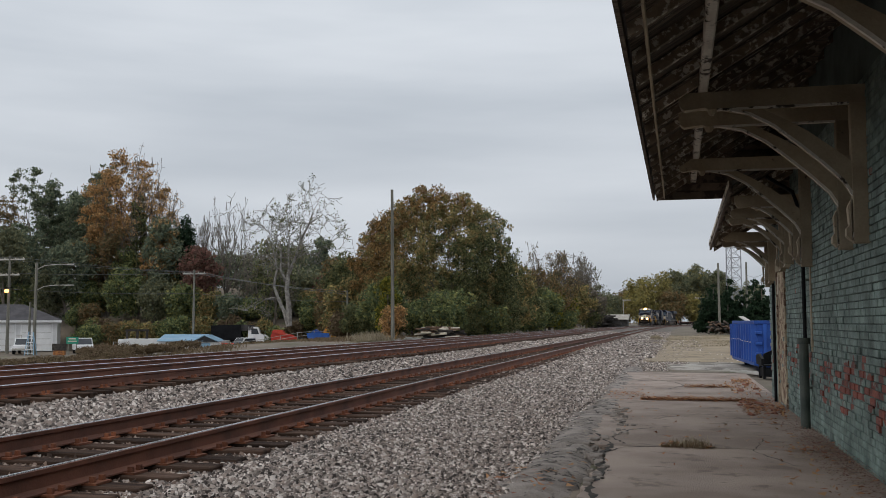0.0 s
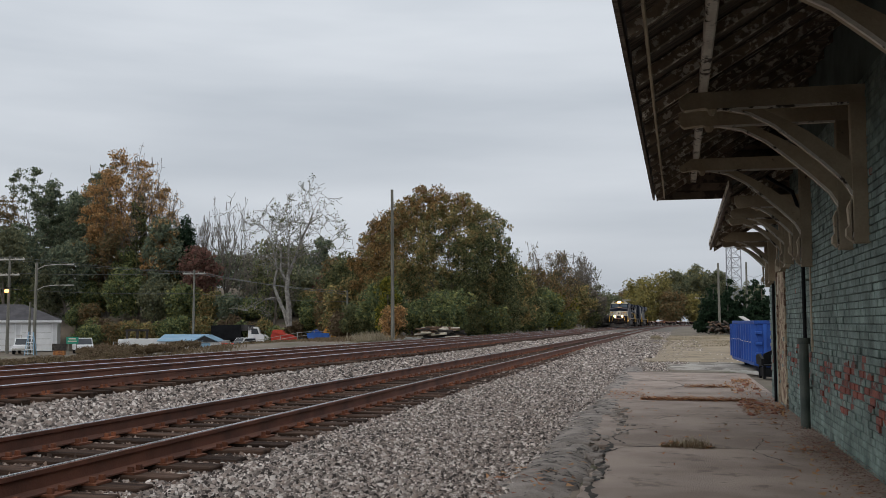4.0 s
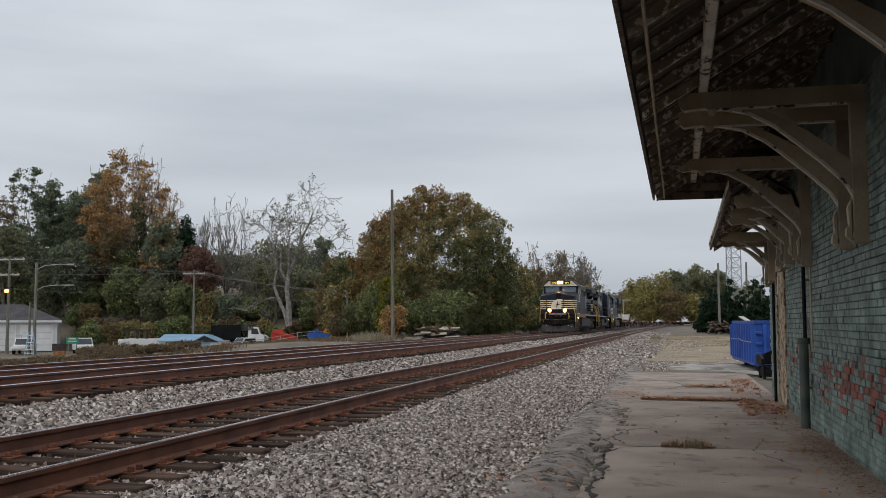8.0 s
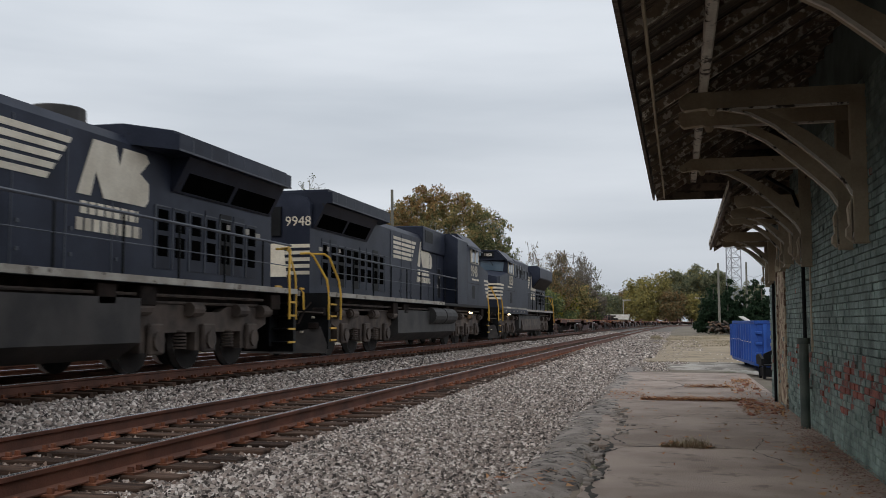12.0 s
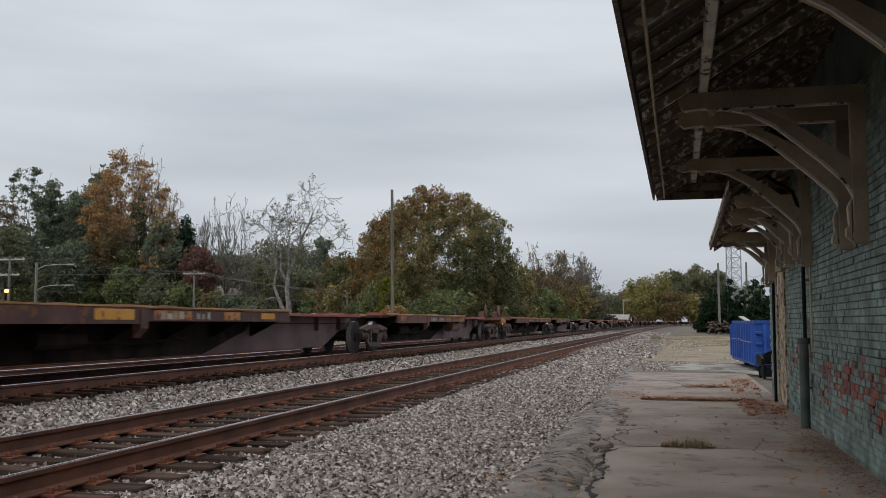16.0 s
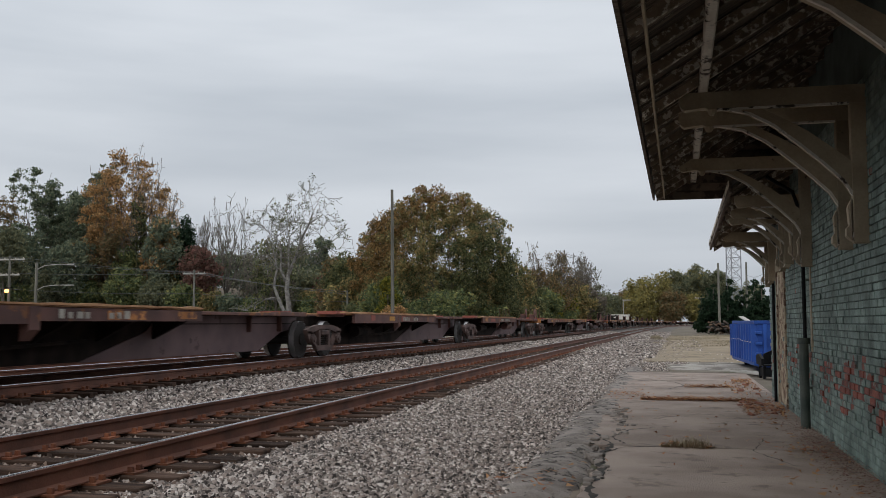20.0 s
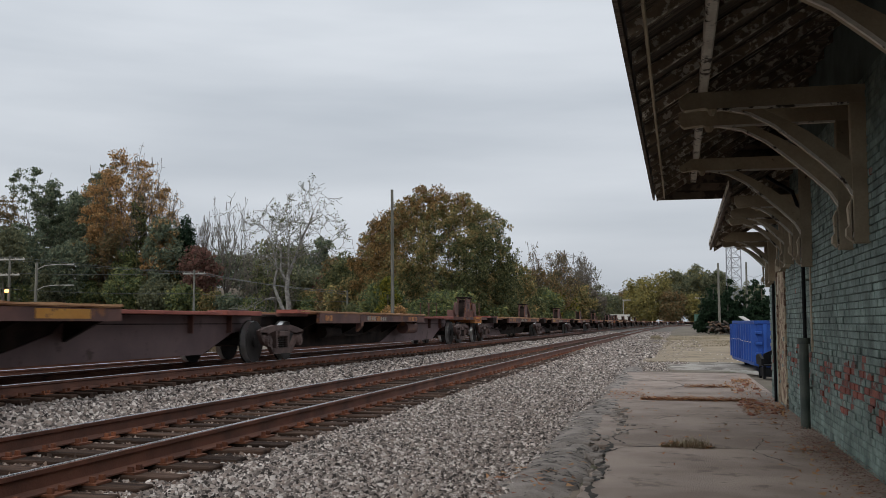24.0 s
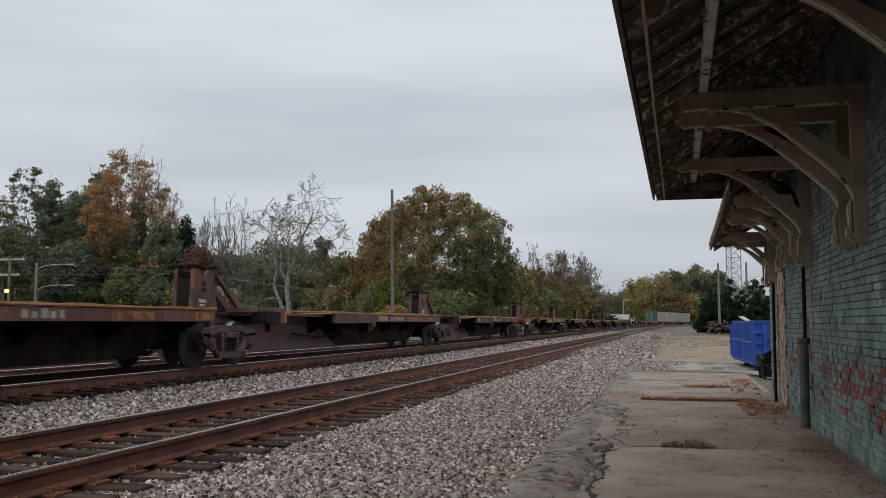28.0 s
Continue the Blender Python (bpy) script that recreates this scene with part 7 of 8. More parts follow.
# ---- leaves, weeds and flakes on the platform ----
litter("fallen_leaves", [(-0.62, 1.2, 16.12, 16.5, 1500), (0.1, 0.95, 19.5, 19.75, 420), (1.0, 1.5, 9.9, 10.4, 60), (1.1, 1.5, 21.0, 22.4, 260), (0.9, 1.5, 13.2, 16.5, 520), (0.9, 1.5, 17.2, 21.5, 300), (-0.2, 0.3, 10.08, 10.3, 70), (-1.2, -0.6, 16.6, 18.2, 130), (0.8, 1.5, 6, 12, 110), (-1.0, 1.4, 7, 24, 160), (-1.5, -0.8, 6.6, 9, 60)], "litter", "brown fallen leaves gathered in the joints and by the wall", 0.04, 8)
litter("paint_flakes", [(1.0, 1.53, 7.5, 11.8, 900), (0.3, 1.1, 7, 12, 160), (-0.6, 1.0, 7, 16, 500), (-1.4, -0.7, 7, 14, 200)], "straw", "pale flakes of paint fallen below the wall", 0.014, 9)
tuft("joint_weeds", [(-0.05, 10.18, 0.7), (0.1, 10.18, 1.0), (0.2, 10.2, 0.8), (-0.12, 10.17, 0.5)], 520, 0.1, 0.07, "weed", "tuft of dry weeds growing in the slab joint", 0.004)
tuft("joint_grass", [(0.0, 10.19, 0.8), (0.12, 10.18, 1.0), (0.22, 10.2, 0.7)], 160, 0.14, 0.07, "straw", "pale dry grass blades in the slab joint", 0.004)
rub = random.Random(6)
bb = bmesh.new()
box(bb, -0.06, 0.06, -0.045, 0.045, 0.0, 0.05, bevel=0.014)
lone = part("broken_brick", bb, "rubble")
spots = [(1.25 + rub.uniform(-0.35, 0.25), 14.4 + rub.uniform(-1.2, 2.2)) for _ in range(22)] + [(1.35, 17.9), (1.1, 18.6), (1.42, 19.2), (1.3, 20.4)]
for i, (x, y) in enumerate(spots):
    o = lone if i == 0 else new("broken_brick", lone.data)
    tagged(o, "broken lump of red brick at the foot of the wall", "brick", "loose bricks")
    k = rub.uniform(0.5, 1.1)
    o.matrix_basis = pose(x, y, 0.022, rub.uniform(-12, 12), rub.uniform(-12, 12), rub.uniform(0, 180)) @ Matrix.Diagonal((k, k * rub.uniform(0.6, 1.2), k * 0.8, 1))
litter("brick_grit", [(1.18, 1.55, 7.0, 14.0, 1900), (0.85, 1.3, 13.2, 16.8, 700), (1.3, 1.56, 7.0, 12.4, 1600)], "redgrit", "red brick grit along the foot of the wall", 0.016, 10)


def crack(pts, w, seed, name="crack"):
    """A ragged crack along a line on the slabs, its shade painted as a dark strip."""
    r = random.Random(seed)
    fine = []
    for (x0, y0), (x1, y1) in zip(pts, pts[1:]):
        n = max(2, int(math.hypot(x1 - x0, y1 - y0) / 0.07))
        fine += [(x0 + (x1 - x0) * k / n + r.uniform(-0.02, 0.02), y0 + (y1 - y0) * k / n + r.uniform(-0.02, 0.02)) for k in range(n)]
    fine.append(pts[-1])
    vs, fs = [], []
    for i, (x, y) in enumerate(fine):
        a, b = fine[max(0, i - 1)], fine[min(len(fine) - 1, i + 1)]
        d = math.hypot(b[0] - a[0], b[1] - a[1]) or 1
        nx, ny = -(b[1] - a[1]) / d, (b[0] - a[0]) / d
        k = w * r.uniform(0.2, 1.0) * (0.3 if i in (0, len(fine) - 1) else 1)
        vs += [(x - nx * k, y - ny * k, 0.0325), (x + nx * k, y + ny * k, 0.0325)]
    fs = [(2 * i, 2 * i + 1, 2 * i + 3, 2 * i + 2) for i in range(len(fine) - 1)]
    tagged(part(name, (vs, fs), "dirt"), "ragged crack in the asphalt, its shade painted dark", "crack", "asphalt cracks")


for i, (pts, w) in enumerate((([(-0.55, 10.3), (-0.75, 10.9), (-0.6, 11.6), (-0.3, 12.0)], 0.016), ([(-0.3, 12.1), (-0.9, 12.5)], 0.012), ([(-0.72, 14.6), (-0.95, 14.0), (-0.8, 13.5)], 0.03), ([(-0.72, 9.6), (-0.55, 10.05), (-0.2, 10.18)], 0.018), ([(-0.2, 19.0), (0.1, 20.0), (-0.1, 21.2), (-0.4, 21.6)], 0.02), ([(0.35, 12.6), (1.0, 12.9), (1.4, 12.7)], 0.01), ([(-0.5, 13.2), (0.2, 13.5), (1.1, 13.2)], 0.009), ([(-0.9, 21.5), (0.4, 21.9), (1.3, 21.7)], 0.03), ([(-0.8, 23.5), (0.2, 23.2), (1.2, 23.6)], 0.03), ([(1.0, 9.1), (0.7, 10.0), (0.9, 11.2)], 0.007), ([(-0.6, 16.9), (0.3, 17.2), (1.2, 17.0)], 0.012), ([(-0.69, 10.3), (-0.75, 9.3), (-0.66, 8.5), (-0.7, 7.6), (-0.62, 7.0)], 0.05), ([(-0.95, 11.2), (-0.8, 10.7), (-0.72, 10.3)], 0.03))):
    crack(pts, w, 40 + i)


# broken lip of the asphalt where the apron has slumped
lip = random.Random(31)
rb = bmesh.new()
for i in range(80):
    y = lip.choice((lip.uniform(7.5, 10.0), lip.uniform(10.0, 12.5), lip.uniform(12.5, 14.5)))
    x = -0.78 + 0.1 * math.sin(y * 1.7) + lip.gauss(0, 0.05)
    k = lip.uniform(0.015, 0.05)
    box(rb, x - k, x + k * lip.uniform(0.5, 1.2), y - k, y + k * lip.uniform(0.6, 1.6), 0.0, 0.02 + k * 0.8, bevel=k * 0.2)
tagged(part("asphalt_rubble", rb, "apron"), "crumbled lumps of asphalt along the broken slab edge", "rubble", kind="stuff")

# ---- poles and wires ----
def pole(x, y, top, r=0.13, arms=(), label="weathered grey timber utility pole", lean=(0, 0), z0=None, lamp=0.0):
    b = height(x, y) if z0 is None else z0
    e = thing("utility_pole", label, "pole", "utility poles", m=pose(x, y, b, lean[0], lean[1]))
    h = top - b
    part("pole_shaft", tube(bmesh.new(), [(0, 0, -0.2), (0, 0, h * 0.5), (0, 0, h)], r, 10, r * 0.7), "greywood", e)
    for z, w in arms:
        arm = part("crossarm", boxes((-w, w, -0.07, 0.07, z - b - 0.12, z - b + 0.05)), "concrete", e, "pale weathered crossarm")
        for sx in (-0.9, -0.35, 0.35, 0.9):
            part("insulator", disc(bmesh.new(), (sx * w, 0, z - b + 0.11), "z", 0.06, 0.16, 8), "white", arm)
        bm = tube(bmesh.new(), [(-w * 0.6, 0, z - b - 0.05), (0, 0, z - b - 0.6)], 0.025, 5)
        tube(bm, [(w * 0.6, 0, z - b - 0.05), (0, 0, z - b - 0.6)], 0.025, 5)
        part("arm_brace", bm, "greywood", arm)
    if lamp:
        for z in (h - 0.15, h - 2.5):
            bm = tube(bmesh.new(), [(0, 0, z - 0.6), (0.9, 0.2, z - 0.15), (2.2, 0.5, z), (3.6, 0.8, z)], 0.05, 6)
            a = part("lamp_arm", bm, "concrete", e, "pale street lamp arm")
            part("lamp_head", boxes((3.4, 4.2, 0.65, 0.95, z - 0.1, z + 0.06), bevel=0.03), "concrete", a)
    return e


pole(-19.52, 64.69, 10.73, 0.14, label="tall weathered timber pole beside the tracks", lean=(0, -0.5))
pole(-75.93, 96.41, 9.1, 0.2, ((8.7, 2.0), (6.9, 1.3)))
pole(-70.32, 93.75, 8.0, 0.2, label="weathered timber pole with two street lamp arms", lamp=1.0)
pole(-71.1, 93.9, 3.6, 0.16)
pole(-57.9, 107.1, 7.8, 0.17, ((7.35, 1.5),))
pole(-32.9, 92.9, 4.65, 0.14)
pole(-41.82, 128.8, 6.0, 0.18)
pole(-32.0, 92.2, 1.6, 0.12)
pole(4.63, 114.0, 8.1, 0.16, lean=(0, -0.4))
pole(8.27, 123.0, 8.7, 0.16)
pole(4.0, 186.5, 6.2, 0.16, ((5.9, 1.2),), lean=(0, 3))
signal = thing("street_lamp", "glowing orange sodium lamp on a pole", "lamp", m=pose(-75.6, 95.6, 4.95))
part("lamp_glass", disc(bmesh.new(), (0, 0, 0), "y", 0.2, 0.3, 12), "sodium", signal, "glowing orange glass")
part("lamp_hood", boxes((-0.3, 0.6, 0.0, 0.4, 0.3, 0.4)), "black", signal)


def wire(a, b, sag, r=0.02):
    pts = [(a[0] + (b[0] - a[0]) * k / 14, a[1] + (b[1] - a[1]) * k / 14, a[2] + (b[2] - a[2]) * k / 14 - sag * 4 * (k / 14) * (1 - k / 14)) for k in range(15)]
    w = part("power_line", tube(bmesh.new(), pts, r, 4), "wirecoat")
    tagged(w, "thin grey overhead power line between the poles", "cable", "overhead wires")


for dz, dx in ((8.85, -1.6), (8.85, 1.6), (7.05, 1.0), (5.2, 0.0)):
    pb = 7.5 if dz > 7 else (7.0 if dz > 6 else 4.9)
    wire((-75.93 + dx, 96.4, dz), (-57.9 + dx * 0.55, 107.1, pb), 0.25)
    wire((-57.9 + dx * 0.55, 107.1, pb), (-32.9, 92.9, 4.45 - 0.25 * (dx > 0) - (1.0 if dz < 6 else 0)), 0.25)
    wire((-75.93 + dx, 96.4, dz), (-112 + dx, 80, dz + 0.6), 0.25)
wire((8.27, 123.0, 7.2), (11.0, 118.0, 8.6), 1.0)


# ---- yard beyond the line ----
def garage():
    g = thing("garage", "white weatherboarded garage with a dark hipped roof and closed doors", "garage")
    x0, x1, y0, y1, z0, ze, zr = -94.0, -77.4, 104.0, 113.0, -2.25, 1.55, 3.6
    m = pose(-75.2, 104.6, 0, 0, 0, 33) @ pose(77.4, -104.0, 0)
    part("wall", boxes((x0, x1, y0, y1, z0, ze)), "carwhite", g).matrix_basis = m
    rf = bmesh.new()
    o = 0.5
    v = [rf.verts.new(p) for p in ((x0 - o, y0 - o, ze), (x1 + o, y0 - o, ze), (x1 + o, y1 + o, ze), (x0 - o, y1 + o, ze), (x0 + 4, (y0 + y1) / 2, zr), (x1 - 4.2, (y0 + y1) / 2, zr))]
    for f in ((0, 1, 5, 4), (1, 2, 5), (2, 3, 4, 5), (3, 0, 4), (0, 3, 2, 1)):
        rf.faces.new([v[i] for i in f])
    part("roof", rf, "slate", g, "dark grey shingle roof").matrix_basis = m
    part("eaves_board", boxes((x0 - o, x1 + o, y0 - o - 0.05, y0 - o, ze - 0.25, ze + 0.02)), "carwhite", g).matrix_basis = m
    for i in range(4):
        a = -81.4 - 4.2 * i
        d = part("garage_door", boxes((a, a + 3.3, y0 - 0.06, y0, z0 + 0.05, 1.0)), "carwhite", g)
        d.matrix_basis = m
        for z in (-1.5, -0.75, 0.0):
            part("panel_joint", boxes((a, a + 3.3, y0 - 0.075, y0 - 0.06, z, z + 0.05)), "concrete", d)
        part("door_trim", boxes((a - 0.2, a - 0.05, y0 - 0.1, y0, z0 + 0.05, 1.2), (a + 3.35, a + 3.5, y0 - 0.1, y0, z0 + 0.05, 1.2)), "carwhite", g).matrix_basis = m


garage()


def pickup(x, y, rz, paint, label, rack=False):
    e = thing("pickup_truck", label, "pickup truck", "parked pickups", m=pose(x, y, height(x, y) + 0.02, 0, 0, rz))
    part("body", prism([(-2.7, 0.45), (2.7, 0.45), (2.7, 0.95), (1.5, 1.08), (-2.7, 1.08)], "y", -0.95, 0.95), paint, e)
    part("cab", prism([(-0.9, 1.08), (1.45, 1.08), (0.75, 1.8), (-0.7, 1.82)], "y", -0.88, 0.88), paint, e)
    for s in (-1, 1):
        a, b = sorted((s * 0.885, s * 0.9))
        part("side_window", prism([(-0.7, 1.15), (1.2, 1.15), (0.7, 1.7), (-0.6, 1.72)], "y", a, b), "carglass", e)
        for wx in (-1.75, 1.75):
            part("wheel", disc(bmesh.new(), (wx, s * 0.82, 0.38), "y", 0.38, 0.25, 16), "black", e)
    part("windscreen", prism([(0.78, 1.72), (1.46, 1.1), (1.48, 1.12), (0.8, 1.76)], "y", -0.8, 0.8), "carglass", e)
    part("bumper", boxes((2.68, 2.82, -0.9, 0.9, 0.45, 0.7), bevel=0.03), "concrete", e)
    if rack:
        bm = bmesh.new()
        for s in (-0.8, 0.8):
            for wx in (-2.6, -1.0):
                tube(bm, [(wx, s, 1.05), (wx, s, 2.1)], 0.03, 5)
            tube(bm, [(-2.6, s, 2.1), (0.8, s, 2.1)], 0.03, 5)
        part("ladder_rack", bm, "concrete", e)
    return e


pickup(-67.3, 98.5, -50, "carwhite", "white pickup truck parked in the yard")
pickup(-73.4, 96.2, -62, "carwhite", "white pickup truck with a ladder rack", True)
pickup(-49.6, 104.6, 240, "carwhite", "white pickup truck half hidden behind the rails")
wv = pickup(-39.6, 112.2, 200, "concrete", "pale van-like pickup at the end of the yard")

sg = thing("sign", "green sign with white lettering on two posts", "sign", m=pose(-64.7, 92.7, height(-64.7, 92.7), 0, 0, 16))
part("panel", boxes((-0.65, 0.65, -0.02, 0.02, 1.3, 2.05)), "signgreen", sg)
for z, w in ((1.78, 0.4), (1.5, 0.48)):
    part("lettering_bar", boxes((-w, w, -0.03, -0.02, z, z + 0.13)), "white", sg)
for x in (-0.45, 0.45):
    part("post", boxes((x - 0.05, x + 0.05, 0.02, 0.1, 0.0, 2.0)), "greywood", sg)


def trailer():
    e = thing("cargo_trailer", "long low white cargo trailer parked in the yard", "trailer", m=pose(-59.8, 101.2, height(-59.8, 101.2), 0, 0, 15))
    part("box_body", boxes((-3.1, 3.1, -1.1, 1.1, 0.5, 1.75), bevel=0.06), "carwhite", e)
    part("skirt", boxes((-3.0, 3.0, -1.0, 1.0, 0.3, 0.5)), "black", e)
    for x in (-0.5, 0.5):
        for s in (-1, 1):
            part("wheel", disc(bmesh.new(), (x, s * 0.95, 0.34), "y", 0.34, 0.24, 14), "black", e)


trailer()
sh = thing("metal_shed", "pale blue metal-roofed shed with a white gable", "shed", m=pose(-55.6, 102.6, height(-55.6, 102.6), 0, 0, 15))
part("wall", boxes((-3.2, 3.6, -2.0, 4.0, 0, 1.5)), "carwhite", sh)
part("roof", prism([(-2.3, 1.45), (1.0, 2.15), (4.3, 1.45), (4.3, 1.52), (1.0, 2.24), (-2.3, 1.52)], "x", -3.5, 1.8), "bluesteel", sh, "pale blue sheet metal roof")
part("gable_roof", prism([(0.6, 1.4), (2.0, 2.1), (3.6, 1.4), (3.6, 1.48), (2.0, 2.2), (0.6, 1.48)], "y", -2.5, 1.5), "bluesteel", sh)
part("gable", prism([(0.7, 1.4), (3.5, 1.4), (2.0, 2.08)], "y", -2.2, -2.1), "carglass", sh)
part("door", boxes((1.2, 2.6, -2.06, -2.0, 0.0, 1.3)), "bluesteel", sh)

dt = thing("dump_truck", "black-bodied dump truck with a white cab", "truck", m=pose(-53.4, 111.0, height(-53.4, 111.0) + 0.3, 0, 0, 15))
part("dump_body", prism([(-3.4, 1.1), (-3.5, 2.9), (0.2, 3.0), (0.3, 1.1)], "y", -1.25, 1.25), "black", dt)
part("load_cover", prism([(0.2, 2.2), (0.2, 3.0), (1.6, 2.9), (1.9, 2.3)], "y", -1.1, 1.1), "tank", dt)
part("cab", prism([(1.1, 0.8), (3.1, 0.8), (3.1, 1.7), (2.6, 1.85), (2.3, 2.7), (1.1, 2.75)], "y", -1.1, 1.1), "carwhite", dt)
part("hood", prism([(3.1, 0.8), (4.3, 0.8), (4.3, 1.45), (3.1, 1.75)], "y", -0.8, 0.8), "carwhite", dt)
for s in (-1, 1):
    a, b = sorted((s * 1.1, s * 1.12))
    part("side_window", prism([(1.5, 1.8), (2.45, 1.8), (2.2, 2.5), (1.5, 2.5)], "y", a, b), "carglass", dt)
part("chassis", boxes((-3.2, 4.0, -0.5, 0.5, 0.7, 1.1)), "black", dt)
for x in (-2.4, -1.2, 3.4):
    for s in (-1, 1):
        part("wheel", disc(bmesh.new(), (x, s * 0.95, 0.5), "y", 0.5, 0.3, 16), "black", dt)

ld = thing("skid_loader", "red skid loader with its arms lowered", "loader", m=pose(-46.2, 107.8, height(-46.2, 107.8) + 0.5, 0, 0, 15))
part("body", prism([(-1.4, 0.4), (1.2, 0.4), (1.2, 0.9), (0.2, 1.15), (-0.2, 1.75), (-1.2, 1.75), (-1.5, 1.0)], "y", -0.8, 0.8), "machinered", ld)
part("lift_arm", prism([(-1.4, 1.5), (-1.2, 1.65), (1.0, 1.1), (1.9, 0.5), (1.7, 0.4), (0.8, 0.9)], "y", -0.95, -0.82), "machinered", ld)
part("lift_arm", prism([(-1.4, 1.5), (-1.2, 1.65), (1.0, 1.1), (1.9, 0.5), (1.7, 0.4), (0.8, 0.9)], "y", 0.82, 0.95), "machinered", ld)
part("bucket", prism([(1.7, 0.2), (2.5, 0.15), (2.1, 0.9), (1.7, 0.8)], "y", -0.95, 0.95), "tank", ld)
for x in (-0.9, 0.7):
    for s in (-1, 1):
        part("wheel", disc(bmesh.new(), (x, s * 0.95, 0.2), "y", 0.42, 0.25, 14), "black", ld)

bs = thing("scrap_skip", "strong blue scrap skip heaped with blue machinery", "skip", m=pose(-40.8, 105.6, height(-40.8, 105.6), 0, 0, 15) @ Matrix.Diagonal((0.82, 0.82, 0.82, 1)))
part("bin_body", prism([(-1.5, 0.0), (1.2, 0.0), (1.5, 1.3), (-1.7, 1.3)], "y", -0.9, 0.9), "skipblue", bs)
part("rim", boxes((-1.75, 1.55, -0.95, 0.95, 1.28, 1.38)), "skipblue", bs)
part("heap", prism([(-1.2, 1.38), (0.2, 1.38), (0.1, 1.6), (-0.5, 1.9), (-1.0, 1.7)], "y", -0.6, 0.6), "skipblue", bs)
ex = thing("excavator", "small orange excavator with its boom folded", "excavator", m=pose(-40.4, 108.5, height(-40.4, 108.5) + 0.1, 0, 0, 15))
part("track_left", boxes((-0.9, 0.9, -0.8, -0.45, 0.0, 0.4), bevel=0.08), "black", ex)
part("track_right", boxes((-0.9, 0.9, 0.45, 0.8, 0.0, 0.4), bevel=0.08), "black", ex)
part("house", prism([(-0.9, 0.45), (0.7, 0.45), (0.7, 1.0), (0.3, 1.9), (-0.4, 1.95), (-0.9, 1.2)], "y", -0.7, 0.7), "machineorange", ex)
part("boom", prism([(0.4, 0.8), (0.7, 0.7), (1.5, 2.2), (1.2, 2.3)], "y", -0.12, 0.12), "machineorange", ex)
part("stick", prism([(1.2, 2.3), (1.5, 2.2), (2.2, 0.9), (2.0, 0.8)], "y", -0.1, 0.1), "machineorange", ex)
part("bucket", prism([(1.9, 0.9), (2.3, 0.9), (2.2, 0.4), (1.8, 0.5)], "y", -0.25, 0.25), "tank", ex)
lad = thing("step_ladder", "pale blue and white step ladder standing open", "ladder", m=pose(-70.2, 93.0, height(-70.2, 93.0), 0, 0, 20))
for x0, x1, yy_ in ((-0.5, -0.22, -0.5), (0.5, 0.22, -0.5), (-0.5, -0.22, 0.7), (0.5, 0.22, 0.7)):
    part("rail", tube(bmesh.new(), [(x0, yy_, 0.0), (x1, 0.0, 2.6)], 0.05, 5), "bluesteel", lad)
for k in range(6):
    f_ = (k + 0.6) / 6.6
    w_ = 0.5 - 0.28 * f_
    part("tread", boxes((-w_, w_, -0.5 * (1 - f_) - 0.08, -0.5 * (1 - f_) + 0.08, 2.6 * f_ - 0.04, 2.6 * f_ + 0.04)), "carwhite", lad)
cab2 = thing("tool_cabinet", "dark metal cabinet with an orange base in the yard", "cabinet", m=pose(-66.9, 93.5, height(-66.9, 93.5), 0, 0, 16) @ Matrix.Diagonal((0.7, 0.7, 0.75, 1)))
part("cabinet_body", boxes((-1.0, 1.0, -0.4, 0.4, 0.7, 1.7), bevel=0.03), "charred", cab2)
part("base", boxes((-0.8, 0.9, -0.4, 0.4, 0.0, 0.68), bevel=0.03), "carorange", cab2)
wl_ = thing("white_tank", "small white water tank behind the fence", "tank", m=pose(-62.8, 99.5, height(-62.8, 99.5)))
part("tank_body", tube(bmesh.new(), [(0, 0, 0.0), (0, 0, 1.5), (0, 0, 1.7)], 0.6, 14, 0.45), "carwhite", wl_)
rt_ = thing("red_trailer", "low red and white utility trailer", "trailer", m=pose(-52.0, 104.0, height(-52.0, 104.0), 0, 0, 15))
part("bed", boxes((-1.6, 1.6, -0.8, 0.8, 0.5, 1.2), bevel=0.03), "machinered", rt_)
part("canopy", boxes((-3.4, -1.7, -0.8, 0.8, 0.4, 1.7), bevel=0.05), "carwhite", rt_)
for x_ in (-2.6, 0.6):
    part("wheel", disc(bmesh.new(), (x_, -0.8, 0.3), "y", 0.3, 0.2, 12), "black", rt_)

fr = thing("goal_stand", "dark open timber stand in the weeds", "stand", m=pose(-61.2, 100.0, height(-61.2, 100.0), 0, 0, 15))
for x in (-1.2, 0.0, 1.1):
    part("post", boxes((x - 0.12, x + 0.12, -0.1, 0.1, 0, 2.7)), "charred", fr)
part("beam", boxes((-1.4, 1.3, -0.12, 0.12, 2.6, 2.85)), "charred", fr)
fence = thing("chain_fence", "low grey wire fence across the yard", "fence")
for i in range(16):
    x, y = -64 + 1.9 * i, 99.5 + 0.45 * i
    part("post", tube(bmesh.new(), [(x, y, height(x, y) - 0.1), (x, y, height(x, y) + 1.4)], 0.05, 5), "concrete", fence)
for k in (0.5, 0.95, 1.35):
    part("rail_wire", tube(bmesh.new(), [(-64 + 1.9 * i, 99.5 + 0.45 * i, height(-64 + 1.9 * i, 99.5 + 0.45 * i) + k) for i in range(16)], 0.025, 4), "concrete", fence)


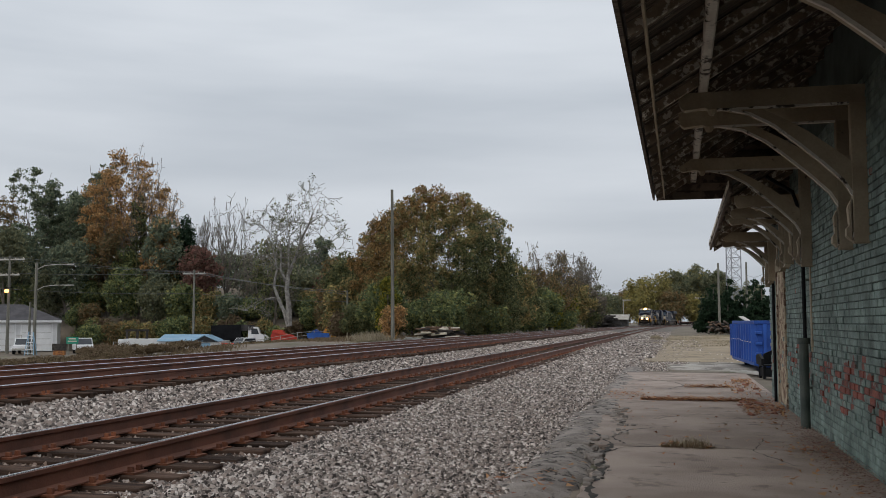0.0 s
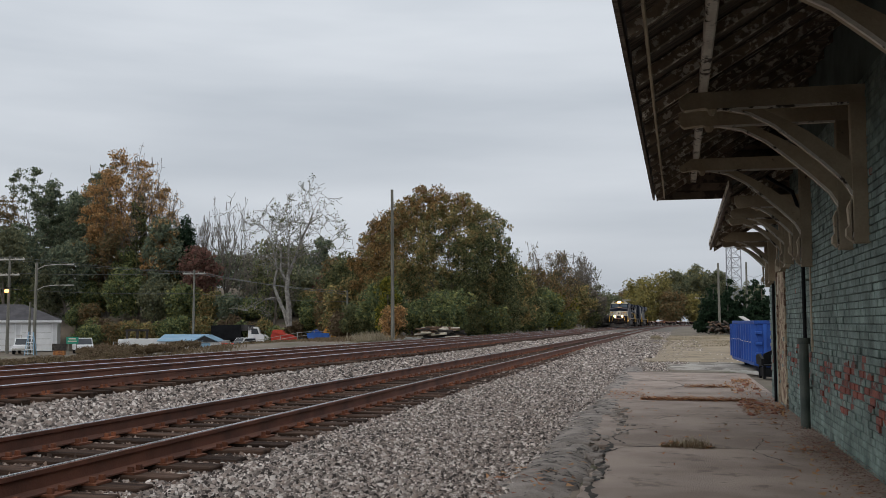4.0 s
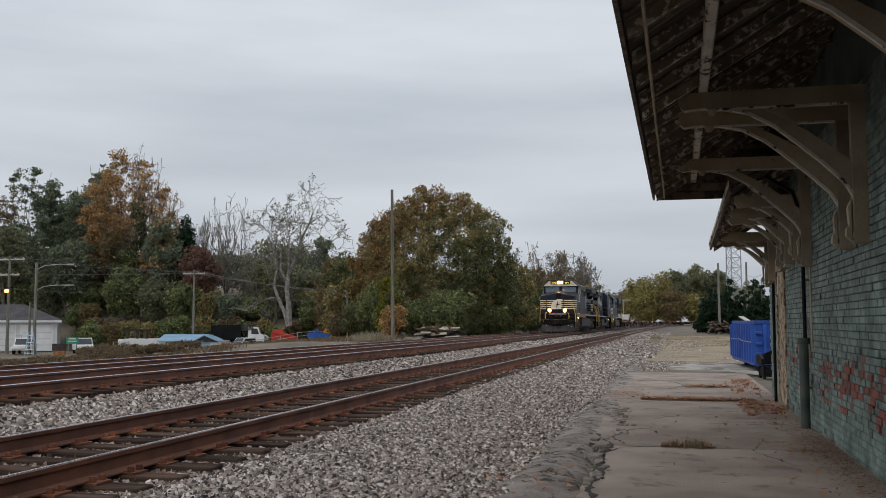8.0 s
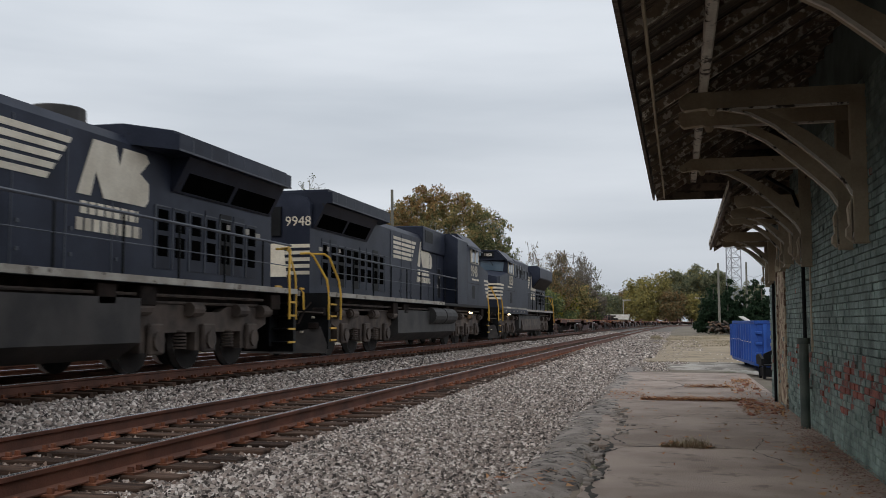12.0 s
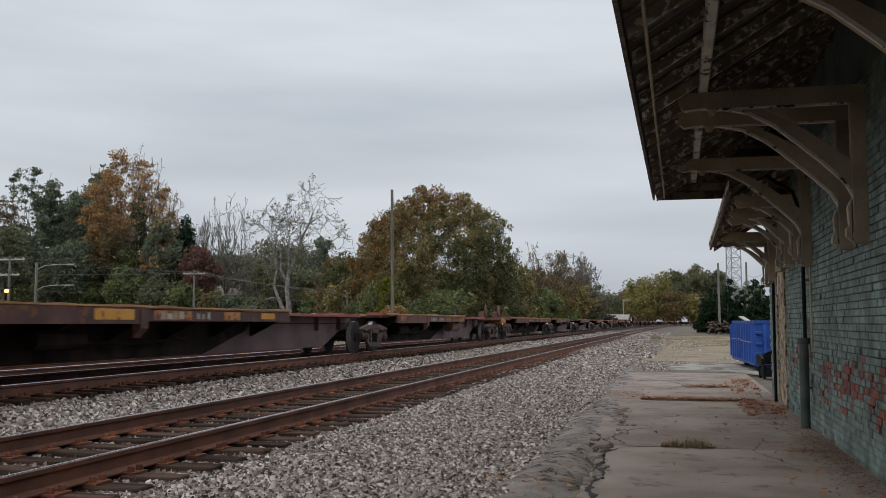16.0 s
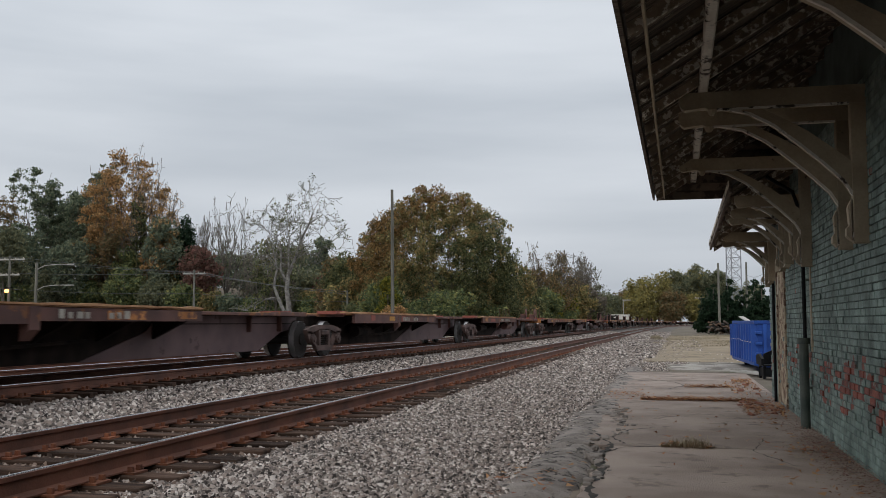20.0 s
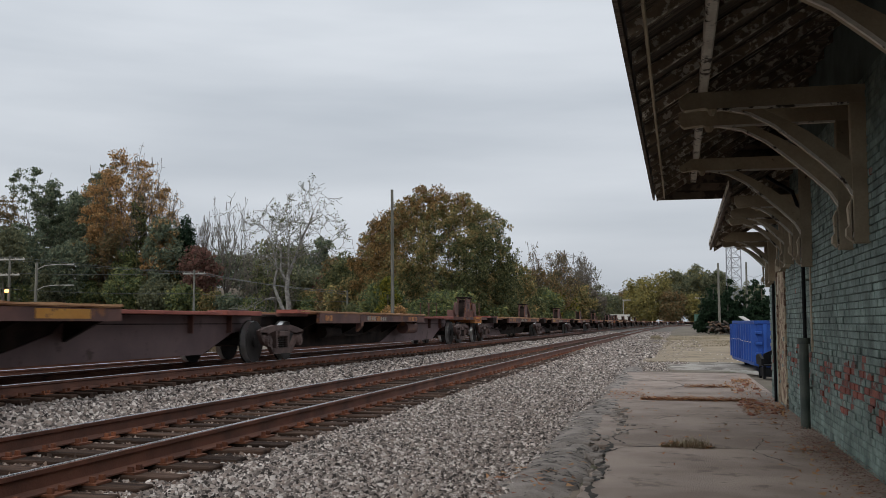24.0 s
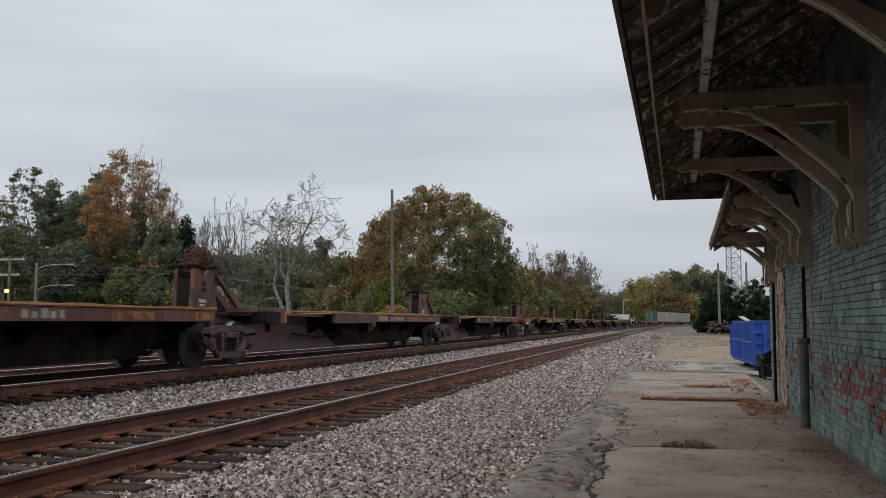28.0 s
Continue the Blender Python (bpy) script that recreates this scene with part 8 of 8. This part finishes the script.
# ---- piles beside the line ----
def pile(name, label, cat, x, y, w, d, h, n, mats, seed, ln=2.2, th=0.2, rnd=False):
    e = thing(name, label, cat, m=pose(x, y, height(x, y)))
    r = random.Random(seed)
    for i in range(n):
        f = i / n
        px, py = r.uniform(-w, w) * (1 - 0.5 * f), r.uniform(-d, d) * (1 - 0.4 * f)
        z = h * f * (1 - (abs(px) / w) ** 2 * 0.5)
        bm = bmesh.new()
        l = ln * r.uniform(0.5, 1.1) / 2
        t = th * r.uniform(0.5, 1.1) / 2
        if rnd:
            tube(bm, [(-l, 0, 0), (l, 0, 0)], t, 9)
        else:
            box(bm, -l, l, -t * 1.4, t * 1.4, -t, t, bevel=t * 0.2)
        p = part("log" if rnd else "timber", bm, r.choice(mats), e)
        p.matrix_basis = pose(px, py, z + t, 0, r.uniform(-9, 9), r.uniform(-35, 35) if not rnd else r.uniform(60, 115))
    return e


pile("scrap_pile", "heap of broken boards and scrap beside the line", "scrap pile", -18.2, 73.0, 2.4, 1.2, 0.95, 70, ("charred", "concrete", "logwood", "white", "charred"), 5, 1.5, 0.16)
pile("timber_stack", "long dark stack of old ties across the line", "timber stack", -17.2, 236.0, 3.6, 4.0, 2.9, 150, ("charred",), 6, 2.8, 0.36)
pile("log_pile", "pile of cut logs and brush in front of the cedars", "log pile", 4.6, 110.5, 1.6, 1.2, 1.35, 60, ("logwood", "bark", "charred"), 7, 2.4, 0.24, True)
ub = thing("utility_box", "small pale utility cabinet at the end of the lot", "cabinet", m=pose(2.5, 124.6, 0.0, 0, 0, 10))
part("cabinet_body", boxes((-0.32, 0.32, -0.3, 0.3, 0.02, 0.86), bevel=0.02), "concrete", ub)
part("cabinet_lid", boxes((-0.35, 0.35, -0.33, 0.33, 0.86, 0.91), bevel=0.015), "concrete", ub)

hs = thing("far_building", "low far building with a pale metal roof", "building", m=pose(-20.0, 318, -0.6) @ Matrix.Diagonal((1.25, 1.0, 0.95, 1)))
part("wall", boxes((-3.2, 3.2, 0, 8, -0.3, 3.0)), "tank", hs)
part("roof", prism([(-1, 2.9), (4.0, 4.6), (9, 2.9), (9, 3.1), (4.0, 4.8), (-1, 3.1)], "x", -3.6, 3.6), "dullwhite", hs, "pale metal roof")
for x in (-2.0, 0.0, 1.8):
    part("window", boxes((x - 0.4, x + 0.4, -0.04, 0.02, 1.0, 2.0)), "carglass", hs)
sl = thing("street_lamp", "far grey street lamp with a flat head", "lamp", m=pose(-17.5, 322, 0) @ Matrix.Diagonal((1.5, 1.5, 1.5, 1)))
part("lamp_post", tube(bmesh.new(), [(0, 0, 0), (0, 0, 5.8)], 0.09, 6), "concrete", sl)
part("lamp_head", boxes((-0.2, 1.6, -0.15, 0.15, 5.7, 5.9)), "concrete", sl)


def tower():
    t = thing("lattice_tower", "tall grey steel lattice radio tower", "tower", m=pose(11.84, 217.0, 0.0))
    r0, r1, h = 1.9, 1.55, 46.0
    legs = [(math.cos(a), math.sin(a)) for a in (0.3, 0.3 + 2.094, 0.3 + 4.189)]
    at = lambda k, z: (legs[k][0] * (r0 + (r1 - r0) * z / h), legs[k][1] * (r0 + (r1 - r0) * z / h), z)
    for k in range(3):
        part("leg", tube(bmesh.new(), [at(k, 0), at(k, h)], 0.13, 5), "steelgrey", t)
    z = 0.0
    while z < h - 2.2:
        for k in range(3):
            part("brace", tube(bmesh.new(), [at(k, z), at((k + 1) % 3, z + 2.2)], 0.055, 4), "steelgrey", t)
            part("brace", tube(bmesh.new(), [at((k + 1) % 3, z), at(k, z + 2.2)], 0.055, 4), "steelgrey", t)
            part("strut", tube(bmesh.new(), [at(k, z), at((k + 1) % 3, z)], 0.06, 4), "steelgrey", t)
        z += 2.2


tower()


# ---- boxes on the rearmost cars ----
def freight_box(s, ln, wid, hgt, mat, name, label, cat):
    e = thing(name, label, cat)
    part("box_body", boxes((-wid / 2, wid / 2, -ln / 2, ln / 2, 1.2, 1.2 + hgt), bevel=0.04), mat, e)
    k = int(ln / 0.9)
    for sx in (-1, 1):
        a, b = sorted((sx * wid / 2, sx * (wid / 2 + 0.03)))
        for i in range(k):
            y = -ln / 2 + 0.3 + (ln - 0.6) * i / (k - 1)
            part("side_rib", boxes((a, b, y - 0.05, y + 0.05, 1.3, 1.1 + hgt)), mat, e)
    for z in (1.2, 1.1 + hgt):
        part("rail_frame", boxes((-wid / 2 - 0.02, wid / 2 + 0.02, -ln / 2 - 0.02, ln / 2 + 0.02, z, z + 0.1)), mat, e)
    for x in (-wid / 4, wid / 4):
        part("door_bar", tube(bmesh.new(), [(x, -ln / 2 - 0.04, 1.3), (x, -ln / 2 - 0.04, 1.1 + hgt)], 0.03, 5), "concrete", e)
    TRAIN.append((e, s, 12.0))


# Container green and trailer white are dimmed to paint distance haze and shade.
freight_box(599.7, 12.2, 2.44, 2.6, "boxgreen", "shipping_container", "dull green shipping container on a spine car", "container")
for s in (617.7, 635.7, 653.7):
    freight_box(s, 15.5, 2.55, 2.8, "dullwhite", "road_trailer", "white box trailer riding on a spine car", "trailer")


# ---- bricks of the trackside wall ----
def brick_paint():
    m = bpy.data.materials.new("peeling_green_brick")
    m.use_nodes = True
    n, l = m.node_tree.nodes, m.node_tree.links
    bs = n["Principled BSDF"]
    geo = n.new("ShaderNodeNewGeometry")
    cell = n.new("ShaderNodeTexWhiteNoise")
    info, both = n.new("ShaderNodeObjectInfo"), n.new("ShaderNodeCombineXYZ")
    l.new(geo.outputs["Random Per Island"], both.inputs[0])
    l.new(info.outputs["Random"], both.inputs[1])
    l.new(both.outputs[0], cell.inputs["Vector"])
    big, mid, fine = (n.new("ShaderNodeTexNoise") for _ in range(3))
    for k, s, d in ((big, 1.1, 3.0), (mid, 6.0, 8.0), (fine, 60.0, 4.0)):
        k.inputs["Scale"].default_value, k.inputs["Detail"].default_value = s, d
        l.new(geo.outputs["Position"], k.inputs["Vector"])
    sep = n.new("ShaderNodeSeparateXYZ")
    l.new(geo.outputs["Position"], sep.inputs[0])
    # wear is worst in the splash band round knee height
    band = n.new("ShaderNodeMapRange")
    band.inputs["From Min"].default_value, band.inputs["From Max"].default_value = 0.5, 0.08
    band.inputs["To Min"].default_value, band.inputs["To Max"].default_value = -0.16, 0.055
    off, mag = n.new("ShaderNodeMath"), n.new("ShaderNodeMath")
    off.inputs[1].default_value, off.operation, mag.operation = 0.72, "SUBTRACT", "ABSOLUTE"
    l.new(sep.outputs["Z"], off.inputs[0])
    l.new(off.outputs[0], mag.inputs[0])
    l.new(mag.outputs[0], band.inputs["Value"])

    def add(a, b, k=1.0):
        q = n.new("ShaderNodeMath")
        q.operation = "MULTIPLY_ADD"
        l.new(a, q.inputs[0])
        q.inputs[1].default_value = k
        l.new(b, q.inputs[2])
        return q.outputs[0]
    w = add(cell.outputs["Value"], band.outputs[0], 0.26)
    w = add(big.outputs["Fac"], w, 0.62)
    w = add(mid.outputs["Fac"], w, 0.36)
    peel = n.new("ShaderNodeValToRGB")
    peel.color_ramp.elements[0].position, peel.color_ramp.elements[1].position = 0.698, 0.712
    l.new(w, peel.inputs["Fac"])
    green, red, mix = n.new("ShaderNodeValToRGB"), n.new("ShaderNodeValToRGB"), n.new("ShaderNodeMix")
    for r, a, b in ((green, (0.105, 0.15, 0.132), (0.255, 0.33, 0.295)), (red, (0.075, 0.02, 0.015), (0.21, 0.055, 0.036))):
        r.color_ramp.elements[0].color, r.color_ramp.elements[1].color = (*a, 1), (*b, 1)
        r.color_ramp.elements[0].position, r.color_ramp.elements[1].position = 0.25, 0.75
    l.new(mid.outputs["Fac"], green.inputs["Fac"])
    l.new(cell.outputs["Value"], red.inputs["Fac"])
    mix.data_type = "RGBA"
    l.new(peel.outputs["Color"], mix.inputs["Factor"])
    l.new(green.outputs["Color"], mix.inputs["A"])
    l.new(red.outputs["Color"], mix.inputs["B"])
    hsv, val = n.new("ShaderNodeHueSaturation"), n.new("ShaderNodeMath")
    val.operation = "MULTIPLY_ADD"
    l.new(cell.outputs["Value"], val.inputs[0])
    val.inputs[1].default_value, val.inputs[2].default_value = 0.3, 0.85
    l.new(val.outputs[0], hsv.inputs["Value"])
    l.new(mix.outputs["Result"], hsv.inputs["Color"])
    # old soot and water stains
    soot, sr, sm = n.new("ShaderNodeTexNoise"), n.new("ShaderNodeMapRange"), n.new("ShaderNodeMix")
    soot.inputs["Scale"].default_value, soot.inputs["Detail"].default_value, soot.inputs["Roughness"].default_value = 2.6, 9.0, 0.7
    l.new(geo.outputs["Position"], soot.inputs["Vector"])
    sr.inputs["From Min"].default_value, sr.inputs["From Max"].default_value = 0.38, 0.6
    sr.inputs["To Min"].default_value, sr.inputs["To Max"].default_value = 0.45, 1.15
    l.new(soot.outputs["Fac"], sr.inputs["Value"])
    sm.data_type, sm.blend_type, sm.clamp_factor = "RGBA", "MULTIPLY", False
    sm.inputs["Factor"].default_value = 1.0
    l.new(hsv.outputs["Color"], sm.inputs["A"])
    l.new(sr.outputs[0], sm.inputs["B"])
    l.new(sm.outputs["Result"], bs.inputs["Base Color"])
    bs.inputs["Roughness"].default_value = 0.72
    bp = n.new("ShaderNodeBump")
    bp.inputs["Strength"].default_value, bp.inputs["Distance"].default_value = 0.5, 0.01
    l.new(fine.outputs["Fac"], bp.inputs["Height"])
    l.new(bp.outputs["Normal"], bs.inputs["Normal"])
    return m


def bricks():
    mat = brick_paint()
    rng = random.Random(12)
    LB, HB, DB = 0.213, 0.0677, 0.03
    meshes = []
    for k in range(4):
        bm = bmesh.new()
        j = lambda: rng.uniform(-0.003, 0.003)
        box(bm, -DB, 0.02, -LB / 2 + 0.005 + j(), LB / 2 - 0.005 + j(), 0.004 + j() * 0.5, HB - 0.005 + j() * 0.5, bevel=0.004)
        me = bpy.data.meshes.new("brick")
        bm.to_mesh(me)
        bm.free()
        me.materials.append(mat)
        meshes.append(me)
    vs, fs = [], []
    near = 0
    for row in range(50):
        z = row * HB
        y = 5.6 + (0.5 * LB if row % 2 else 0.0)
        while y < 17.45:
            broken = 0.3 < z < 1.05
            dx = rng.uniform(-0.004, 0.003) + (0.012 if rng.random() < 0.03 else 0)
            if broken:
                dx += rng.uniform(-0.008, 0.01)
            yc = y + LB / 2
            hole = rng.random() < (0.02 if z < 1.0 else 0.0)
            if not hole:
                if near < 300 and 7.8 < yc < 9.5 and 0.3 < z < 2.75:
                    o = new("brick", rng.choice(meshes))
                    o.parent = wall_thing
                    o.matrix_basis = pose(WX + DB + dx - 0.016, yc, z, 0, 0, rng.uniform(-0.5, 0.5))
                    near += 1
                else:
                    b = len(vs)
                    x0, x1, y0, y1, z0, z1 = WX + dx - 0.012, WX + 0.03, yc - LB / 2 + 0.005, yc + LB / 2 - 0.005, z + 0.004, z + HB - 0.005
                    c = 0.004
                    vs += [(x1, y0, z0), (x1, y1, z0), (x1, y1, z1), (x1, y0, z1), (x0 + c, y0, z0), (x0 + c, y1, z0), (x0 + c, y1, z1), (x0 + c, y0, z1), (x0, y0 + c, z0 + c), (x0, y1 - c, z0 + c), (x0, y1 - c, z1 - c), (x0, y0 + c, z1 - c)]
                    for i in range(4):
                        q = (i + 1) % 4
                        fs.append((b + i, b + q, b + 4 + q, b + 4 + i))
                        fs.append((b + 4 + i, b + 4 + q, b + 8 + q, b + 8 + i))
                    fs.append((b + 8, b + 9, b + 10, b + 11))
            y += LB
    rest = part("bricks", (vs, fs), mat, wall_thing)
    rest["kind"] = "stuff"


bricks()

# ---- all that moves: the train, coming down the line ----
def head(t):
    """Place of the leading headlight along the line."""
    run = 83.3 - 21.0 * (t - 8.0) if t < 11 else 20.3 - 20.3 * (t - 11.0)
    return run + float(np.interp(t, (24, 25, 26, 27, 28), (0.0, -0.1, -0.45, -0.3, 0.5)))


def motions():
    times = sorted({0.0, 28.0, 11.0} | {0.5 * i for i in range(57)})
    for ob, s, span in TRAIN:
        rows = []
        for t in times:
            a, b = on_line(head(t) + s - span / 2, C2), on_line(head(t) + s + span / 2, C2)
            h = math.atan2(b[0] - a[0], b[1] - a[1])
            rows.append((t, pose((a[0] + b[0]) / 2, (a[1] + b[1]) / 2, Z2, 0, 0, -math.degrees(h))))
        walk(ob, rows)
    # wheels of the locomotives and of the cars that pass close by roll on the rail
    place = {ob: s for ob, s, _ in TRAIN}
    for axle, ob, y, r in ROLLING:
        if place[ob] < 400:
            walk(axle, [(i / FPS, pose(0, y, r) @ Matrix.Rotation((head(i / FPS) - head(0.0)) / r, 4, "X")) for i in range(28 * FPS + 1)])


motions()
